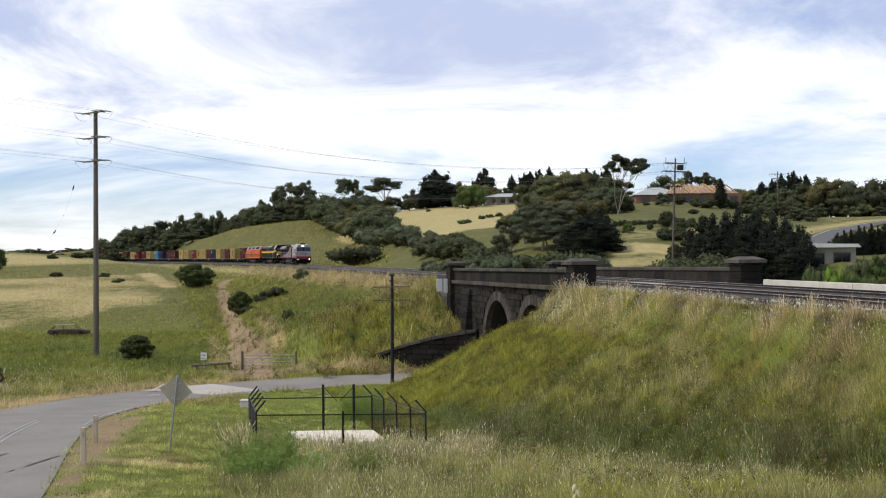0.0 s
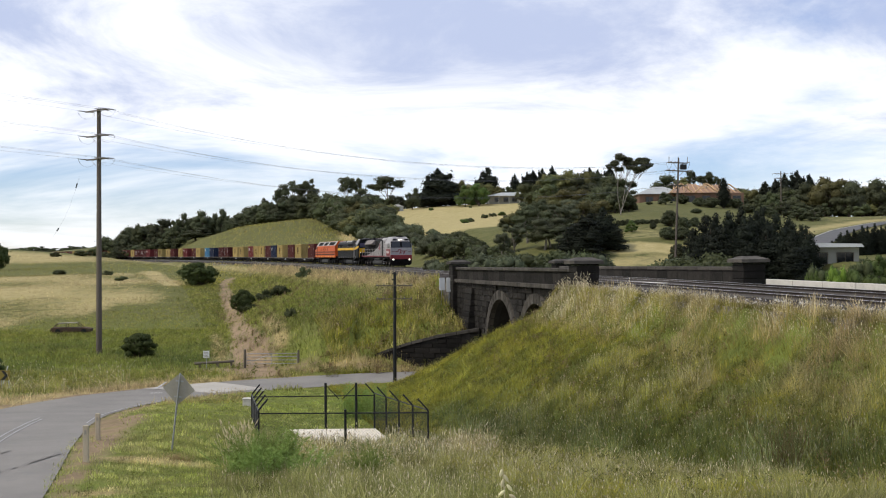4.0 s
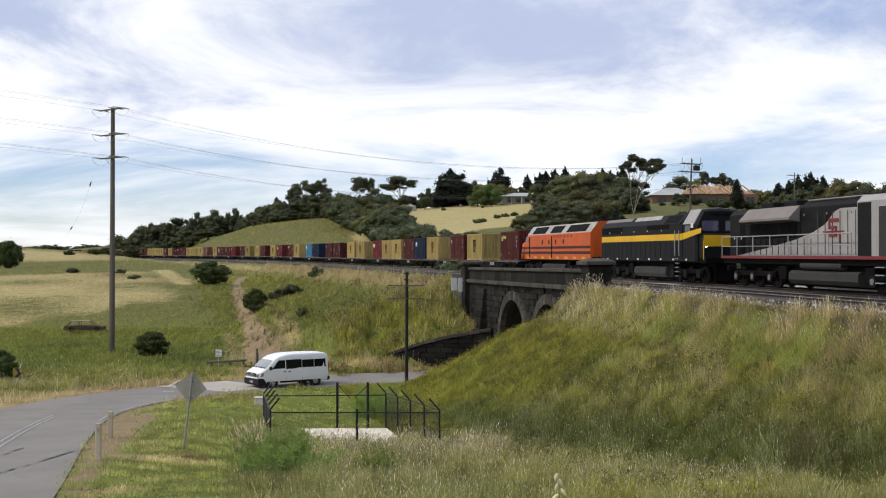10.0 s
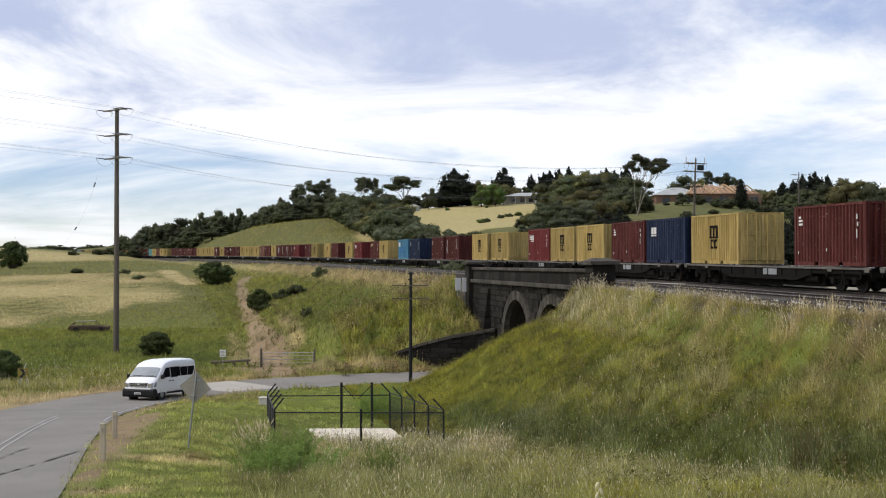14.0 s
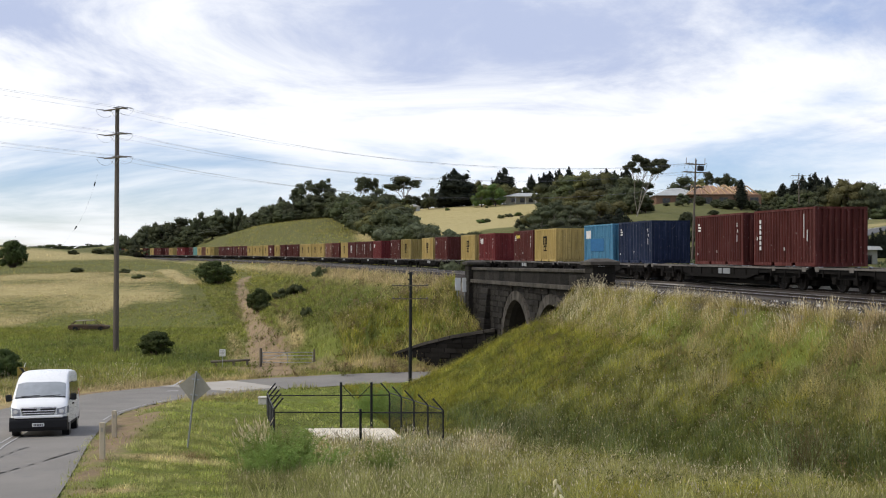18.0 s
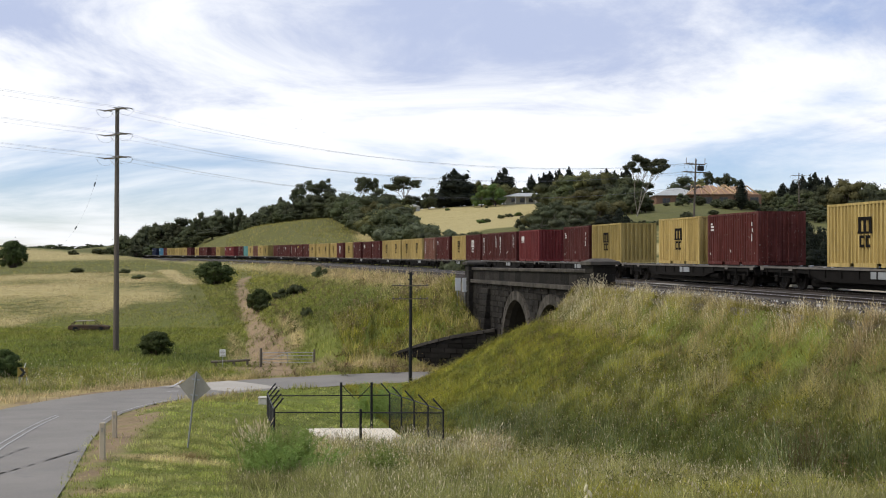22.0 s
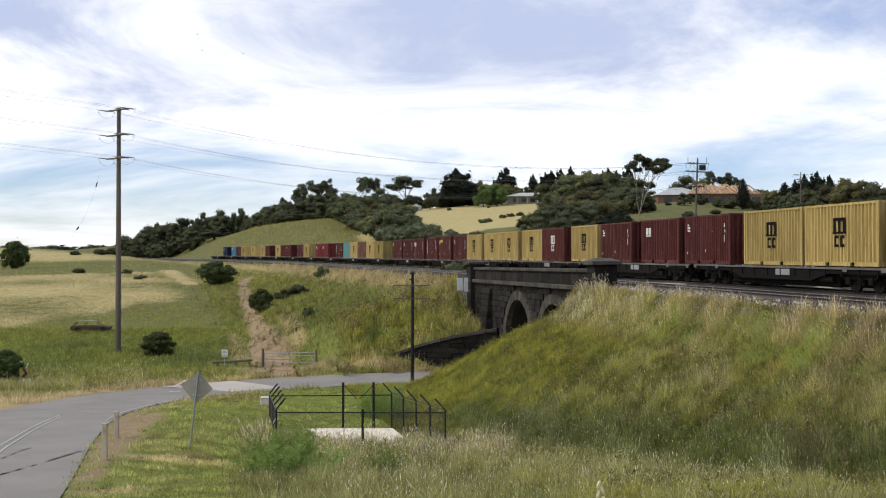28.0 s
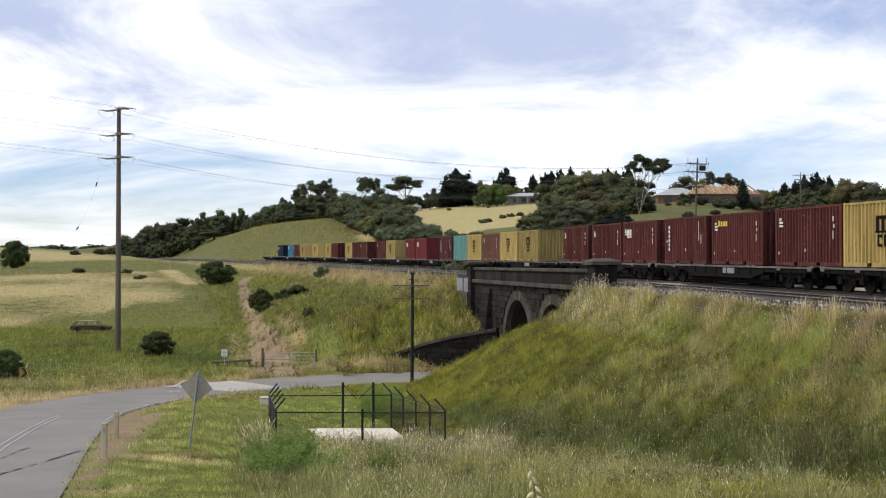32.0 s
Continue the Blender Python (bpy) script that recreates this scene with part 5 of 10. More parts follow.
def worn_paint(name, c1, c2, rust):
    """Old container paint: faded in patches, streaked downwards, chipped and rusty in spots."""
    m, N, L, B = nodes_of(name)
    tc = N.new("ShaderNodeTexCoord")
    info = N.new("ShaderNodeObjectInfo")
    off = N.new("ShaderNodeVectorMath")
    off.operation = "MULTIPLY_ADD"
    L.new(info.outputs["Random"], off.inputs[0])
    off.inputs[1].default_value = (31.0, 17.0, 23.0)
    L.new(tc.outputs["Object"], off.inputs[2])

    def at(sx, sy, sz):
        mp = N.new("ShaderNodeMapping")
        mp.inputs["Scale"].default_value = (sx, sy, sz)
        L.new(off.outputs[0], mp.inputs[0])
        return mp.outputs[0]
    col = mixc(N, L, ramp(N, L, noise_node(N, L, at(1, 1, 0.5), 0.8, 5, 0.6), 0.35, 0.68), c1, c2)
    streak = noise_node(N, L, at(1, 1, 0.06), 7.0, 5, 0.65)
    col = mixc(N, L, ramp(N, L, streak, 0.47, 0.62, 0, 0.6), col, tuple(0.45 * v for v in c1))
    col = mixc(N, L, ramp(N, L, streak, 0.46, 0.34, 0, 0.4), col, tuple(min(v * 1.25 + 0.04, 1) for v in c1))
    spot = noise_node(N, L, at(1, 1, 0.55), 5.5, 6, 0.7)
    col = mixc(N, L, ramp(N, L, spot, 0.61, 0.68, 0, 0.6), col, rust)
    chip = noise_node(N, L, at(1, 1, 0.7), 13.0, 3, 0.6)
    col = mixc(N, L, ramp(N, L, chip, 0.675, 0.70, 0, 0.5), col, (0.42, 0.39, 0.36))
    h = N.new("ShaderNodeHueSaturation")
    L.new(col, h.inputs["Color"])
    L.new(ramp(N, L, info.outputs["Random"], 0, 1, 0.86, 1.14), h.inputs["Value"])
    L.new(h.outputs[0], B.inputs["Base Color"])
    L.new(ramp(N, L, streak, 0.3, 0.7, 0.5, 0.8), B.inputs["Roughness"])
    B.inputs["Specular IOR Level"].default_value = 0.12
    return m


CMAT = {k: worn_paint("container_" + k, a, b, g) for k, (a, b, g) in COLOURS.items()}
DUST = surf("dusty_deck", (0.17, 0.155, 0.14), (0.09, 0.082, 0.074), 0.8, 14, 0.9, 0.1, grime=(0.03, 0.027, 0.024))
MARK_DARK = surf("mark_dark", (0.011, 0.009, 0.008), None, 4, 40, 0.8, 0.02, spec=0.06)
MARK_WHITE = surf("mark_white", (0.72, 0.70, 0.68), (0.55, 0.53, 0.5), 4, 40, 0.6, 0.02)
MARK_BLUE = surf("mark_blue", (0.02, 0.13, 0.30), None, 4, 40, 0.6, 0.02)
MARK_YELLOW = surf("mark_yellow", (0.70, 0.55, 0.08), None, 4, 40, 0.6, 0.02)
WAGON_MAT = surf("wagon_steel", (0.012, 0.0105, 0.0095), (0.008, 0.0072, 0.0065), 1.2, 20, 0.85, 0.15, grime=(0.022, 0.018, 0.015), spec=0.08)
WHEEL_MAT = surf("wheel_steel", (0.022, 0.018, 0.0155), (0.013, 0.011, 0.0095), 3, 30, 0.7, 0.1, metal=0.2)
CL, CW, CH = 6.06, 2.44, 2.59


def corrugated(bm, y0, y1, z0, z1, x, out, pitch=0.278, deep=0.085):
    """A ribbed sheet in the plane x = const; out: +1 or -1, the way its ribs stand."""
    prof, y = [], y0
    while y < y1 - 0.01:
        for o, dz in ((0.0, 0), (0.10, 0), (0.139, 1), (0.239, 1)):
            if y + o < y1:
                prof.append((y + o, x - out * deep * dz))
        y += pitch
    prof.append((y1, x))
    lo = [bm.verts.new((b, a, z0)) for a, b in prof]
    hi = [bm.verts.new((b, a, z1)) for a, b in prof]
    for k in range(len(prof) - 1):
        q = (lo[k], lo[k + 1], hi[k + 1], hi[k])
        bm.faces.new(q if out > 0 else q[::-1])


def container_meshes():
    h, L2 = CW / 2, CL / 2
    M = {}
    bm = bmesh.new()
    corrugated(bm, -L2 + 0.14, L2 - 0.14, 0.16, CH - 0.08, -h + 0.012, -1)
    M["side_wall"] = bm
    bm = bmesh.new()
    corrugated(bm, -h + 0.14, h - 0.14, 0.16, CH - 0.1, L2 - 0.012, 1)
    bmesh.ops.rotate(bm, verts=bm.verts, cent=(0, 0, 0), matrix=Matrix.Rotation(math.pi / 2, 3, "Z"))
    M["end_wall"] = bm
    bm = bmesh.new()
    box(bm, -h + 0.02, h - 0.02, -L2 + 0.03, L2 - 0.03, CH - 0.05, CH - 0.02)
    M["roof"] = bm
    bm = bmesh.new()
    box(bm, -h, -h + 0.15, -L2, -L2 + 0.16, 0, CH, 0.012)
    M["corner_post"] = bm
    bm = bmesh.new()
    for z0, z1 in ((0.0, 0.17), (CH - 0.1, CH - 0.005)):
        for sx in (-1, 1):
            xa, xb = sorted((sx * (h - 0.005), sx * (h - 0.09)))
            if z0 == 0:
                for ya, yb in ((-L2 + 0.16, -1.2), (-0.85, 0.85), (1.2, L2 - 0.16)):
                    box(bm, xa, xb, ya, yb, z0 + 0.01, z1)
            else:
                box(bm, xa, xb, -L2 + 0.16, L2 - 0.16, z0, z1)
        for sy in (-1, 1):
            ya, yb = sorted((sy * (L2 - 0.005), sy * (L2 - 0.1)))
            box(bm, -h + 0.15, h - 0.15, ya, yb, z0, z1)
    M["edge_rails"] = bm
    # doors at the leading end
    bm = bmesh.new()
    box(bm, -0.52, 0.52, -0.05, 0.0, 0.19, CH - 0.12, 0.01)
    for k in range(4):
        box(bm, -0.44, 0.44, -0.065, -0.05, 0.36 + k * 0.53, 0.62 + k * 0.53, 0.012)
    M["door"] = bm
    bm = bmesh.new()
    tube(bm, (0, -0.1, 0.1), (0, -0.1, CH - 0.06), 0.024, n=6)
    for z in (0.3, 0.9, 1.6, 2.3):
        box(bm, -0.05, 0.05, -0.125, -0.05, z, z + 0.06)
    box(bm, -0.02, 0.3, -0.13, -0.1, 1.1, 1.14)
    M["locking_bar"] = bm
    out = {}
    for k, b in M.items():
        me = bpy.data.meshes.new(k)
        b.to_mesh(me)
        b.free()
        out[k] = me
    return out


CM = container_meshes()
CM2 = {}


def coloured(nm, col):
    if (nm, col) not in CM2:
        me = CM[nm].copy()
        me.materials.append(CMAT[col])
        CM2[(nm, col)] = me
    return CM2[(nm, col)]


def bars_mesh(name, rects, mat, y_side=True):
    """Flat marks a few mm proud of the near side wall: (y0, y1, z0, z1)."""
    bm = bmesh.new()
    x = -CW / 2 - 0.004
    for y0, y1, z0, z1 in rects:
        q = [bm.verts.new((x, a, b)) for a, b in ((y1, z0), (y0, z0), (y0, z1), (y1, z1))]
        bm.faces.new(q)
        q2 = [bm.verts.new((x + 0.012, a, b)) for a, b in ((y1, z0), (y0, z0), (y0, z1), (y1, z1))]
        for i in range(4):
            bm.faces.new((q[i], q2[i], q2[(i + 1) % 4], q[(i + 1) % 4]))
    me = bpy.data.meshes.new(name)
    bm.to_mesh(me)
    bm.free()
    me.materials.append(mat)
    return me


# y grows towards the train's rear, which is to the left on the near side
_emblem = [(-0.50, 0.50, 1.86, 2.00), (-0.50, -0.30, 1.42, 1.86), (-0.10, 0.10, 1.42, 1.86), (0.30, 0.50, 1.42, 1.86), (-0.56, 0.56, 1.34, 1.42),
           (0.06, 0.40, 1.16, 1.27), (0.06, 0.40, 0.80, 0.91), (0.28, 0.40, 0.91, 1.16), (-0.40, -0.06, 1.16, 1.27), (-0.40, -0.06, 0.80, 0.91), (-0.18, -0.06, 0.91, 1.16)]      # a comb-shaped block over two brackets
MARKS = {
    "emblem": bars_mesh("emblem", _emblem, MARK_DARK),
    "emblem_pale": bars_mesh("emblem", _emblem, MARK_WHITE),
    "column": bars_mesh("lettering", [(2.24, 2.42, 0.72 + 0.25 * k, 0.90 + 0.25 * k) for k in range(6)] + [(-2.0, -2.05, 1.25, 2.3), (-2.3, -2.36, 1.1, 1.6), (-0.1, -0.18, 0.7, 0.85), (2.62, 2.7, 1.2, 1.35)], MARK_WHITE),
    "corner": bars_mesh("lettering", [(2.25, 2.6, 1.75, 1.84), (2.25, 2.6, 1.9, 2.0), (2.4, 2.6, 2.05, 2.15), (-2.36, -2.44, 1.62, 1.78), (-2.3, -2.38, 1.9, 2.1), (-2.3, -2.36, 1.15, 1.5), (0.1, 0.16, 0.62, 0.75), (2.62, 2.7, 0.5, 0.62)], MARK_WHITE),
    "square": bars_mesh("lettering", [(1.85, 2.2, 1.7, 2.1), (1.4, 1.75, 1.7, 2.1), (1.4, 2.2, 1.58, 1.66)], MARK_WHITE),
    "word": bars_mesh("lettering", [(1.95, 2.15, 1.95, 2.25), (1.65, 1.85, 1.95, 2.2), (1.35, 1.55, 1.95, 2.2), (1.05, 1.25, 1.95, 2.2)], MARK_YELLOW),
    "panel": bars_mesh("panel_mark", [(-1.3, 1.6, 0.75, 1.62)], MARK_BLUE),
    "plate": bars_mesh("plate_mark", [(1.55, 2.55, 1.65, 2.2)], MARK_WHITE),
}
LABELS = {"yellow": "weathered yellow steel shipping container on a flat wagon", "olive": "dull olive-yellow steel shipping container on a flat wagon",
          "maroon": "dark maroon corrugated shipping container on a flat wagon", "red": "bright red corrugated shipping container on a flat wagon",
          "tan": "faded brown-red shipping container on a flat wagon", "navy": "navy blue shipping container with white markings",
          "blue": "light blue shipping container with a darker panel", "teal": "pale teal shipping container on a flat wagon"}
TRAIN = []                         # (object, chainage, height)


def container(chain, col, marks):
    ob = tagged(new("shipping_container"), LABELS[col], "shipping container", "containers on the train")
    turn = Matrix.Rotation(math.pi, 4, "Z")
    one = Matrix.Identity(4)
    for m in (one, turn):
        share("side_wall", coloured("side_wall", col), ob, m)
        share("end_wall", coloured("end_wall", col), ob, m)
    for m in (one, turn):
        for k in (one, Matrix.Translation((CW - 0.15, 0, 0))):
            share("corner_post", coloured("corner_post", col), ob, m @ k)
    share("roof", coloured("roof", col), ob, one)
    share("edge_frame", coloured("edge_rails", col), ob, one)
    for mk in marks.split():
        if mk == "doors":
            for sx in (-1, 1):
                dr = share("door", coloured("door", col), ob, Matrix.Translation((sx * 0.53, -CL / 2, 0)))
                for bx in (-0.25, 0.22):
                    share("locking_bar", coloured("locking_bar", col), dr, Matrix.Translation((bx, 0, 0)))
        else:
            share(MARKS[mk].name, MARKS[mk], ob, one)
    TRAIN.append((ob, chain + CL / 2, DECK_Z))


def wheel_mesh(r, w):
    bm = bmesh.new()
    prof = [(0.0, w * 0.5), (r * 0.25, w * 0.5), (r * 0.3, w * 0.2), (r * 0.8, w * 0.2), (r * 0.85, w * 0.5), (r, w * 0.5), (r, -w * 0.35), (r * 1.06, -w * 0.4), (r * 1.06, -w * 0.5), (0.0, -w * 0.5)]
    n = 20
    rings = [[bm.verts.new((x, rr * math.cos(k * math.tau / n), rr * math.sin(k * math.tau / n))) for k in range(n)] for rr, x in prof[1:-1]]
    for a, b in zip(rings[:-1], rings[1:]):
        for k in range(n):
            bm.faces.new((a[k], a[(k + 1) % n], b[(k + 1) % n], b[k]))
    bm.faces.new(rings[0][::-1])
    bm.faces.new(rings[-1])
    me = bpy.data.meshes.new("wheel")
    bm.to_mesh(me)
    bm.free()
    me.materials.append(WHEEL_MAT)
    return me


WHEEL = wheel_mesh(0.46, 0.13)


def bogie(parent, y, wheels=2, gap=1.75, mat=None):
    bm = bmesh.new()
    L_ = gap * (wheels - 1) / 2 + 0.35
    for sx in (-1, 1):
        xa = sx * 1.0
        box(bm, min(xa, xa + sx * 0.14), max(xa, xa + sx * 0.14), y - L_, y + L_, 0.52, 0.78, 0.03)
        for k in range(wheels):
            yy = y + (k - (wheels - 1) / 2) * gap
            box(bm, min(xa, xa + sx * 0.22), max(xa, xa + sx * 0.22), yy - 0.16, yy + 0.16, 0.32, 0.62, 0.03)
        for yy in (y - 0.2, y, y + 0.2):
            tube(bm, (xa + sx * 0.1, yy, 0.3), (xa + sx * 0.1, yy, 0.56), 0.07, n=6)
    box(bm, -1.05, 1.05, y - 0.22, y + 0.22, 0.45, 0.75, 0.03)
    bg = part("bogie", bm, mat or WAGON_MAT, parent)
    for k in range(wheels):
        yy = y + (k - (wheels - 1) / 2) * gap
        for sx in (-1, 1):
            share("wheel", WHEEL, bg, Matrix.Translation((sx * 0.79, yy, 0.46)) @ (Matrix.Identity(4) if sx > 0 else Matrix.Rotation(math.pi, 4, "Z")))


WAGON_L = 20.03


def flat_wagon():
    ob = tagged(new("flat_wagon"), "dark weathered steel container flat wagon", "railway wagon", "wagons of the train")
    h = WAGON_L / 2 - 0.35
    for sx in (-1, 1):
        bm = bmesh.new()
        xa, xb = sorted((sx * 1.28, sx * 1.2))
        prism(bm, [(-h, 0.98), (-h, 0.76), (-h + 4.6, 0.74), (-h + 6.2, 0.42), (h - 6.2, 0.42), (h - 4.6, 0.74), (h, 0.76), (h, 0.98)], xa, xb, "x")
        for k in range(14):
            y = -h + 0.7 + k * (2 * h - 1.4) / 13
            box(bm, min(sx * 1.28, sx * 1.32), max(sx * 1.28, sx * 1.32), y - 0.04, y + 0.04, 0.6, 0.97)
        part("side_sill", bm, WAGON_MAT, ob)
    bm = bmesh.new()
    box(bm, -1.2, 1.2, -h, h, 0.86, 0.98)
    box(bm, -0.3, 0.3, -h, h, 0.5, 0.86)
    part("deck", bm, WAGON_MAT, ob)
    for sy in (-1, 1):
        bm = bmesh.new()
        ya, yb = sorted((sy * (h - 0.08), sy * h))
        box(bm, -1.25, 1.25, ya, yb, 0.62, 1.0, 0.01)
        ya, yb = sorted((sy * h, sy * (h + 0.36)))
        box(bm, -0.16, 0.16, ya, yb, 0.72, 0.98, 0.03)
        part("coupler_end", bm, WAGON_MAT, ob)
        bogie(ob, sy * (h - 2.3))
    for sy in (-1, 0, 1):
        for dy in (-2.95, 2.95):
            for sx in (-1, 1):
                bm = bmesh.new()
                box(bm, sx * 1.15 - 0.09, sx * 1.15 + 0.09, sy * 6.55 + dy - 0.1, sy * 6.55 + dy + 0.1, 0.98, 1.05, 0.01)
                part("twist_lock", bm, GALV, ob)
    # added solid blocks: hide lit ground behind, standing for shade and brake gear
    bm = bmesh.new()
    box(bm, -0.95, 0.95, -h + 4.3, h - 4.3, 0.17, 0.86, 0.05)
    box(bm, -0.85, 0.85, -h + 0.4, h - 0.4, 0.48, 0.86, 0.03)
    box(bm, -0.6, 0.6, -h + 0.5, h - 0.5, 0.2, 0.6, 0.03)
    part("under_deck_block", bm, WAGON_MAT, ob, "dark block under the deck standing for shade and brake gear")
    for y in (-5.2, -1.9, 3.6):
        bm = bmesh.new()
        tube(bm, (-1.02, y, 0.5), (-1.02, y + 1.1, 0.5), 0.17, n=10)
        part("air_tank", bm, WAGON_MAT, ob)
    for y in (-h + 0.05, -6.7, 6.35, h - 0.4):
        bm = bmesh.new()
        box(bm, -1.352, -1.336, y, y + 0.34, 0.84, 1.04, 0.004)
        part("end_plate", bm, DUST, ob, "small pale plate on the deck edge")
    for sx in (-1, 1):
        bm = bmesh.new()
        xa, xb = sorted((sx * 1.2, sx * 1.34))
        box(bm, xa, xb, -h, h, 0.93, 1.02, 0.01)
        part("deck_edge", bm, DUST, ob, "dusty pale deck edge")
    bm = bmesh.new()
    box(bm, -1.31, -1.284, -1.6, -0.2, 0.62, 0.9, 0.005)
    part("number_panel", bm, GALV, ob, "pale grey marking panel")
    return ob


def build_wagons():
    first = None
    for k in range(30):
        if first is None:
            first = flat_wagon()
            w = first
        else:
            w = copy_thing(first, Matrix.Identity(4))
        TRAIN.append((w, 209.9 + WAGON_L * (k + 0.5), 0.0))


build_wagons()
# chainage of each container's leading end behind a fixed mark, colour, marks, doors forward
for c_, col_, mk_ in (
        (210.2, "maroon", "word corner"), (223.2, "yellow", "emblem"), (230.7, "maroon", "corner"), (242.7, "yellow", "emblem doors"),
        (249.7, "navy", "square"), (256.2, "maroon", "corner"), (264.0, "yellow", "emblem"), (270.7, "yellow", "emblem"),
        (277.2, "red", "square corner"), (289.9, "yellow", "emblem doors"), (297.7, "yellow", "emblem"), (309.8, "maroon", "column"),
        (317.1, "maroon", "corner"), (329.8, "navy", "corner doors"), (337.1, "blue", "plate panel"), (350.2, "yellow", "emblem doors"),
        (356.8, "maroon", "word corner"), (369.7, "red", "square corner doors"), (377.5, "yellow", "emblem"), (390.2, "maroon", "corner doors"),
        (397.4, "yellow", "emblem"), (410.2, "olive", "emblem"), (417.0, "maroon", "corner"), (429.9, "red", "square"),
        (437.0, "maroon", "column corner"), (443.2, "maroon", "column corner"), (450.2, "maroon", "emblem_pale"), (456.4, "yellow", "emblem"),
        (464.2, "maroon", "corner"), (471.0, "tan", "column"), (478.3, "yellow", "emblem"), (484.4, "yellow", "emblem"),
        (491.4, "yellow", "emblem"), (497.7, "yellow", "emblem"), (505.4, "maroon", "corner"), (512.4, "maroon", "square"),
        (520.3, "maroon", "corner"), (527.2, "yellow", "emblem"), (535.1, "maroon", "emblem_pale"), (541.3, "yellow", "emblem"),
        (548.7, "yellow", "emblem"), (554.9, "yellow", "emblem"), (562.2, "yellow", "emblem"), (568.4, "maroon", "corner"),
        (575.8, "maroon", "word corner"), (582.6, "maroon", "column"), (590.0, "maroon", "square corner"), (596.4, "maroon", "corner"),
        (603.4, "maroon", "corner"), (616.5, "olive", "emblem"), (623.1, "yellow", "emblem"), (629.6, "tan", "corner"),
        (636.3, "yellow", "emblem"), (642.5, "teal", ""), (649.4, "maroon", "column"), (662.7, "red", "square"),
        (669.2, "red", "square"), (682.2, "yellow", "emblem doors"), (688.9, "maroon", "corner"), (702.2, "maroon", "corner doors"),
        (708.6, "maroon", ""), (714.9, "yellow", "emblem"), (727.5, "maroon", ""), (733.9, "yellow", "emblem"), (740.5, "olive", ""),
        (747.0, "yellow", "emblem"), (753.5, "olive", ""), (760.1, "yellow", "emblem"), (766.6, "maroon", "corner"),
        (773.7, "blue", "plate"), (785.9, "navy", "square")):
    container(c_, col_, mk_)


# ---- locomotives ----
GLASS = surf("dark_glass", (0.012, 0.014, 0.016), None, 3, 30, 0.08, 0.0, spec=0.5)
L_WHITE = surf("loco_white", (0.37, 0.352, 0.348), (0.285, 0.268, 0.264), 0.9, 24, 0.5, 0.04, grime=(0.24, 0.21, 0.19), streak=0.3)
L_RED = surf("loco_red", (0.215, 0.032, 0.036), (0.165, 0.026, 0.03), 0.9, 24, 0.5, 0.04, grime=(0.10, 0.035, 0.03))
L_GREY = surf("loco_grey", (0.0125, 0.0115, 0.012), (0.0085, 0.008, 0.0085), 0.9, 24, 0.65, 0.05, grime=(0.022, 0.019, 0.018), streak=0.3, spec=0.1)
L_TANK = surf("loco_tank", (0.046, 0.045, 0.043), (0.033, 0.032, 0.03), 0.9, 24, 0.7, 0.08, grime=(0.05, 0.045, 0.04))
L_ORANGE = surf("loco_orange", (0.58, 0.105, 0.018), (0.48, 0.085, 0.016), 0.7, 20, 0.5, 0.04, grime=(0.30, 0.07, 0.025), streak=0.3)
L_YELLOW = surf("loco_yellow", (0.70, 0.41, 0.015), (0.58, 0.33, 0.015), 0.9, 20, 0.5, 0.03)
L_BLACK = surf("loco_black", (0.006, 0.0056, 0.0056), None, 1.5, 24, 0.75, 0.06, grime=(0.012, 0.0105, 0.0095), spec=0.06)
L_SLATE = surf("loco_slate", (0.0115, 0.0115, 0.013), (0.008, 0.008, 0.0092), 0.9, 24, 0.6, 0.05, grime=(0.020, 0.018, 0.017), streak=0.3, spec=0.1)


L_WING = surf("dusty_steel", (0.22, 0.19, 0.18), (0.17, 0.15, 0.14), 0.9, 20, 0.7, 0.05)
L_STAIN = surf("stained_orange", (0.38, 0.062, 0.012), (0.32, 0.05, 0.01), 0.9, 20, 0.6, 0.03)
L_BAND = surf("band_brown", (0.060, 0.020, 0.012), (0.045, 0.016, 0.01), 0.9, 20, 0.6, 0.03)
L_ROOF = surf("roof_pale", (0.40, 0.385, 0.36), (0.28, 0.27, 0.25), 1.2, 20, 0.6, 0.05, grime=(0.15, 0.14, 0.13))


# violet base colour stands in for sky mirrored in the panes
VIOLET_GLASS = surf("painted_sky_glass", (0.10, 0.095, 0.15), (0.08, 0.075, 0.12), 2, 20, 0.1, 0.0, spec=0.5)


def lamp_mat():
    m, N, L, B = nodes_of("lit_headlamp")
    B.inputs["Base Color"].default_value = (0.9, 0.88, 0.8, 1)
    B.inputs["Emission Color"].default_value = (1.0, 0.93, 0.78, 1)
    B.inputs["Emission Strength"].default_value = 6.0
    return m


LAMP = lamp_mat()


def plate(bm, pts):
    """A flat panel given by its corner points, with a small thickness."""
    vs = [bm.verts.new(p) for p in pts]
    bm.faces.new(vs)
    return vs


def side_panel(name, outline, x, mat, parent, label="", thick=0.012):
    """A thin plate on the side at x, outline of (y, z)."""
    bm = bmesh.new()
    a, b = sorted((x, x + (thick if x > 0 else -thick)))
    prism(bm, outline, a, b, "x")
    return part(name, bm, mat, parent, label)


def rod(name, pts, r, mat, parent, label=""):
    bm = bmesh.new()
    for a, b in zip(pts[:-1], pts[1:]):
        tube(bm, a, b, r, n=6)
    return part(name, bm, mat, parent, label)


def disc(bm, c, r, axis, depth=0.04, n=16):
    c, axis = Vector(c), Vector(axis)
    tube(bm, c, c + axis * depth, r, n=n)


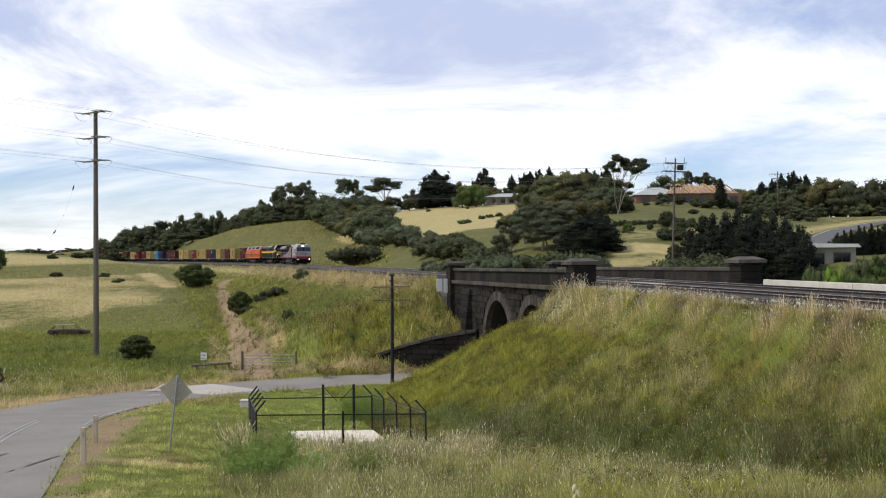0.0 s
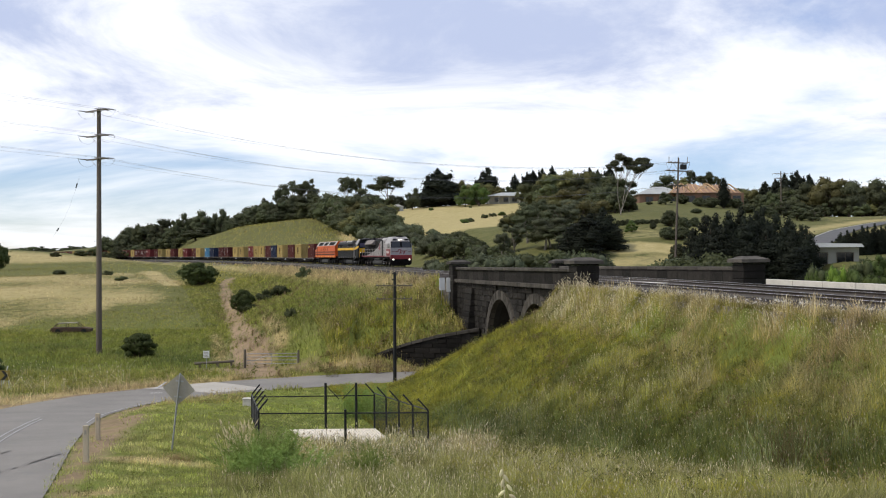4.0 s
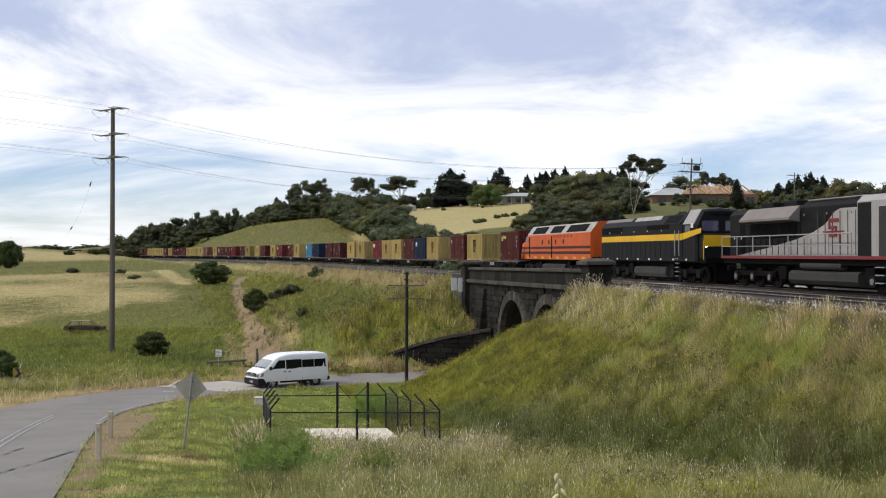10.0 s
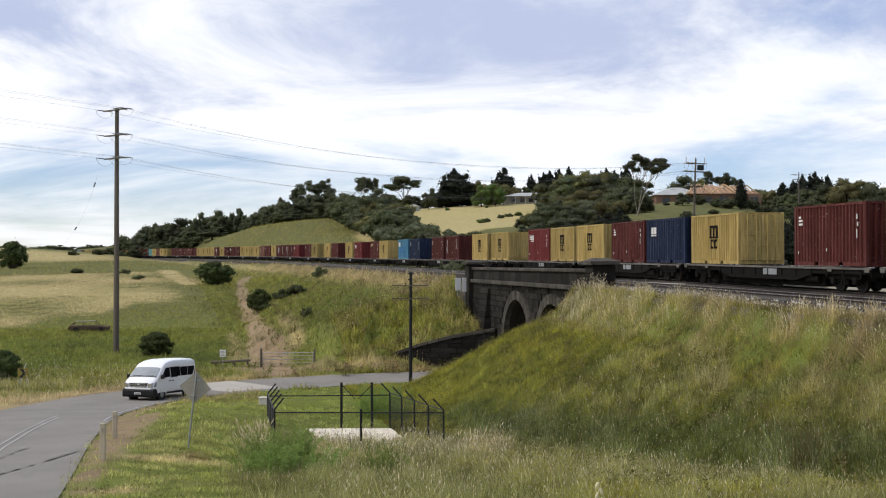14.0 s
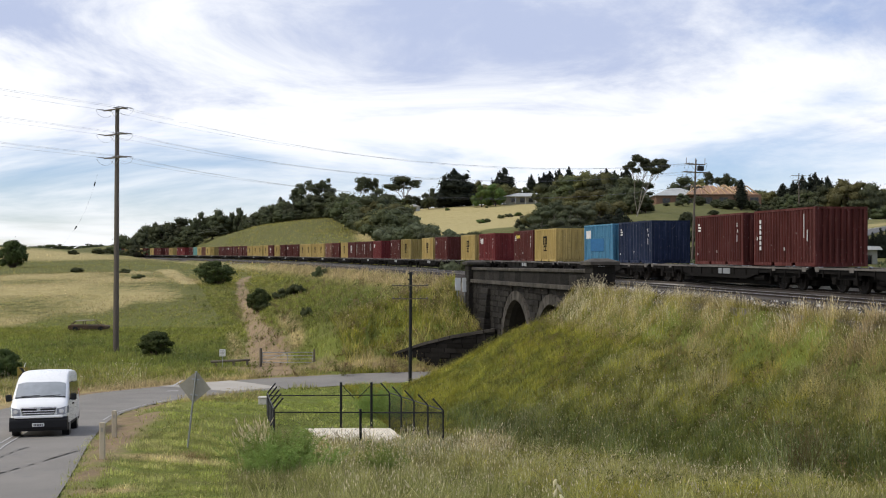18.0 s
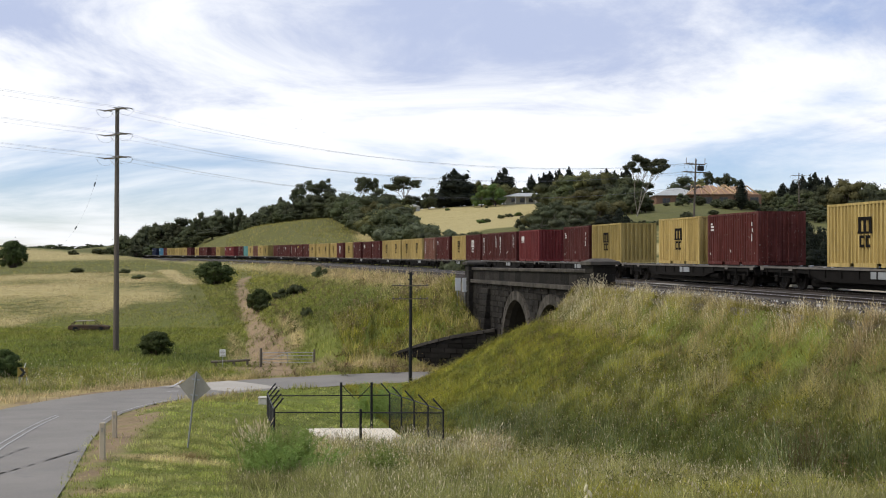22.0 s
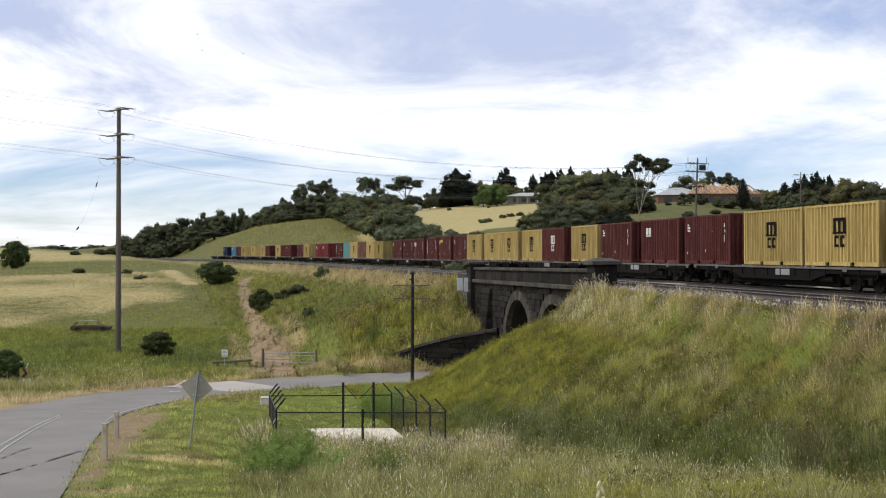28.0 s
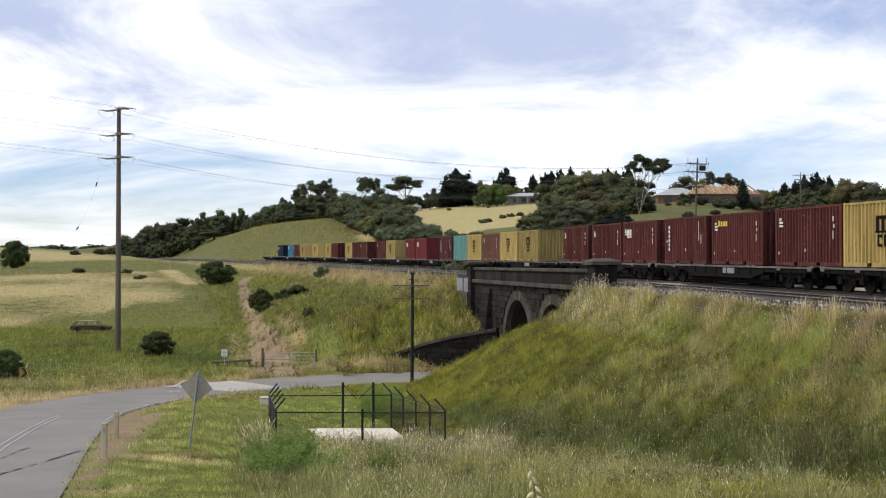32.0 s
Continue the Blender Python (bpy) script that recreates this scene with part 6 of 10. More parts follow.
def running_gear(ob, L_, yb, tank):
    bm = bmesh.new()
    box(bm, -1.3, 1.3, -L_ / 2 + 0.2, L_ / 2 - 0.2, 1.12, 1.4)
    part("underframe", bm, L_BLACK, ob)
    for sy in (-1, 1):
        bogie(ob, sy * yb, 3, 1.85, L_BLACK)
        bm = bmesh.new()
        ya, yb2 = sorted((sy * (L_ / 2 - 0.1), sy * (L_ / 2 + 0.25)))
        box(bm, -0.2, 0.2, ya, yb2, 0.72, 1.02, 0.04)
        part("coupler", bm, L_BLACK, ob)
    bm = bmesh.new()
    y0, y1 = tank
    prism(bm, [(-1.18, 0.86), (-1.3, 0.76), (-1.32, 0.46), (-1.22, 0.3), (-1.05, 0.25), (1.05, 0.25), (1.22, 0.3), (1.32, 0.46), (1.3, 0.76), (1.18, 0.86)], y0, y1, "y")
    part("fuel_tank", bm, L_TANK, ob, "dusty grey fuel tank")
    # added belly boxes: close the gap below the frame, making its shade solid
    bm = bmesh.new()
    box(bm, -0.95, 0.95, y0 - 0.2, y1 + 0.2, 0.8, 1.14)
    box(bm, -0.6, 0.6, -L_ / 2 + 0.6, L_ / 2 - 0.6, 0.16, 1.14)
    part("belly_block", bm, L_BLACK, ob, "black block under the frame standing for shade and gear")
    for sx in (-1, 1):
        for y in (y0 - 1.1, y1 + 0.4):
            bm = bmesh.new()
            box(bm, min(sx * 0.95, sx * 1.25), max(sx * 0.95, sx * 1.25), y, y + 0.7, 0.42, 1.05, 0.04)
            part("battery_box", bm, L_BLACK, ob, "dark equipment box")
        for sy in (-1, 1):
            for k in (-1, 0, 1):
                bm = bmesh.new()
                yy = sy * yb + k * 1.85
                prism(bm, [(yy - 0.2, 0.3), (yy + 0.2, 0.3), (yy + 0.26, 0.52), (yy + 0.18, 0.72), (yy - 0.18, 0.72), (yy - 0.26, 0.52)], min(sx * 1.1, sx * 1.26), max(sx * 1.1, sx * 1.26), "x")
                part("axle_box", bm, L_GREY, ob, "dusty axle box")


def rails_along(ob, x, y0, y1, n, mat):
    for k in range(n):
        y = y0 + (y1 - y0) * k / (n - 1)
        rod("handrail_post", [(x, y, 1.45), (x, y, 2.42)], 0.022, mat, ob)
    rod("handrail", [(x, y0, 2.42), (x, y1, 2.42)], 0.025, mat, ob)
    rod("handrail", [(x, y0, 1.95), (x, y1, 1.95)], 0.018, mat, ob)


def loco_lead():
    """White, grey and red locomotive with a flat-faced cab, leading the train."""
    ob = tagged(new("lead_locomotive"), "white, grey and red diesel locomotive with lit headlamps", "locomotive", "locomotives")
    L_ = 19.3
    f = -L_ / 2
    running_gear(ob, L_, 6.3, (-3.5, 2.4))
    bm = bmesh.new()
    tube(bm, (-1.18, -2.2, 1.07), (-1.18, 1.3, 1.07), 0.17, n=12)
    part("air_reservoir", bm, L_TANK, ob)
    for sx in (-1, 1):
        side_panel("side_sill", [(f + 0.1, 1.37), (-f - 0.1, 1.37), (-f - 0.1, 1.5), (f + 0.1, 1.5)], sx * 1.44, L_RED, ob, "red side sill")
    bm = bmesh.new()
    box(bm, -1.45, 1.45, f + 0.1, -f - 0.1, 1.36, 1.46)
    part("walkway", bm, L_GREY, ob)
    # cab: broad body with a raked windscreen and chamfered roof
    bm = bmesh.new()
    yf, yr = f, f + 3.7
    secs = [(yf, 1.42, 2.5, 2.5, 1.42), (yf + 0.02, 1.45, 2.52, 2.52, 1.40), (yf + 0.34, 1.46, 3.02, 3.40, 1.2), (yf + 0.62, 1.46, 3.1, 3.86, 0.95), (yf + 1.0, 1.46, 3.14, 4.0, 0.92), (yr, 1.46, 3.14, 4.0, 0.92)]
    rings = []
    for y, w, ze, zt, wt in secs:
        ze2 = min(ze, zt)
        rings.append([bm.verts.new(p) for p in ((-w, y, 1.42), (-w, y, ze2), (-wt if zt > ze + 0.05 else -w * 0.99, y, zt), (wt if zt > ze + 0.05 else w * 0.99, y, zt), (w, y, ze2), (w, y, 1.42))])
    for a, b in zip(rings[:-1], rings[1:]):
        for k in range(6):
            bm.faces.new((a[k], b[k], b[(k + 1) % 6], a[(k + 1) % 6]))
    bm.faces.new(rings[0])
    bm.faces.new(rings[-1][::-1])
    bmesh.ops.recalc_face_normals(bm, faces=bm.faces[:])
    cab = part("cab", bm, L_WHITE, ob, "white flat-faced driving cab")
    # windscreen panes lie on the rake
    def rake(z):
        return yf + 0.02 + (z - 2.52) * 0.32 / 0.88 - 0.012
    for x0, x1 in ((-1.3, -0.12), (0.12, 1.3)):
        bm = bmesh.new()
        lo, hi = 2.6, 3.34
        q = [bm.verts.new((x, rake(z) - o, z)) for o in (0.0, 0.02) for x, z in ((x0, lo), (x1, lo), (x1 * 0.93 if x1 > 0.5 else x1, hi), (x0 * 0.93 if x0 < -0.5 else x0, hi))]
        bm.faces.new(q[4:])
        for k in range(4):
            bm.faces.new((q[k], q[(k + 1) % 4], q[4 + (k + 1) % 4], q[4 + k]))
        bmesh.ops.recalc_face_normals(bm, faces=bm.faces[:])
        part("windscreen", bm, GLASS, cab, "dark windscreen pane")
    bm = bmesh.new()
    q = [(-1.4, rake(2.56), 2.56), (1.4, rake(2.56), 2.56), (1.33, rake(3.37), 3.37), (-1.33, rake(3.37), 3.37)]
    vs = [bm.verts.new((x, y - 0.004, z)) for x, y, z in q]
    bm.faces.new(vs)
    part("windscreen_surround", bm, L_BLACK, cab)
    for sx in (-1, 1):
        side_panel("side_window", [(yf + 0.35, 2.5), (yf + 1.75, 2.5), (yf + 1.75, 3.1), (yf + 0.52, 3.1)], sx * 1.46, GLASS, cab, "dark cab side window")
        side_panel("number_panel", [(yf + 0.12, 1.5), (yf + 3.68, 1.5), (yf + 3.3, 1.7), (yf + 2.7, 2.36), (yf + 0.12, 2.36)], sx * 1.46, L_RED, cab, "red panel with pale lettering bars")
        for k in range(6):
            side_panel("lettering", [(yf + 0.7 + 0.27 * k, 1.82), (yf + 0.88 + 0.27 * k, 1.82), (yf + 0.88 + 0.27 * k, 2.14), (yf + 0.7 + 0.27 * k, 2.14)], sx * 1.474, MARK_WHITE, cab)
    # face: red lower band, emblem, lamps
    bm = bmesh.new()
    box(bm, -1.44, 1.44, yf - 0.05, yf + 0.4, 1.05, 1.6, 0.03)
    part("face_band", bm, L_RED, cab, "red band across the cab face")
    bm = bmesh.new()
    prism(bm, [(-1.4, 1.06), (-1.4, 0.5), (-1.15, 0.28), (1.15, 0.28), (1.4, 0.5), (1.4, 1.06)], yf - 0.02, yf + 0.3, "y")
    part("pilot", bm, L_BLACK, ob, "black pilot plate")
    bm = bmesh.new()
    box(bm, -0.25, 0.25, yf - 0.06, yf, 0.62, 1.0, 0.02)
    part("coupler_box", bm, L_BLACK, ob)
    bm = bmesh.new()
    for q in ([(-0.42, 2.22), (0.0, 2.24), (0.02, 2.34), (-0.4, 2.32)], [(-0.52, 2.0), (-0.4, 2.0), (-0.3, 2.32), (-0.42, 2.32)], [(-0.9, 2.0), (-0.4, 2.0), (-0.4, 2.07), (-0.9, 2.07)], [(-0.3, 1.8), (0.1, 1.8), (0.12, 1.9), (-0.28, 1.9)], [(-0.2, 1.9), (-0.06, 1.9), (0.06, 2.24), (-0.08, 2.24)],
              [(0.12, 2.06), (0.8, 2.08), (0.8, 2.17), (0.14, 2.16)], [(0.26, 1.7), (0.4, 1.7), (0.5, 2.08), (0.36, 2.08)]):
        prism(bm, q, yf - 0.014, yf + 0.01, "y")
    for x0, x1 in ((-1.28, -1.0), (0.95, 1.28)):
        box(bm, x0, x1, yf - 0.013, yf + 0.01, 2.0, 2.07)
    part("face_emblem", bm, L_RED, cab, "angular red stroke emblem with side bars")
    for x, z, r in ((-0.17, 3.62, 0.075), (0.07, 3.62, 0.075)):
        bm = bmesh.new()
        disc(bm, (x, yf + 0.38, z), r, (0, 1, 0), 0.12)
        part("headlamp", bm, LAMP, cab, "lit headlamp")
    for x in (-1.02, 1.02):
        bm = bmesh.new()
        disc(bm, (x * 1.06, yf - 0.1, 1.0), 0.07, (0, 1, 0), 0.1)
        part("ditch_lamp", bm, LAMP, ob, "lit lower headlamp")
        bm = bmesh.new()
        box(bm, x * 0.75 - 0.26, x * 0.75 + 0.26, yf + 0.36, yf + 0.5, 3.5, 3.68, 0.03)
        part("number_box", bm, L_BLACK, cab, "black number box")
        bm = bmesh.new()
        disc(bm, (x * 0.8, yf + 0.52, 3.8), 0.05, (0, 1, 0), 0.1)
        part("marker_lamp", bm, GALV, cab)
    bm = bmesh.new()
    box(bm, -0.35, 0.45, yf + 0.75, yf + 1.5, 4.0, 4.14, 0.03)
    part("horn_cover", bm, L_BLACK, cab)
    # hood behind the cab
    def hood(name, y0, y1, w, zt, mat, lab=""):
        bm = bmesh.new()
        prism(bm, [(-w, 1.45), (-w, zt - 0.25), (-w + 0.25, zt), (w - 0.25, zt), (w, zt - 0.25), (w, 1.45)], y0, y1, "y")
        return part(name, bm, mat, ob, lab)
    hood("equipment_case", yr, yr + 2.6, 1.25, 3.9, L_WHITE, "white equipment case behind the cab")
    hood("engine_hood", yr + 2.6, 1.8, 1.02, 3.86, L_GREY, "grey engine hood")
    hood("radiator_hood", 1.8, 9.3, 1.05, 3.75, L_GREY, "grey radiator hood")
    for sx in (-1, 1):
        side_panel("case_door", [(yr + 0.35, 1.5), (yr + 1.0, 1.5), (yr + 1.0, 3.4), (yr + 0.35, 3.4)], sx * 1.25, L_TANK, ob)
        side_panel("dark_panel", [(yr + 1.55, 1.5), (yr + 2.55, 1.5), (yr + 2.55, 3.6), (yr + 1.55, 3.6)], sx * 1.25, L_GREY, ob)
        side_panel("livery_panel", [(yr + 2.65, 1.5), (8.4, 1.5), (5.0, 1.86), (2.2, 2.22), (0.6, 2.52), (-0.4, 2.82), (-1.25, 3.34), (-1.7, 3.46), (yr + 2.65, 3.46)], sx * 1.055, L_WHITE, ob, "white sweep painted along the hood")
        for k in range(19):
            y = yr + 3.0 + k * 0.62
            side_panel("hood_door_rib", [(y, 1.55), (y + 0.05, 1.55), (y + 0.05, 3.35 if k < 6 else 2.25), (y, 3.35 if k < 6 else 2.25)], sx * 1.068, L_TANK if k < 8 else L_BLACK, ob)
        # angular emblem: an open square with a crossing bar and a tail
        ye = yr + 4.2
        for y0, y1, z0, z1 in ((0.15, 1.0, 2.90, 3.06), (0.85, 1.0, 2.62, 3.06), (0.3, 1.0, 2.62, 2.74), (0.3, 0.45, 2.3, 2.74), (0.3, 1.0, 2.3, 2.42), (-0.25, 1.45, 2.48, 2.54), (0.0, 0.15, 2.05, 2.5), (0.6, 0.72, 2.42, 2.62)):
            side_panel("side_emblem", [(ye + y0, z0), (ye + y1, z0), (ye + y1, z1), (ye + y0, z1)], sx * 1.082, L_RED, ob, "red angular emblem stroke")
        for y in (2.9, 3.75, 4.6, 5.45, 6.3):
            side_panel("grille_bar", [(y, 2.35), (y + 0.05, 2.35), (y + 0.05, 3.05), (y, 3.05)], sx * 1.072, L_GREY, ob)
        side_panel("rear_door", [(7.5, 1.6), (8.1, 1.6), (8.1, 3.1), (7.5, 3.1)], sx * 1.05, L_BLACK, ob)
        side_panel("cab_door", [(yf + 2.45, 1.5), (yf + 3.2, 1.5), (yf + 3.2, 3.05), (yf + 2.45, 3.05)], sx * 1.474, L_WHITE, cab)
        for y in (yf + 0.82, yf + 1.28):
            side_panel("window_bar", [(y, 2.5), (y + 0.07, 2.5), (y + 0.07, 3.1), (y, 3.1)], sx * 1.474, L_WHITE, cab)
        for yy in (-8.15, -6.3, -4.45, 4.45, 6.3, 8.15):
            bm = bmesh.new()
            disc(bm, (sx * 1.2, yy, 0.5), 0.13, (sx, 0, 0), 0.08)
            part("axle_cover", bm, L_WING, ob, "dusty pale axle cover")
        bm = bmesh.new()
        a = sx * 1.05
        prism(bm, [(a, 3.0), (a + sx * 0.5, 3.1), (a + sx * 0.5, 3.2), (a, 3.72)], 1.85, 7.1, "y")
        part("radiator_wing", bm, L_WING, ob, "flared grey radiator wing")
        side_panel("radiator_grille", [(2.1, 2.3), (6.9, 2.3), (6.9, 3.1), (2.1, 3.1)], sx * 1.058, L_BLACK, ob, "black radiator grille")
        rails_along(ob, sx * 1.4, yr + 2.8, 9.5, 8, L_WHITE)
        for z in (0.45, 0.75, 1.05):
            bm = bmesh.new()
            box(bm, min(sx * 1.3, sx * 1.46), max(sx * 1.3, sx * 1.46), yr + 0.3, yr + 0.95, z, z + 0.04)
            part("step", bm, GALV, ob)
        for y in (-2.6, -0.6, 1.4, 3.6, 5.8):
            bm = bmesh.new()
            disc(bm, (sx * 1.06, y, 3.28), 0.05, (sx, 0, 0), 0.03, 8)
            part("lifting_eye", bm, L_WING, ob)
        for y in (7.9, 8.7):
            side_panel("hood_latch", [(y, 2.3), (y + 0.08, 2.3), (y + 0.08, 2.42), (y, 2.42)], sx * 1.055, MARK_WHITE, ob)
    bm = bmesh.new()
    box(bm, -0.82, 0.82, yr + 2.7, 1.6, 3.86, 3.95, 0.04)
    part("roof_deck", bm, L_WING, ob, "dusty brown roof deck")
    for y in (-2.5, -0.6, 3.2, 5.6):
        bm = bmesh.new()
        box(bm, -0.5, 0.5, y, y + 1.3, 3.75, 4.03, 0.04)
        part("roof_hatch", bm, L_GREY, ob)
    TRAIN.append((ob, 149.7 + L_ / 2, 0.0))


def cowl(bm, secs):
    """A body lofted through sections (y, half width at floor, at eaves, eaves height, half width at roof, roof height)."""
    rings = []
    for y, w0, w1, ze, wt, zt in secs:
        rings.append([bm.verts.new(p) for p in ((-w0, y, 1.2), (-w1, y, ze), (-wt, y, zt), (0, y, zt + 0.08), (wt, y, zt), (w1, y, ze), (w0, y, 1.2))])
    for a, b in zip(rings[:-1], rings[1:]):
        for k in range(7):
            bm.faces.new((a[k], b[k], b[(k + 1) % 7], a[(k + 1) % 7]))
    bm.faces.new(rings[0])
    bm.faces.new(rings[-1][::-1])
    bmesh.ops.recalc_face_normals(bm, faces=bm.faces[:])


def loco_slate():
    ob = tagged(new("second_locomotive"), "dark slate diesel locomotive with a golden-yellow stripe", "locomotive", "locomotives")
    L_ = 17.6
    f = -L_ / 2
    running_gear(ob, L_, 5.6, (-2.9, 2.3))
    bm = bmesh.new()
    cowl(bm, [(f + 1.15, 1.36, 1.36, 3.1, 0.98, 3.86), (f + 1.35, 1.43, 1.43, 3.15, 0.95, 3.98), (f + 3.4, 1.43, 1.43, 3.2, 0.92, 4.0)])
    cab = part("cab", bm, L_SLATE, ob, "slate cab with a pale roof")
    bm = bmesh.new()
    cowl(bm, [(f + 3.4, 1.43, 1.43, 3.3, 1.0, 3.82), (-f - 0.5, 1.43, 1.43, 3.3, 1.0, 3.82)])
    part("body", bm, L_SLATE, ob)
    bm = bmesh.new()
    prism(bm, [(-1.44, 3.22), (-0.97, 4.01), (0, 4.1), (0.97, 4.01), (1.44, 3.22), (1.36, 3.22), (0.92, 3.95), (-0.92, 3.95), (-1.36, 3.22)], f + 1.5, f + 3.0, "y")
    part("cab_roof", bm, L_WHITE, ob, "pale grey curved cab roof")
    for x0, x1 in ((-1.12, -0.2), (0.2, 1.12)):
        bm = bmesh.new()
        box(bm, x0, x1, f + 1.12, f + 1.16, 2.82, 3.4, 0.05)
        part("windscreen", bm, VIOLET_GLASS, cab, "rounded windscreen pane with the sky's reflection in its violet colour")
    bm = bmesh.new()
    box(bm, -0.62, 0.62, f + 1.1, f + 1.3, 3.66, 3.84, 0.03)
    part("number_box", bm, L_BLACK, cab)
    for x in (-1.15, 1.15):
        bm = bmesh.new()
        disc(bm, (x, f + 0.5, 2.02), 0.08, (0, 1, 0), 0.08)
        part("ditch_lamp", bm, LAMP, ob, "lit lower headlamp")
        rod("handrail_post", [(x * 1.15, f + 0.45, 1.3), (x * 1.15, f + 0.45, 2.3)], 0.025, L_YELLOW, ob)
    for k in range(5):
        for x in (-1.38, 1.38):
            bm = bmesh.new()
            box(bm, x - 0.06, x + 0.06, f + 3.7, f + 4.2, 0.35 + k * 0.24, 0.39 + k * 0.24)
            part("step", bm, GALV, ob)
    for sx in (-1, 1):
        side_panel("stripe", [(f + 0.5, 2.72), (f + 3.2, 2.36), (-f - 0.55, 2.36), (-f - 0.55, 2.72), (f + 3.2, 2.72), (f + 0.5, 2.98)], sx * 1.434, L_YELLOW, ob, "golden-yellow stripe")
        side_panel("side_window", [(f + 2.0, 2.8), (f + 2.7, 2.8), (f + 2.7, 3.15), (f + 2.0, 3.15)], sx * 1.43, GLASS, cab)
        side_panel("roof_grille", [(f + 5.0, 3.0), (f + 8.5, 3.0), (f + 8.5, 3.28), (f + 5.0, 3.28)], sx * 1.43, L_BLACK, ob)
        side_panel("air_intake", [(-f - 4.7, 2.88), (-f - 0.7, 2.88), (-f - 0.7, 3.28), (-f - 4.7, 3.28)], sx * 1.43, L_BLACK, ob, "black louvred intake")
        for k in range(16):
            y = f + 3.9 + k * 0.82
            side_panel("door_rib", [(y, 1.4), (y + 0.08, 1.4), (y + 0.08, 2.36), (y, 2.36)], sx * 1.432, L_GREY, ob)
        for k in range(8):
            y = f + 2.4 + k * 1.9
            side_panel("sill_mark", [(y, 1.24), (y + 0.22, 1.24), (y + 0.22, 1.34), (y, 1.34)], sx * 1.44, MARK_WHITE, ob)
    for sx in (-1, 1):
        def roof_plate(name, y0, y1, t0, t1, mat, lift, lab=""):
            bm = bmesh.new()
            def p(t, y):
                return (sx * (1.43 - 0.43 * t + 0.77 * lift), y, 3.3 + 0.52 * t + 0.64 * lift)
            plate(bm, [p(t0, y0), p(t0, y1), p(t1, y1), p(t1, y0)])
            part(name, bm, mat, ob, lab)
        roof_plate("roof_plate", f + 6.9, f + 11.3, 0.55, 1.0, L_ROOF, 0.006, "pale grey roof plate")
        roof_plate("roof_intake", f + 3.7, f + 5.9, 0.05, 0.9, L_BLACK, 0.008, "black roof intake")
        roof_plate("roof_plate", f + 11.9, -f - 0.6, 0.62, 1.0, L_WING, 0.006, "dusty grey roof plate")
        side_panel("number_patch", [(f + 1.55, 3.0), (f + 1.9, 3.0), (f + 1.9, 3.25), (f + 1.55, 3.25)], sx * 1.434, MARK_WHITE, cab, "small white number patch")
        side_panel("cab_door_seam", [(f + 3.05, 1.3), (f + 3.1, 1.3), (f + 3.1, 3.2), (f + 3.05, 3.2)], sx * 1.434, L_BLACK, cab)
        rod("grab_rail", [(sx * 1.47, f + 3.5, 1.5), (sx * 1.47, f + 3.5, 2.9)], 0.022, GALV, ob)
        rod("grab_rail", [(sx * 1.47, f + 4.1, 1.5), (sx * 1.47, f + 4.1, 2.9)], 0.022, GALV, ob)
        for k in range(5):
            bm = bmesh.new()
            disc(bm, (sx * 1.437, f + 6.2 + k * 2.3, 2.95), 0.05, (sx, 0, 0), 0.01, 8)
            part("latch", bm, MARK_WHITE, ob)
    bm = bmesh.new()
    prism(bm, [(f + 0.5, 1.3), (f + 1.2, 1.3), (f + 1.2, 2.72), (f + 0.5, 2.62)], -1.3, 1.3, "x")
    part("nose", bm, L_SLATE, ob, "dark low nose")
    bm = bmesh.new()
    prism(bm, [(f + 0.46, 2.0), (f + 0.49, 2.0), (f + 0.49, 2.6), (f + 0.46, 2.6)], -1.3, 1.3, "x")
    part("nose_band", bm, L_YELLOW, ob, "yellow band across the nose")
    TRAIN.append((ob, 170.9 + L_ / 2, 0.0))


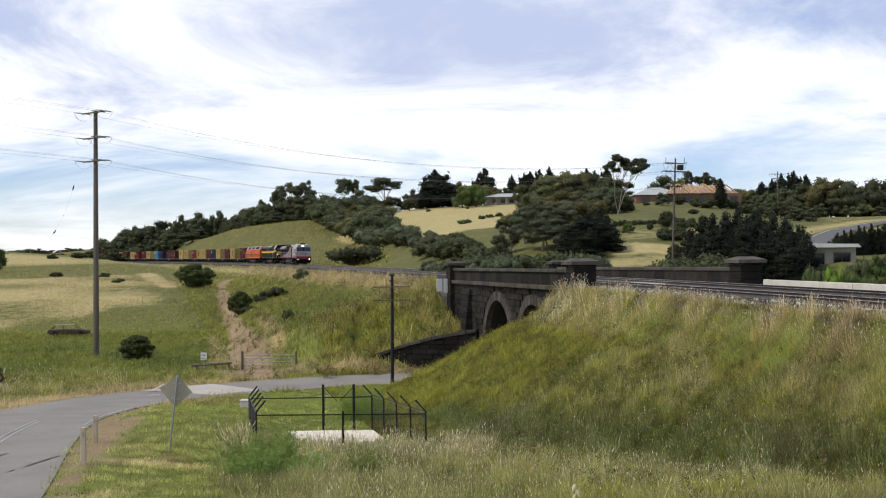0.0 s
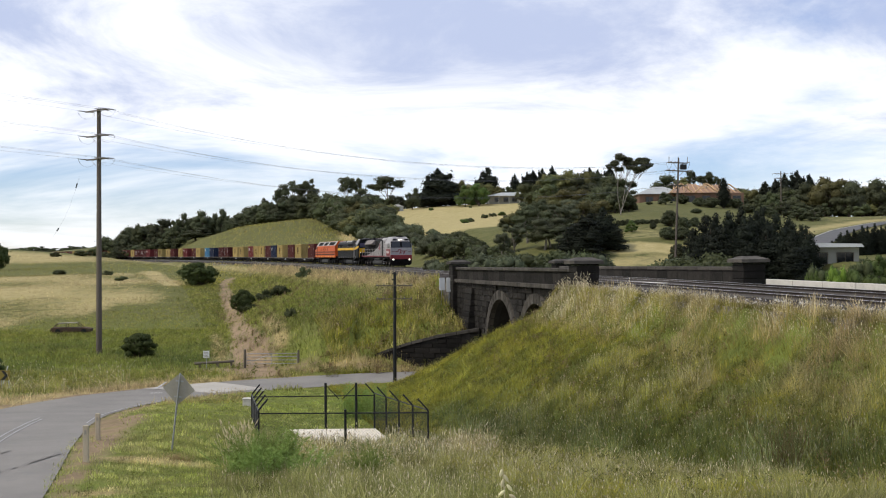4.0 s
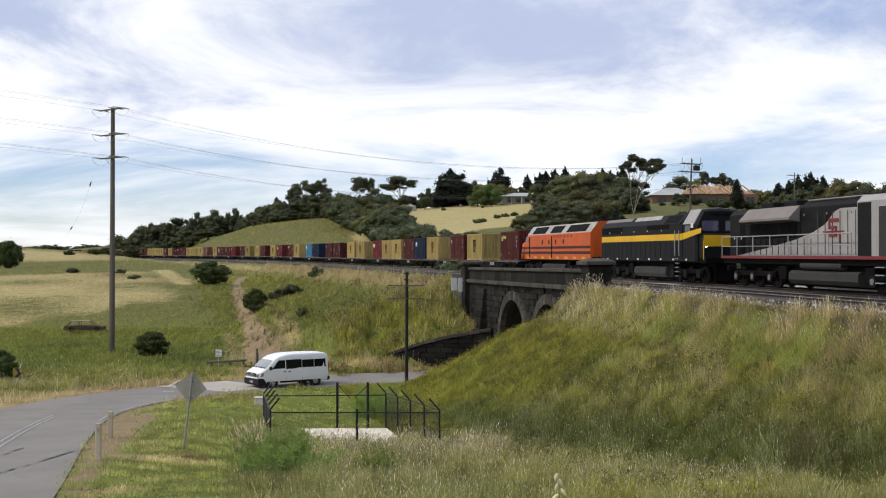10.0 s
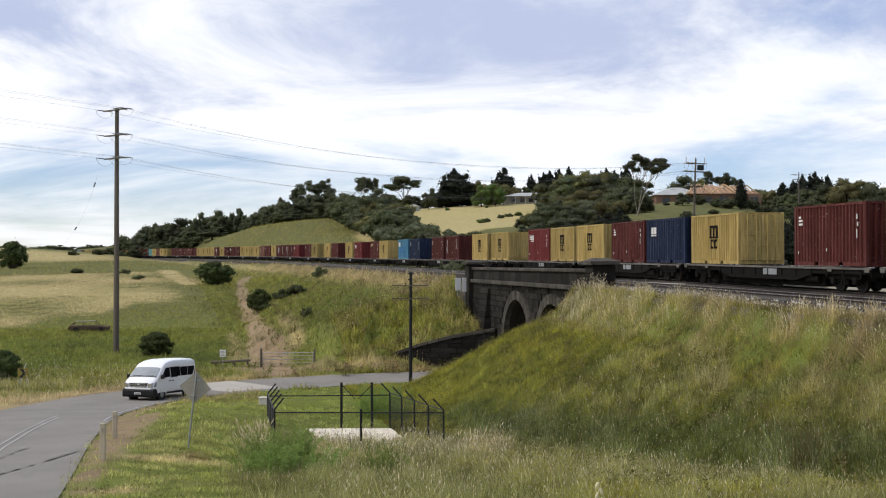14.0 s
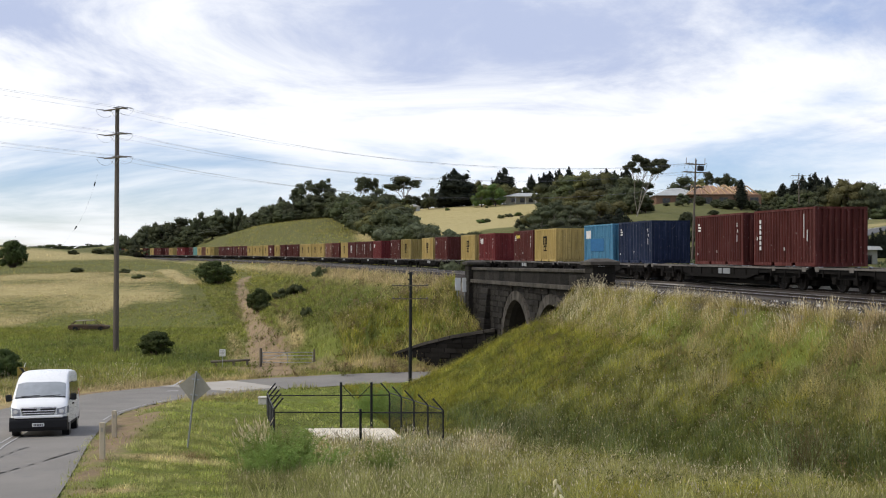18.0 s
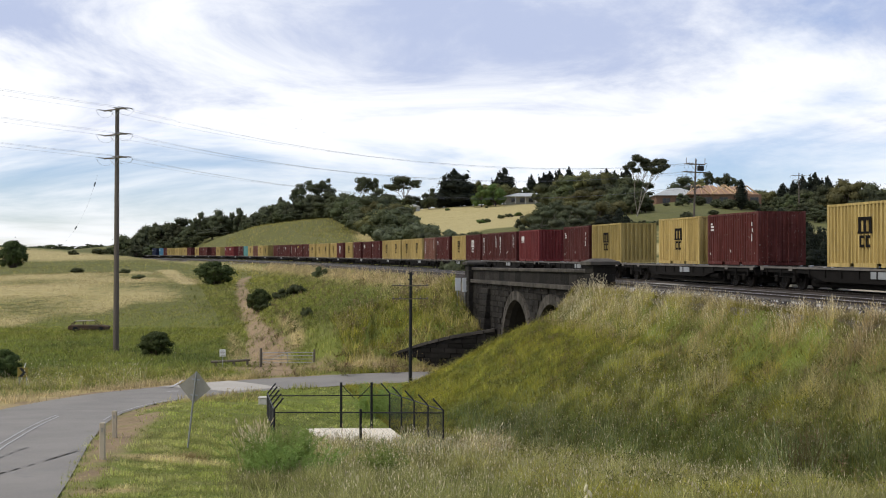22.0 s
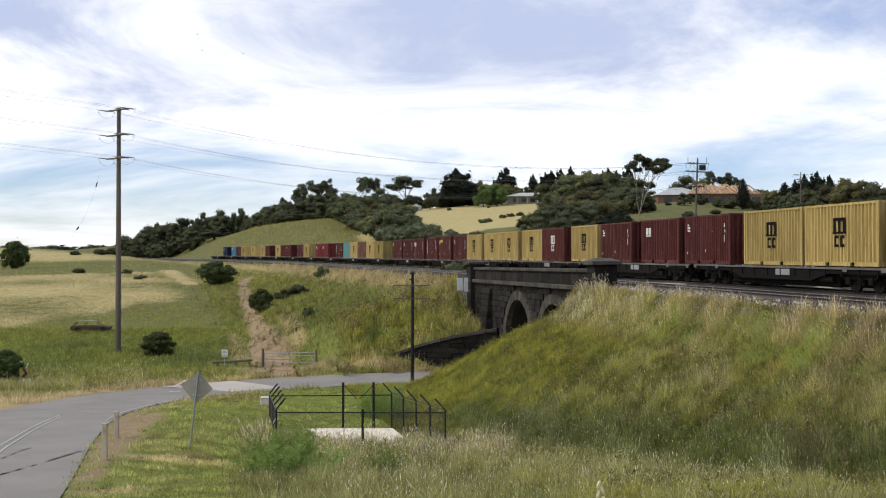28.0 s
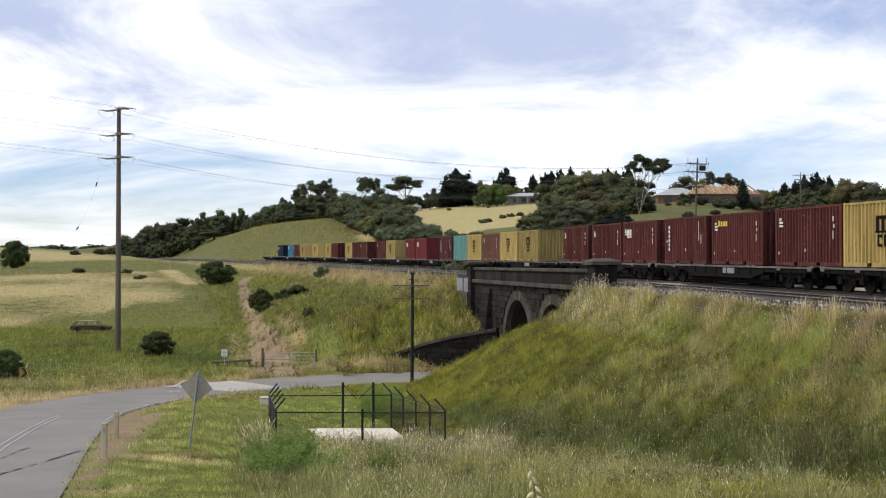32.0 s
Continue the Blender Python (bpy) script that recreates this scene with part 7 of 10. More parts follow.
def loco_orange():
    ob = tagged(new("third_locomotive"), "orange streamlined diesel locomotive with black stripes and white roof", "locomotive", "locomotives")
    L_ = 19.3
    f = -L_ / 2
    e = -f
    running_gear(ob, L_, 6.2, (-3.0, 3.0))
    # flat leading end, cab and rounded nose at the trailing end
    bm = bmesh.new()
    cowl(bm, [(f + 0.35, 1.42, 1.42, 3.12, 0.86, 3.86), (e - 3.6, 1.42, 1.42, 3.12, 0.86, 3.86)])
    part("body", bm, L_ORANGE, ob, "orange body side")
    bm = bmesh.new()
    cowl(bm, [(e - 3.6, 1.42, 1.42, 3.1, 0.84, 3.86), (e - 2.5, 1.42, 1.42, 3.0, 0.84, 3.8), (e - 1.95, 1.42, 1.40, 2.7, 1.1, 2.95)])
    cab = part("cab", bm, L_ORANGE, ob)
    bm = bmesh.new()
    cowl(bm, [(e - 1.95, 1.42, 1.38, 2.5, 1.0, 2.9), (e - 1.0, 1.40, 1.34, 2.5, 0.9, 2.84), (e - 0.3, 1.34, 1.2, 2.35, 0.7, 2.66), (e + 0.12, 1.1, 0.95, 2.1, 0.5, 2.36), (e + 0.3, 0.7, 0.6, 1.9, 0.35, 2.1)])
    part("nose", bm, L_ORANGE, ob, "rounded orange nose", smooth=True)
    for sx in (-1, 1):
        # slanted roof edge: white plates between black grilles
        def slant(name, y0, y1, t0, t1, mat, lift, lab=""):
            bm = bmesh.new()
            n = Vector((sx * 0.797, 0, 0.604)) * lift
            def p(t, y):
                return Vector((sx * (1.42 - 0.56 * t), y, 3.12 + 0.74 * t)) + n
            plate(bm, [p(t0, y0), p(t0, y1), p(t1, y1), p(t1, y0)])
            part(name, bm, mat, ob, lab)
        slant("roof_edge", f + 0.36, e - 2.6, 0.05, 1.0, L_ROOF, 0.004, "white slanted roof edge")
        for y0, y1 in ((f + 1.6, f + 6.2), (f + 7.4, f + 10.4), (f + 11.6, f + 15.4)):
            slant("roof_grille", y0, y1, 0.14, 0.86, L_BLACK, 0.012, "black roof grille")
        for z0, z1 in ((1.62, 1.82), (2.02, 2.2)):
            side_panel("black_stripe", [(f + 0.4, z0), (e - 0.95, z0), (e - 0.95, z1), (f + 0.4, z1)], sx * 1.422, L_BAND, ob, "black stripe along the side")
        for k in range(8):
            y = f + 1.5 + k * 2.05
            side_panel("sill_marker", [(y, 1.26), (y + 0.75, 1.26), (y + 0.75, 1.42), (y, 1.42)], sx * 1.424, L_YELLOW, ob, "yellow sill marker")
        for y in (f + 6.6, f + 8.6, f + 10.4, f + 12.2):
            bm = bmesh.new()
            disc(bm, (sx * 1.415, y, 2.55), 0.2, (sx, 0, 0), 0.02)
            part("porthole", bm, L_BAND, ob, "round dark porthole")
        for y in (f + 9.5, e - 3.5):
            side_panel("door_gap", [(y, 1.3), (y + 0.28, 1.3), (y + 0.28, 3.0), (y, 3.0)], sx * 1.425, L_BLACK, ob)
        side_panel("side_window", [(e - 3.0, 2.62), (e - 2.2, 2.62), (e - 2.3, 3.0), (e - 3.0, 3.0)], sx * 1.42, GLASS, cab)
        for k in range(6):
            side_panel("name_lettering", [(f + 4.4 + k * 0.85, 2.85), (f + 4.95 + k * 0.85, 2.85), (f + 4.95 + k * 0.85, 3.04), (f + 4.4 + k * 0.85, 3.04)], sx * 1.4215, L_STAIN, ob)
        rod("handrail", [(sx * 1.2, f + 0.3, 1.4), (sx * 1.2, f + 0.18, 2.6), (sx * 1.2, f + 0.34, 2.6)], 0.022, L_ORANGE, ob)
    bm = bmesh.new()
    plate(bm, [(-0.9, e - 1.9, 2.98), (0.9, e - 1.9, 2.98), (0.82, e - 2.45, 3.7), (-0.82, e - 2.45, 3.7)])
    part("windscreen", bm, GLASS, cab)
    TRAIN.append((ob, 190.1 + L_ / 2, 0.0))


loco_lead()
loco_slate()
loco_orange()


# ---- van ----
VAN_WHITE = surf("van_white", (0.90, 0.90, 0.885), (0.86, 0.86, 0.845), 1.0, 20, 0.3, 0.0, spec=0.5)
VAN_GLASS = surf("tinted_glass", (0.010, 0.011, 0.012), None, 3, 30, 0.12, 0.0, spec=0.22)
VAN_BLACK = surf("van_black_plastic", (0.018, 0.018, 0.019), None, 2, 30, 0.55, 0.05)
CHROME = surf("chrome", (0.75, 0.75, 0.76), (0.66, 0.66, 0.67), 4, 20, 0.15, 0.0, metal=1.0)
LAMP_CLEAR = surf("lamp_lens", (0.34, 0.35, 0.37), (0.22, 0.23, 0.25), 4, 20, 0.12, 0.0)
TAIL_RED = surf("tail_lens", (0.45, 0.015, 0.015), None, 4, 20, 0.2, 0.0)


def build_van():
    ob = tagged(new("van"), "white high-roof passenger van with dark windows", "van")
    ys = [-2.70, -2.62, -2.42, -2.15, -1.85, -1.5, -1.15, -0.6, 0.0, 1.2, 2.3, 2.58, 2.69]
    top = [0.96, 1.08, 1.19, 1.32, 1.61, 1.92, 2.12, 2.24, 2.28, 2.28, 2.26, 2.18, 1.95]
    top = [t if t < 1.3 else 1.3 + (t - 1.3) * 0.93 for t in top]
    wid = [0.80, 0.88, 0.92, 0.935, 0.94, 0.94, 0.94, 0.94, 0.94, 0.94, 0.94, 0.92, 0.86]

    def half(y, z):
        """Half width of the shell at y and height z."""
        w, t = float(np.interp(y, ys, wid)), float(np.interp(y, ys, top))
        k = (z - 1.05) / 1.2
        return w - max(k, 0) * 0.13 - (0.05 if z < 0.4 else 0)
    bm = bmesh.new()
    rings = []
    for y, t, w in zip(ys, top, wid):
        hs = [0.30, 0.45, 0.75, min(1.05, t - 0.12)]
        hs += [hs[-1] + (t - 0.14 - hs[-1]) * f for f in (0.4, 0.8, 1.0)]
        ring = [(half(y, z), z) for z in hs]
        wl = ring[-1][0]
        ring += [(wl * 0.93, t - 0.05), (wl * 0.75, t - 0.01), (0.0, t + 0.01)]
        rings.append([bm.verts.new((x, y, z)) for x, z in ring] + [bm.verts.new((-x, y, z)) for x, z in ring[-2::-1]])
    n = len(rings[0])
    for a, b in zip(rings[:-1], rings[1:]):
        for k in range(n - 1):
            bm.faces.new((a[k], a[k + 1], b[k + 1], b[k]))
    bm.faces.new(rings[0][::-1])
    bm.faces.new(rings[-1])
    for a, b in zip(rings[:-1], rings[1:]):
        bm.faces.new((a[0], b[0], b[-1], a[-1]))
    bmesh.ops.recalc_face_normals(bm, faces=bm.faces[:])
    body = part("body", bm, VAN_WHITE, ob, "glossy white body", smooth=True)
    mod = body.modifiers.new("bevel", "BEVEL")
    mod.width, mod.segments, mod.limit_method, mod.angle_limit = 0.03, 2, "ANGLE", radians(40)

    def side(name, outline, mat, parent=ob, lab="", lift=0.006, both=True):
        for sx in ((-1, 1) if both else (-1,)):
            bm = bmesh.new()
            a = [bm.verts.new((sx * (half(y, z) + lift), y, z)) for y, z in outline]
            b = [bm.verts.new((sx * (half(y, z) - 0.03), y, z)) for y, z in outline]
            bm.faces.new(a)
            for k in range(len(a)):
                bm.faces.new((a[k], a[(k + 1) % len(a)], b[(k + 1) % len(a)], b[k]))
            bmesh.ops.recalc_face_normals(bm, faces=bm.faces[:])
            part(name, bm, mat, parent, lab)
    side("window_band", [(-0.66, 1.2), (2.46, 1.2), (2.41, 1.8), (-0.66, 1.8)], VAN_BLACK, lab="black band between the side windows", lift=0.003)
    side("front_door_window", [(-1.72, 1.22), (-0.72, 1.25), (-0.72, 1.78), (-1.2, 1.78)], VAN_GLASS, lab="dark front door window")
    side("side_window", [(-0.5, 1.25), (0.55, 1.25), (0.55, 1.76), (-0.62, 1.76)], VAN_GLASS, lab="dark side window")
    side("side_window", [(0.585, 1.25), (1.5, 1.25), (1.5, 1.76), (0.585, 1.76)], VAN_GLASS, lab="dark side window")
    side("side_window", [(1.535, 1.25), (2.42, 1.25), (2.38, 1.76), (1.535, 1.76)], VAN_GLASS, lab="dark side window")
    for y in (-1.85, -0.62, 0.58):
        side("door_seam", [(y, 0.48), (y + 0.018, 0.48), (y + 0.018, 1.2), (y, 1.2)], VAN_BLACK, lift=0.003)
    for y in (-0.85, -0.5):
        side("door_handle", [(y, 1.0), (y + 0.16, 1.0), (y + 0.16, 1.05), (y, 1.05)], VAN_BLACK, lift=0.03)
    side("sill", [(-1.1, 0.30), (1.3, 0.30), (1.3, 0.42), (-1.1, 0.42)], VAN_BLACK, lift=0.01)
    # windscreen follows the rake between bonnet and roof
    bm = bmesh.new()
    cols = []
    for t in np.linspace(0, 1, 6):
        y = -2.16 + t * 0.56
        zt = float(np.interp(y, ys, top))
        wl = half(y, zt - 0.14)
        cols.append([bm.verts.new((wl * 0.90 * k, y - 0.012, zt + 0.022 - 0.055 * max(abs(k) - 0.72, 0) / 0.28)) for k in np.linspace(-1, 1, 13)])
    for a, b in zip(cols[:-1], cols[1:]):
        for k in range(12):
            bm.faces.new((a[k], a[k + 1], b[k + 1], b[k]))
    # the pane's pale base colour carries the reflected sky
    part("windscreen", bm, surf("van_windscreen", (0.36, 0.38, 0.39), (0.24, 0.255, 0.26), 1.2, 6, 0.06, 0.0, spec=0.8), ob, "pale raked windscreen with a sky reflection put into its colour", smooth=True)
    bm = bmesh.new()
    prism(bm, [(-2.70, 0.2), (-2.755, 0.32), (-2.76, 0.55), (-2.70, 0.66), (-2.45, 0.66), (-2.3, 0.6), (-2.15, 0.36), (-2.1, 0.2)], -0.93, 0.93, "x")
    part("bumper", bm, VAN_BLACK, ob, "black plastic front bumper")
    bm = bmesh.new()
    prism(bm, [(2.55, 0.32), (2.75, 0.32), (2.76, 0.56), (2.55, 0.6)], -0.92, 0.92, "x")
    part("rear_bumper", bm, VAN_BLACK, ob)
    bm = bmesh.new()
    prism(bm, [(-0.58, 0.99), (0.58, 0.99), (0.5, 0.74), (-0.5, 0.74)], -2.728, -2.62, "y")
    part("grille", bm, VAN_BLACK, ob, "black front grille")
    for z, w in ((0.79, 0.5), (0.87, 0.53), (0.965, 0.57)):
        bm = bmesh.new()
        box(bm, -w, w, -2.75, -2.70, z - 0.016, z + 0.016, 0.008)
        part("grille_bar", bm, CHROME, ob, "chrome grille bar")
    bm = bmesh.new()
    box(bm, -0.78, 0.78, -2.762, -2.70, 0.63, 0.72, 0.02)
    part("bumper_trim", bm, VAN_WHITE, ob, "white trim above the bumper")
    bm = bmesh.new()
    box(bm, -0.82, 0.82, -2.2, -2.1, 1.29, 1.325, 0.01)
    part("cowl", bm, VAN_BLACK, ob)
    bm = bmesh.new()
    disc(bm, (0, -2.74, 0.93), 0.06, (0, 1, 0), 0.03)
    part("badge", bm, GALV, ob)
    bm = bmesh.new()
    box(bm, -0.19, 0.19, -2.775, -2.735, 0.35, 0.46, 0.005)
    pl = part("number_plate", bm, WHITE_PAINT, ob)
    bm = bmesh.new()
    for k in range(6):
        box(bm, -0.15 + k * 0.052, -0.115 + k * 0.052, -2.779, -2.774, 0.375, 0.435)
    part("plate_bars", bm, MARK_DARK, pl)
    for sx in (-1, 1):
        bm = bmesh.new()
        pts = [(sx * 0.60, -2.735, 0.73), (sx * 0.83, -2.715, 0.73), (sx * 0.96, -2.42, 0.78), (sx * 0.955, -2.36, 1.02), (sx * 0.845, -2.665, 0.99), (sx * 0.60, -2.725, 0.93)]
        a = [bm.verts.new(p) for p in pts]
        b = [bm.verts.new((x * 0.9, y + 0.15, z)) for x, y, z in pts]
        bm.faces.new((a[0], a[1], a[4], a[5]))
        bm.faces.new((a[1], a[2], a[3], a[4]))
        for k in range(6):
            bm.faces.new((a[k], a[(k + 1) % 6], b[(k + 1) % 6], b[k]))
        bmesh.ops.recalc_face_normals(bm, faces=bm.faces[:])
        hl = part("headlight", bm, LAMP_CLEAR, ob, "clear headlight")
        bm = bmesh.new()
        disc(bm, (sx * 0.735, -2.742, 0.85), 0.075, (0, 1, 0), 0.02)
        part("reflector", bm, CHROME, hl, "bright lamp reflector")
        bm = bmesh.new()
        box(bm, sx * 1.06 - 0.1, sx * 1.06 + 0.1, -1.96, -1.8, 1.18, 1.42, 0.04)
        tube(bm, (sx * 0.9, -1.82, 1.2), (sx * 1.02, -1.86, 1.26), 0.025)
        part("wing_mirror", bm, VAN_BLACK, ob, "black wing mirror")
        bm = bmesh.new()
        box(bm, sx * 0.86 - 0.05, sx * 0.86 + 0.05, 2.66, 2.72, 0.95, 1.45, 0.015)
        part("tail_light", bm, TAIL_RED, ob)
        for y in (-1.68, 1.62):
            bm = bmesh.new()
            tube(bm, (sx * 0.93, y, 0.33), (sx * 0.70, y, 0.33), 0.42, n=24)
            part("wheel_arch", bm, VAN_BLACK, ob)
            bm = bmesh.new()
            tube(bm, (sx * 0.72, y, 0.33), (sx * 0.92, y, 0.33), 0.33, n=28)
            bmesh.ops.bevel(bm, geom=[e for e in bm.edges if len(e.link_faces) == 2 and e.calc_face_angle(0) > 1.2], offset=0.035, segments=2, affect="EDGES")
            wh = part("wheel", bm, RUBBER, ob, "black tyre")
            bm = bmesh.new()
            disc(bm, (sx * 0.915, y, 0.33), 0.2, (sx, 0, 0), 0.02, 20)
            part("rim", bm, GALV, wh, "grey steel rim")
    for x in (-0.62, 0.05):
        rod("wiper", [(x, -2.19, 1.345), (x + 0.6, -2.17, 1.375)], 0.012, VAN_BLACK, ob)
    return ob


VAN = build_van()


def build_car():
    """A small pale car on the hill road, its front towards -y."""
    ob = tagged(new("car"), "small white car driving down the hill road", "car")
    ys = [-2.1, -1.95, -1.2, -0.85, -0.2, 0.9, 1.5, 1.95, 2.1]
    low = [0.62, 0.78, 0.90, 0.95, 0.97, 0.97, 0.98, 0.98, 0.8]
    top = [0.66, 0.82, 0.94, 1.02, 1.40, 1.43, 1.30, 1.02, 0.84]
    bm = bmesh.new()
    rings = []
    for y, lo, hi in zip(ys, low, top):
        w = 0.86 if abs(y) < 2 else 0.74
        t = w - 0.2 * (hi - lo) / 0.45
        rings.append([bm.verts.new(p) for p in ((-w, y, 0.24), (-w, y, lo - 0.06), (-w + 0.03, y, lo), (-t, y, hi), (t, y, hi), (w - 0.03, y, lo), (w, y, lo - 0.06), (w, y, 0.24))])
    for a, b in zip(rings[:-1], rings[1:]):
        for k in range(8):
            bm.faces.new((a[k], b[k], b[(k + 1) % 8], a[(k + 1) % 8]))
    bm.faces.new(rings[0])
    bm.faces.new(rings[-1][::-1])
    bmesh.ops.recalc_face_normals(bm, faces=bm.faces[:])
    part("body", bm, VAN_WHITE, ob, "white car body")
    for q, nm in (([(-0.66, -0.79, 1.04), (0.66, -0.79, 1.04), (0.58, -0.26, 1.37), (-0.58, -0.26, 1.37)], "windscreen"), ([(-0.66, 1.94, 1.05), (0.66, 1.94, 1.05), (0.6, 1.53, 1.29), (-0.6, 1.53, 1.29)], "rear_window")):
        bm = bmesh.new()
        n = Vector((0, -0.02 if nm == "windscreen" else 0.02, 0.02))
        plate(bm, [Vector(p) + n for p in q])
        part(nm, bm, GLASS, ob)
    for sx in (-1, 1):
        for y0, y1, z0, z1 in ((-0.5, 0.25, 1.02, 1.34), (0.32, 1.2, 1.02, 1.34)):
            bm = bmesh.new()
            plate(bm, [(sx * 0.855, y0, z0), (sx * 0.855, y1, z0), (sx * 0.70, y1 - 0.05, z1), (sx * 0.70, y0 + 0.2, z1)])
            part("side_window", bm, GLASS, ob)
        bm = bmesh.new()
        box(bm, sx * 0.6 - 0.15, sx * 0.6 + 0.15, -2.13, -1.98, 0.6, 0.74, 0.02)
        part("headlight", bm, LAMP_CLEAR, ob)
        for y in (-1.3, 1.3):
            bm = bmesh.new()
            tube(bm, (sx * 0.7, y, 0.31), (sx * 0.88, y, 0.31), 0.31, n=16)
            part("wheel", bm, RUBBER, ob)
    return ob


CAR = build_car()


# ---- poles and wires ----
INSUL = surf("insulator", (0.30, 0.28, 0.27), None, 5, 30, 0.3, 0.0)


def cord(name, pts, r, mat, parent):
    """A thin bent cable as one continuous mesh."""
    v, fc = [], []
    for p in pts:
        v += [tuple(Vector(p) + Vector((math.cos(q * 1.571), math.sin(q * 1.571) * 0.7, math.sin(q * 1.571) * 0.7)) * r) for q in range(4)]
    for k in range(len(pts) - 1):
        fc += [(k * 4 + i, k * 4 + (i + 1) % 4, k * 4 + 4 + (i + 1) % 4, k * 4 + 4 + i) for i in range(4)]
    ob = new(name, raw_mesh(name, v, fc, mat))
    ob.parent = parent
    return ob


def power_pole(x, y, height, arms, label, radius=0.19, lean=0.0):
    """arms: (height above ground, half length, turn)."""
    z = lie1(x, y)
    ob = tagged(new("power_pole"), label, "power pole", "power poles")
    ob.matrix_basis = Matrix.Translation((x, y, z)) @ Matrix.Rotation(radians(lean), 4, "Y")
    bm = bmesh.new()
    tube(bm, (0, 0, -0.3), (0, 0, height), radius, radius * 0.65, 12)
    part("pole", bm, POLE_WOOD, ob)
    ends = []
    for za, hl, turn in arms:
        c, s = math.cos(turn), math.sin(turn)
        bm = bmesh.new()
        box(bm, -hl, hl, -0.06, 0.06, za - 0.06, za + 0.06, 0.01, Matrix.Rotation(turn, 4, "Z") @ Matrix.Translation((0, radius * 0.9, 0)))
        arm = part("crossarm", bm, OLD_WOOD, ob)
        for q in (-0.95, -0.5, 0.95):
            px, py = c * hl * q - s * radius * 0.9, s * hl * q + c * radius * 0.9
            # strain insulators lie in line with the wire on both sides of the arm
            for w in (-1, 1):
                bm = bmesh.new()
                tube(bm, (px - s * w * 0.12, py + c * w * 0.12, za + 0.04), (px - s * w * 0.75, py + c * w * 0.75, za + 0.04), 0.055, 0.04, 8)
                part("insulator", bm, INSUL, arm)
            ends.append(ob.matrix_basis @ Vector((px, py, za + 0.05)))
        for q in (-0.95, 0.95):
            px, py = c * hl * q - s * radius * 0.9, s * hl * q + c * radius * 0.9
            pts = [(px + (-s) * 0.9 * math.cos(k * math.pi / 8), py + c * 0.9 * math.cos(k * math.pi / 8), za + 0.1 - 0.75 * math.sin(k * math.pi / 8)) for k in range(9)]
            cord("jumper_loop", pts, 0.013, BLACK_STEEL, arm)
        for q in (-0.5, 0.5):
            bm = bmesh.new()
            tube(bm, (c * hl * q - s * radius, s * hl * q + c * radius, za - 0.05), (-s * radius * 0.8, c * radius * 0.8, za - 0.7), 0.02)
            part("arm_brace", bm, GALV, ob)
    return ob, ends


WIRE = surf("wire", (0.16, 0.16, 0.17), None, 5, 20, 0.5, 0.0, metal=0.5)


def wire(a, b, sag, r=0.011):
    n, m = 24, 4
    a, b = Vector(a), Vector(b)
    side = (b - a).cross(Vector((0, 0, 1))).normalized()
    v, fc = [], []
    for k in range(n + 1):
        u = k / n
        p = a.lerp(b, u) - Vector((0, 0, sag * 4 * u * (1 - u)))
        v += [tuple(p + side * r), tuple(p + Vector((0, 0, r))), tuple(p - side * r), tuple(p - Vector((0, 0, r)))]
    for k in range(n):
        fc += [(k * m + i, k * m + (i + 1) % m, (k + 1) * m + (i + 1) % m, (k + 1) * m + i) for i in range(m)]
    tagged(new("overhead_wire", raw_mesh("overhead_wire", v, fc, WIRE)), "thin dark overhead power line", "wire", "power lines")


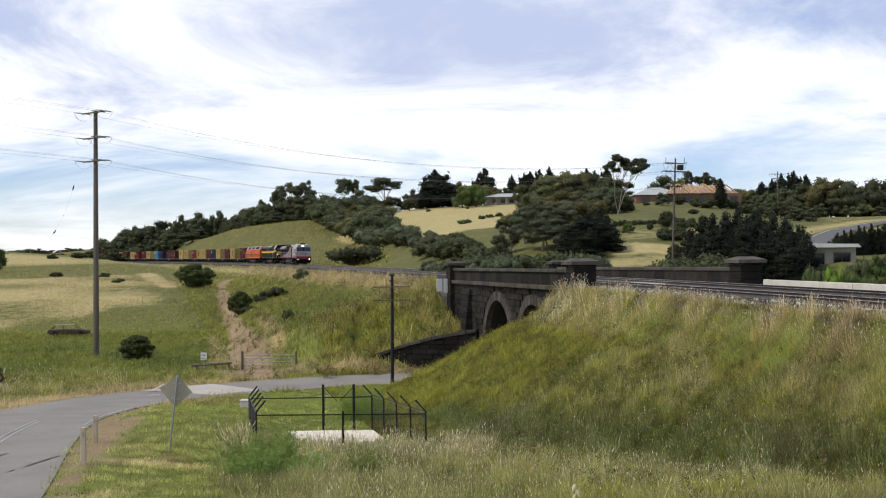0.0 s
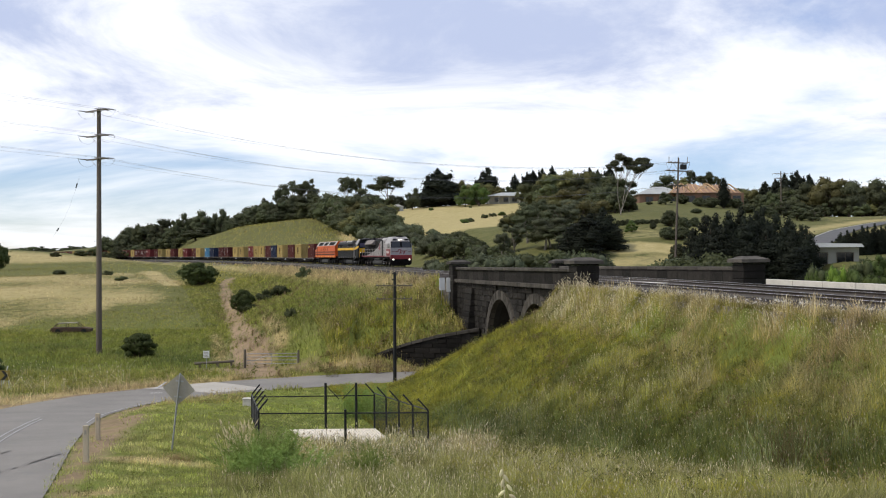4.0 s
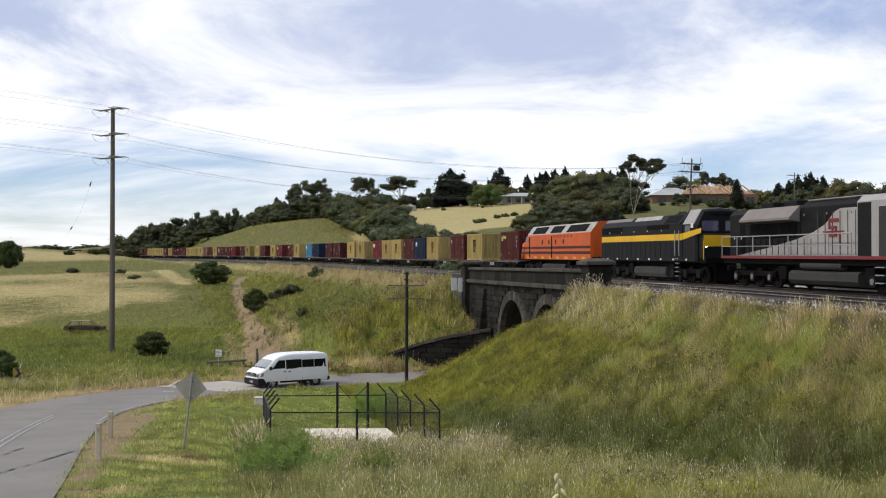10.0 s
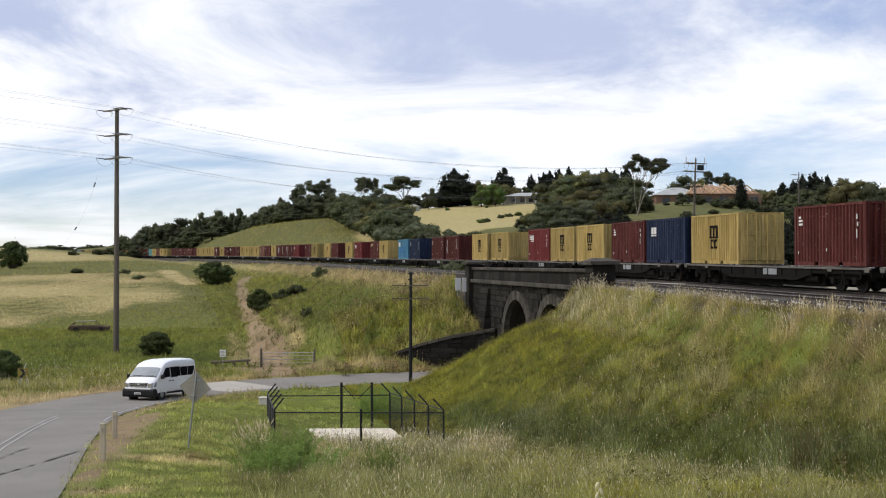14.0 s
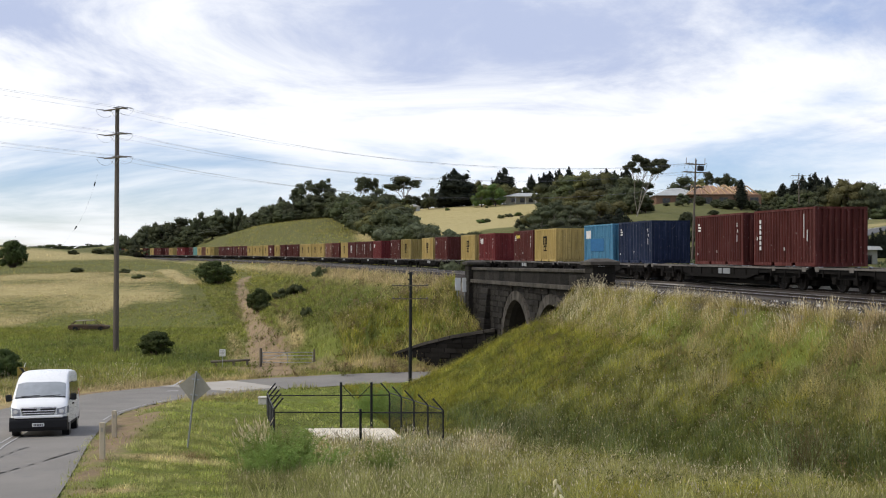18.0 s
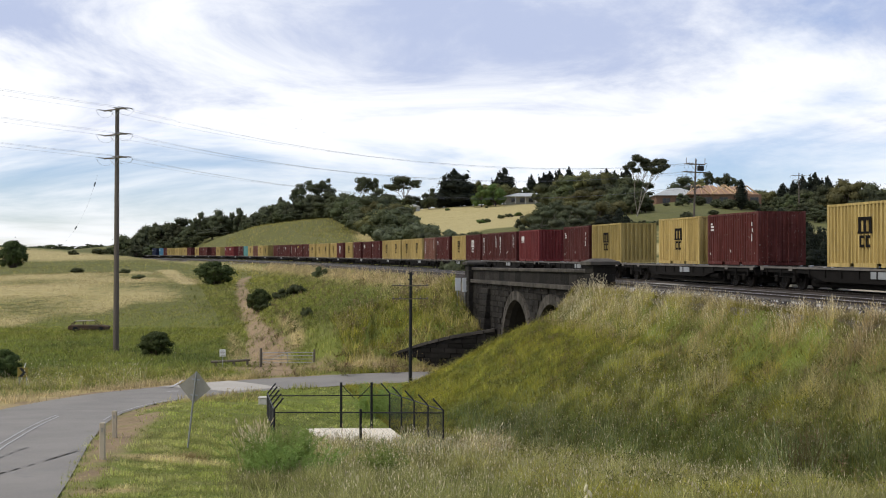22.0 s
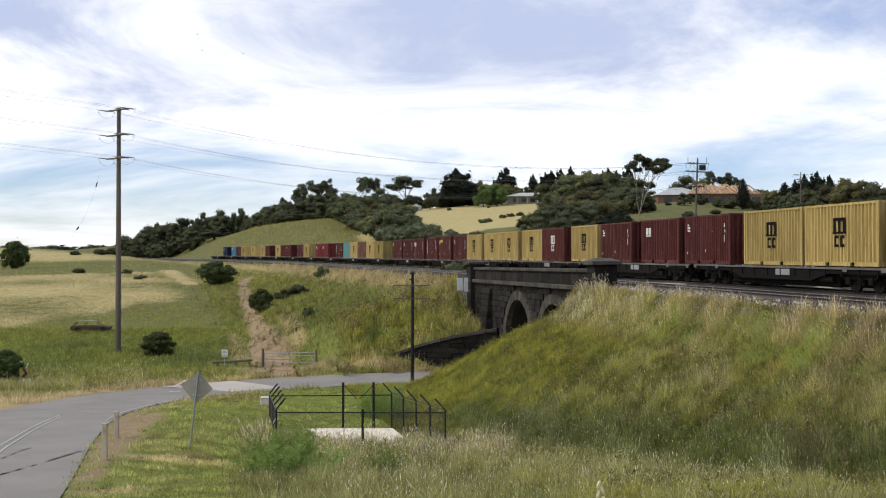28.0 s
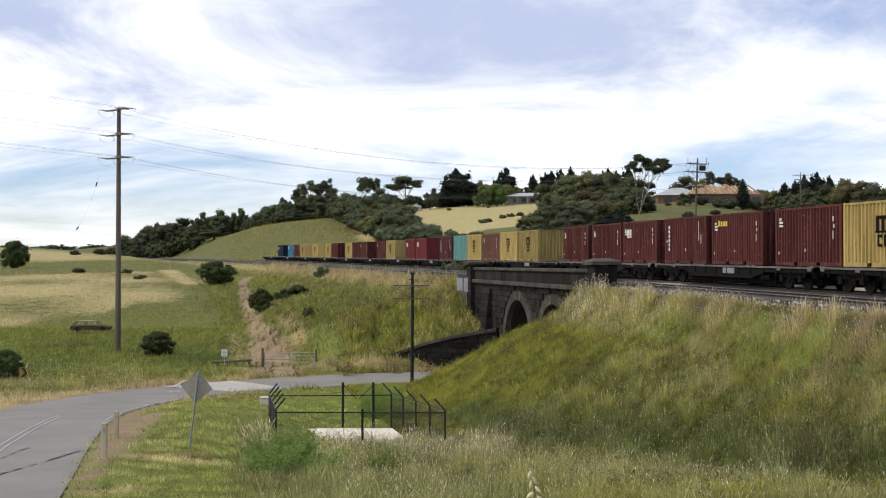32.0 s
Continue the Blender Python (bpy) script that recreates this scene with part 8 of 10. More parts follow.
def build_poles():
    turn = math.atan2(86, 72.4) - math.pi / 2 + math.pi
    arms = [(22.05, 1.7, turn), (19.75, 1.6, turn), (17.65, 1.6, turn)]
    _, e1 = power_pole(-29.8, 104, 22.2, arms, "tall weathered timber power pole with three crossarms", 0.27, 0.3)
    fz = lie1(26.1, 120)
    far = [(11.0 - fz, 1.0, 0.1), (10.15 - fz, 1.2, 0.1), (8.6 - fz, 0.9, 0.1)]
    fp, e2 = power_pole(26.1, 120, 11.5 - fz, far, "dark timber power pole with crossarms and a transformer", 0.13, 2.2)
    bm = bmesh.new()
    box(bm, 0.2, 0.85, -0.25, 0.25, 10.3 - fz, 10.85 - fz, 0.05)
    part("transformer", bm, BLACK_STEEL, fp, "dark steel transformer box")
    for q in (-0.98, 0.0, 0.98):
        bm = bmesh.new()
        tube(bm, (q, 0.15, 10.95 - fz), (q, 0.15, 11.65 - fz), 0.035, n=6)
        part("fuse_post", bm, INSUL, fp)
    _, e0 = power_pole(-102.2, 18, 25.0, [(24.6, 1.35, turn), (22.4, 1.25, turn), (20.3, 1.25, turn)], "tall weathered timber power pole with three crossarms", 0.27)
    for k in range(9):
        wire(e1[k], e2[k], 2.5 - 0.12 * (k % 3), 0.0065)
        wire(e0[k], e1[k], 1.0, 0.0065)
    # a hanging stay with two insulators
    st = tagged(new("stay_wire"), "thin sagging stay wire with two dark insulators beside the pole", "wire")
    pts = [Vector((-31.3, 103.4, 8.8)).lerp(Vector((-34.0, 102, 2.4)), k / 12) - Vector((-0.25, 0, 0.5)) * math.sin(math.pi * k / 12) for k in range(13)]
    cord("cable", pts, 0.005, WIRE, st)
    for k in (1, 8):
        bm = bmesh.new()
        tube(bm, pts[k], pts[k].lerp(pts[k + 1], 0.6), 0.06, n=6)
        part("insulator", bm, BLACK_STEEL, st)
    # old line pole by the road
    x, y = -2.25, 78.0
    z = lie1(x, y)
    ob = tagged(new("telegraph_pole"), "slim dark old telegraph pole with thin crossarms", "telegraph pole")
    ob.matrix_basis = Matrix.Translation((x, y, z))
    bm = bmesh.new()
    tube(bm, (0, 0, -0.2), (0.05, 0, 7.7), 0.125, 0.10, 10)
    part("pole", bm, BLACK_STEEL, ob)
    for za in (6.75, 5.85):
        bm = bmesh.new()
        box(bm, -1.25, 1.25, -0.16, -0.1, za, za + 0.07)
        arm = part("crossarm", bm, OLD_WOOD, ob)
        for q in (-1.15, -0.7, 0.7, 1.15):
            bm = bmesh.new()
            tube(bm, (q, -0.13, za + 0.07), (q, -0.13, za + 0.17), 0.03, n=6)
            part("pin", bm, INSUL, arm)
    for za in (7.2, 7.6):
        bm = bmesh.new()
        box(bm, -0.17, 0.17, -0.14, 0.14, za - 0.05, za + 0.05, 0.02)
        part("collar", bm, BLACK_STEEL, ob)
    # leaning far-off pole among the trees
    for b, dep, h in ((312, 255, 9.5),):
        power_pole(b * dep / 1000, dep, h, [(h - 0.6, 1.6, 0.2), (h - 1.6, 1.2, 0.2)], "far timber power pole among trees", 0.15)


build_poles()

# ---- fenced cage on the verge ----
MESH_MAT = surf("mesh_wire", (0.03, 0.032, 0.034), None, 5, 20, 0.5, 0.0)


def build_cage():
    ob = tagged(new("security_fence"), "low black steel fence cage with cranked tops and wire mesh", "fence")
    fl, fr, br_, bl = (-6.55, 44.2), (0.0, 44.0), (-2.45, 52.2), (-8.0, 52.0)
    zf, zb = lie1(-3, 44), lie1(-4, 52)
    rail_f, rail_b = -4.52, -4.85

    def post(x, y, z0, z1, cx=0.0, cy=0.0, r=0.045, crank=0.42):
        bm = bmesh.new()
        tube(bm, (x, y, z0 - 0.1), (x, y, z1), r, n=8)
        if cx or cy:
            tube(bm, (x, y, z1), (x + cx * crank, y + cy * crank, z1 + crank * 1.05), r * 0.85, n=8)
        part("post", bm, BLACK_STEEL, ob, "black cranked fence post" if cx or cy else "")
    for k in range(5):
        t = k / 4
        x, y = fl[0] + (bl[0] - fl[0]) * t, fl[1] + (bl[1] - fl[1]) * t
        post(x, y, lie1(x, y), rail_f + (rail_b - rail_f) * t + 0.12, 0.85, 0.1, 0.042)
    for k in range(5):
        t = k / 4
        x, y = fr[0] + (br_[0] - fr[0]) * t, fr[1] + (br_[1] - fr[1]) * t
        post(x, y, lie1(x, y), rail_f + (rail_b - rail_f) * t + 0.1, -0.95, 0.1, 0.038)
    # gate posts at the back, one tall post in front
    post(-4.66, 52.1, zb, -4.25, 0, 0, 0.06)
    post(-3.27, 52.1, zb, -4.25, 0, 0, 0.06)
    post(-3.19, 44.1, zf, -4.38, 0, 0, 0.05)
    for a, b, z in ((fl, fr, rail_f), (bl, br_, rail_b)):
        rod("rail", [(*a, z), (*b, z)], 0.028, BLACK_STEEL, ob)
    rod("rail", [(*fr, rail_f + 0.1), (*br_, rail_b + 0.1)], 0.028, BLACK_STEEL, ob)
    rod("rail", [(*fl, rail_f + 0.1), (*bl, rail_b + 0.1)], 0.028, BLACK_STEEL, ob)
    rod("brace", [(-4.6, 52.1, -4.4), (-4.05, 52.1, -5.0)], 0.02, BLACK_STEEL, ob)
    rod("brace", [(-3.3, 52.1, -4.4), (-3.9, 52.1, -5.0)], 0.02, BLACK_STEEL, ob)
    # wire mesh on the four sides
    def mesh_side(a, b, za, zb_, dens=0.11):
        bm = bmesh.new()
        L_ = math.hypot(b[0] - a[0], b[1] - a[1])
        h = 1.5
        n = int(L_ / dens)
        for k in range(-int(h / dens), n):
            for sgn in (1, -1):
                p = [(k * dens, 0.0), (k * dens + h, h)] if sgn > 0 else [(k * dens, h), (k * dens + h, 0.0)]
                (u0, v0), (u1, v1) = p
                c0, c1 = max(0, -u0), min(h, L_ - u0)
                if c1 <= c0:
                    continue
                def q(t):
                    u, v = u0 + t, (v0 + t if sgn > 0 else v0 - t)
                    f = u / L_
                    return (a[0] + (b[0] - a[0]) * f, a[1] + (b[1] - a[1]) * f, za + (zb_ - za) * f - v)
                tube(bm, q(c0), q(c1), 0.0024, n=3, caps=False)
        o = part("wire_mesh", bm, MESH_MAT, ob, "thin diamond wire mesh")
    mesh_side(fl, fr, rail_f, rail_f)
    mesh_side(fl, bl, rail_f, rail_b, 0.08)
    mesh_side(fr, br_, rail_f, rail_b, 0.08)
    bm = bmesh.new()
    vs = [(-7.1, 50.2), (-2.3, 50.2), (-1.15, 45.6), (-6.9, 45.6)]
    prism(bm, vs, -7.0, -6.05, "z")
    bmesh.ops.bevel(bm, geom=bm.edges[:], offset=0.03, segments=1, affect="EDGES")
    tagged(link("concrete_slab", bm, CREAM_SLAB), "pale concrete slab inside the fence", "concrete slab")
    bm = bmesh.new()
    z = lie1(-9.2, 58.4)
    box(bm, -9.43, -9.0, 58.2, 58.6, z - 0.1, z + 0.34, 0.03)
    o = tagged(link("concrete_pit", bm, CONCRETE), "small pale concrete pit box in the lawn", "pit box")
    bm = bmesh.new()
    box(bm, -9.46, -8.97, 58.17, 58.63, z + 0.34, z + 0.40, 0.02)
    part("lid", bm, CONCRETE, o)


build_cage()


# ---- signs, posts, gate ----
SIGN_BACK = surf("sign_back", (0.36, 0.335, 0.275), (0.29, 0.27, 0.22), 3, 30, 0.6, 0.03)


ROAD_DARK = surf("old_asphalt", (0.13, 0.127, 0.125), (0.10, 0.098, 0.096), 0.4, 30, 0.9, 0.2)


def build_roadside():
    x, y = -8.1, 36.2
    z = lie1(x, y)
    ob = tagged(new("road_sign"), "leaning diamond road sign seen from its grey back", "road sign")
    ob.matrix_basis = Matrix.Translation((x, y, z)) @ Matrix.Rotation(radians(6.5), 4, "Y")
    top = -2.1 - z
    bm = bmesh.new()
    tube(bm, (0, 0, -0.2), (0, 0, top), 0.03, n=10)
    part("post", bm, GALV, ob, "thin steel post")
    bm = bmesh.new()
    m = Matrix.Translation((0, 0.05, top - 0.5)) @ Matrix.Rotation(math.pi / 4, 4, "Y")
    box(bm, -0.36, 0.36, -0.006, 0.006, -0.36, 0.36, 0, m)
    part("diamond_plate", bm, SIGN_BACK, ob, "plain grey diamond plate")
    for dz in (-0.75, -0.25):
        bm = bmesh.new()
        box(bm, -0.12, 0.12, 0.02, 0.044, top + dz - 0.02, top + dz + 0.02)
        part("bracket", bm, GALV, ob)
    for x, y, h in ((-9.4, 31.5, 1.0), (-11.0, 38.2, 0.9)):
        z = lie1(x, y)
        bm = bmesh.new()
        box(bm, x - 0.075, x + 0.075, y - 0.05, y + 0.05, z - 0.1, z + h, 0.015)
        ob = tagged(link("guide_post", bm, surf("pale_timber", (0.50, 0.43, 0.32), (0.37, 0.31, 0.225), 2, 25, 0.8, 0.2, streak=0.2)), "weathered pale timber guide post at the road edge", "guide post", "guide posts")
        bm = bmesh.new()
        box(bm, x - 0.03, x + 0.03, y - 0.056, y - 0.05, z + h - 0.25, z + h - 0.13)
        part("reflector", bm, SIGN_BACK, ob)
    # dark tyre marks on the seal
    skid = surf("tyre_rubber_mark", (0.195, 0.181, 0.164), (0.225, 0.207, 0.184), 1.5, 30, 0.9, 0.1)
    for pts in ([(-11.2, 26.0), (-11.0, 28.2), (-10.85, 30.5), (-10.75, 33.5)], [(-12.3, 31.0), (-12.45, 32.4), (-12.6, 33.8), (-12.6, 34.6)]):
        pp = spline([(a, b, 0) for a, b in pts], 0.4)
        z_ = [float(road_near(np.array([p.x]), np.array([p.y]))[1][0]) for p in pp]
        arr = np.array([(p.x, p.y, q) for p, q in zip(pp, z_)])
        tagged(strip("tyre_mark", arr, 0.06, skid, 0.052, 1), "dark curved tyre mark on the asphalt", "road marking", kind="structure")
    # chevron board on the bend
    x, y = -27.8, 75.5
    z = lie1(x, y)
    ob = tagged(new("chevron_sign"), "dark chevron board on two posts at the bend", "road sign")
    ob.matrix_basis = Matrix.Translation((x, y, z)) @ Matrix.Rotation(radians(-20), 4, "Z")
    for q in (-0.3, 0.3):
        rod("post", [(q, 0, -0.2), (q, 0, 1.25)], 0.03, GALV, ob)
    bm = bmesh.new()
    box(bm, -0.42, 0.42, -0.03, -0.01, 0.65, 1.3, 0.01)
    bd = part("board", bm, surf("chevron_yellow", (0.22, 0.17, 0.04), None, 3, 20, 0.7, 0.02), ob)
    bm = bmesh.new()
    prism(bm, [(-0.3, 0.68), (-0.02, 0.68), (0.3, 0.975), (-0.02, 1.27), (-0.3, 1.27), (0.02, 0.975)], -0.04, -0.031, "y")
    part("chevron", bm, BLACK_STEEL, bd)
    # field gate with its posts, rails and a low heap of timber
    z = lie1(-13.2, 90.2)
    ob = tagged(new("field_gate"), "old galvanised field gate across the dirt track", "gate")
    ob.matrix_basis = Matrix.Translation((-14.4, 90.2, z)) @ Matrix.Rotation(radians(3), 4, "Z")
    bm = bmesh.new()
    tube(bm, (0, 0, -0.2), (0, 0, 1.45), 0.11, 0.1, 10)
    part("gate_post", bm, OLD_WOOD, ob)
    bm = bmesh.new()
    tube(bm, (4.2, 0, -0.2), (4.2, 0, 1.35), 0.09, 0.08, 10)
    part("gate_post", bm, OLD_WOOD, ob)
    for zz in (0.3, 0.58, 0.85, 1.1):
        rod("gate_rail", [(0.12, 0, zz), (4.1, 0, zz)], 0.028 if zz > 0.5 else 0.022, GALV, ob)
    for xx in (0.15, 2.1, 4.08):
        rod("gate_upright", [(xx, 0, 0.3), (xx, 0, 1.1)], 0.024, GALV, ob)
    rod("gate_brace", [(0.15, 0, 0.32), (2.1, 0, 1.08)], 0.02, GALV, ob)
    ob = tagged(new("log_barrier"), "grey fallen log barrier beside the gate", "log")
    ob.matrix_basis = Matrix.Translation((-16.8, 90.4, lie1(-16.8, 90.4)))
    bm = bmesh.new()
    tube(bm, (-1.6, 0, 0.35), (1.5, 0.1, 0.5), 0.11, 0.09, 8)
    part("log", bm, OLD_WOOD, ob)
    for q in (-1.2, 0.2, 1.3):
        bm = bmesh.new()
        tube(bm, (q, 0.05, -0.2), (q, 0.05, 0.4), 0.09, n=8)
        part("stump", bm, OLD_WOOD, ob)
    ob = tagged(new("notice_sign"), "small white notice board on a post by the gate", "sign")
    z = lie1(-17.2, 90.6)
    ob.matrix_basis = Matrix.Translation((-17.35, 89.8, z))
    rod("post", [(0, 0.02, -0.1), (0, 0.02, 1.3)], 0.025, GALV, ob)
    bm = bmesh.new()
    box(bm, -0.24, 0.24, -0.02, 0.0, 0.85, 1.4, 0.008)
    bd = part("board", bm, WHITE_PAINT, ob)
    bm = bmesh.new()
    for k in range(4):
        box(bm, -0.18, 0.18 - 0.05 * (k % 2), -0.025, -0.02, 0.92 + k * 0.11, 0.97 + k * 0.11)
    part("text_bars", bm, SIGN_BACK, bd)
    # white marker plates on the far abutment
    ob = tagged(new("marker_board"), "white marker board beside the bridge end", "sign")
    ob.matrix_basis = line_pose(22.1, -5.75, -1.6)
    for q in (0.0, 0.62):
        bm = bmesh.new()
        box(bm, -0.5 + q, -0.02 + q, -0.03, 0.03, 0.2 - 0.2 * q, 1.25, 0.01)
        part("board", bm, WHITE_PAINT, ob)
    for q in (-0.3, 0.35):
        rod("post", [(q, 0.06, -1.2), (q, 0.06, 1.2)], 0.04, GALV, ob)
    # pale concrete barrier beyond the tracks
    ob = tagged(new("concrete_barrier"), "row of low pale concrete barrier panels beyond the tracks", "barrier", kind="structure")
    for k in range(15):
        m = line_pose(-15.2 - 3.05 * k, 5.0, -0.06)
        bm = bmesh.new()
        box(bm, -0.12, 0.12, -1.5, 1.5, -0.55, 0.17, 0.02, m)
        part("panel", bm, CONCRETE, ob)
    # sealed road that climbs the hill behind the pale house
    path = spline([(px, py, 0) for px, py in HILL_ROAD], 2.0)
    hp = np.array([(p.x, p.y, lie1(p.x, p.y) + 0.12) for p in path])
    tagged(strip("hill_road", hp, 1.9, ROAD_DARK, 0.0, 4), "grey sealed road climbing the grassy hill", "road", kind="structure")
    tagged(strip("edge_line", np.stack([hp[:, 0] - 1.45, hp[:, 1] + 0.9, hp[:, 2] + 0.02], 1), 0.09, PAINT_LINE, 0.03), "thin white edge line on the hill road", "road marking", kind="structure")
    # rusted wreck in the field
    ob = tagged(new("car_wreck"), "rusted dark car wreck lying in tall grass", "car wreck")
    ob.matrix_basis = Matrix.Translation((-40.3, 130, lie1(-40.3, 130) + 0.05)) @ Matrix.Rotation(radians(8), 4, "Z")
    RUST = surf("rust", (0.11, 0.065, 0.04), (0.06, 0.045, 0.035), 1.5, 14, 0.9, 0.4, grime=(0.2, 0.16, 0.1))
    bm = bmesh.new()
    prism(bm, [(-2.2, 0.2), (2.2, 0.2), (2.25, 0.55), (1.5, 0.68), (-2.1, 0.72), (-2.25, 0.5)], -0.8, 0.8, "y")
    bmesh.ops.bevel(bm, geom=bm.edges[:], offset=0.06, segments=1, affect="EDGES")
    part("body", bm, RUST, ob)
    bm = bmesh.new()
    prism(bm, [(-1.5, 1.12), (0.6, 1.18), (0.62, 1.24), (-1.45, 1.2)], -0.68, 0.68, "y")
    part("roof", bm, surf("faded_panel", (0.30, 0.27, 0.20), (0.2, 0.17, 0.13), 2, 20, 0.8, 0.2), ob)
    for sx in (-0.72, 0.72):
        for a, b in (((-1.95, sx, 0.7), (-1.45, sx * 0.93, 1.16)), ((-0.5, sx, 0.7), (-0.5, sx * 0.93, 1.18)), ((1.3, sx, 0.66), (0.6, sx * 0.93, 1.2))):
            rod("pillar", [a, b], 0.04, RUST, ob)
    for q in (-1.4, 1.4):
        for sx in (-0.78, 0.78):
            bm = bmesh.new()
            tube(bm, (q, sx - 0.08, 0.28), (q, sx + 0.08, 0.28), 0.29, n=14)
            part("wheel", bm, RUBBER, ob)
    # bent stake in the verge
    rod_ob = rod("stake", [(-29.0, 78.2, lie1(-29, 78.2)), (-28.6, 78.2, lie1(-29, 78.2) + 1.5)], 0.025, WHITE_PAINT, None)
    tagged(rod_ob, "thin pale leaning stake in the verge", "stake")
    # worn line paint
    t = np.gradient(ROAD[:, :2], axis=0)
    t /= np.linalg.norm(t, axis=1)[:, None]
    nrm = np.stack([t[:, 1], -t[:, 0]], 1)

    def line(name, off, y0, y1, half, lab):
        k = (ROAD[:, 1] >= y0) & (ROAD[:, 1] <= y1) & (ROAD[:, 0] < 3)
        p = ROAD[k].copy()
        p[:, :2] += nrm[k] * off
        p[:, 2] += 0.03 * (1 - (off / ROAD_HALF) ** 2)
        tagged(strip(name, p, half, PAINT_LINE, 0.036, 1), lab, "road marking", kind="structure")
    line("centre_line", 0.62, 0, 51.4, 0.026, "worn white double centre line")
    line("centre_line", 0.88, 0, 51.0, 0.026, "worn white double centre line")
    line("edge_line", 3.1, 47, 66, 0.025, "worn white edge line")
    for pts in ([(-17.6, 74.0), (-17.8, 76.5), (-18.0, 79.0)], [(-17.0, 70.2), (-16.7, 70.3), (-16.3, 70.3)]):
        arr = np.array([(a, b, float(road_near(np.array([a]), np.array([b]))[1][0])) for a, b in pts])
        tagged(strip("junction_line", arr, 0.09, PAINT_LINE, 0.085, 1), "short worn white line at the junction", "road marking", kind="structure")
    # paler seal where the side road meets
    k = (ROAD[:, 1] > 72.5) & (ROAD[:, 0] < -11.8)
    p = ROAD[k].copy()
    p[:, :2] -= nrm[k] * 0.5
    tagged(strip("junction_seal", p, 2.9, ASPHALT_PALE, 0.042, 4), "paler worn seal at the junction", "road", kind="structure")


build_roadside()


# ---- houses ----
BRICK_WALL = surf("brick_wall", (0.21, 0.125, 0.085), (0.16, 0.10, 0.07), 0.6, 9, 0.9, 0.3)
PINE_FRAME = surf("pine_frame", (0.62, 0.42, 0.24), (0.52, 0.34, 0.19), 1, 20, 0.8, 0.1)
TILE = surf("terracotta_tile", (0.36, 0.23, 0.155), (0.28, 0.18, 0.12), 0.5, 6, 0.85, 0.5)
SHEET = surf("roof_sheet", (0.42, 0.43, 0.41), (0.34, 0.35, 0.34), 0.6, 10, 0.5, 0.1)
CREAM = surf("cream_wall", (0.34, 0.34, 0.29), (0.28, 0.28, 0.24), 0.6, 12, 0.85, 0.1)


def hip_roof(bm, x0, x1, y0, y1, z, rise, over=0.5):
    x0, x1, y0, y1 = x0 - over, x1 + over, y0 - over, y1 + over
    r = min(x1 - x0, y1 - y0) / 2
    if x1 - x0 >= y1 - y0:
        a, b = (x0 + r, (y0 + y1) / 2), (x1 - r, (y0 + y1) / 2)
    else:
        a, b = ((x0 + x1) / 2, y0 + r), ((x0 + x1) / 2, y1 - r)
    lo = [bm.verts.new(p) for p in ((x0, y0, z), (x1, y0, z), (x1, y1, z), (x0, y1, z))]
    A, B_ = bm.verts.new((*a, z + rise)), bm.verts.new((*b, z + rise))
    if x1 - x0 >= y1 - y0:
        fs = ((lo[0], lo[1], B_, A), (lo[1], lo[2], B_), (lo[2], lo[3], A, B_), (lo[3], lo[0], A))
    else:
        fs = ((lo[0], lo[1], A), (lo[1], lo[2], B_, A), (lo[2], lo[3], B_), (lo[3], lo[0], A, B_))
    for q in fs:
        bm.faces.new(q)
    bm.faces.new(lo[::-1])


def wall_box(name, x0, x1, y0, y1, z0, z1, mat, parent):
    bm = bmesh.new()
    box(bm, x0, x1, y0, y1, z0, z1)
    return part(name, bm, mat, parent)


def window(parent, x0, x1, y, z0, z1, frame_mat=OLD_WOOD):
    bm = bmesh.new()
    for a, b, c, d in ((x0 - 0.07, x1 + 0.07, z0 - 0.07, z0), (x0 - 0.07, x1 + 0.07, z1, z1 + 0.07), (x0 - 0.07, x0, z0, z1), (x1, x1 + 0.07, z0, z1), ((x0 + x1) / 2 - 0.03, (x0 + x1) / 2 + 0.03, z0, z1)):
        box(bm, a, b, y - 0.06, y + 0.02, c, d)
    w = part("window", bm, frame_mat, parent)
    bm = bmesh.new()
    box(bm, x0, x1, y - 0.03, y - 0.01, z0, z1)
    part("pane", bm, GLASS, w)


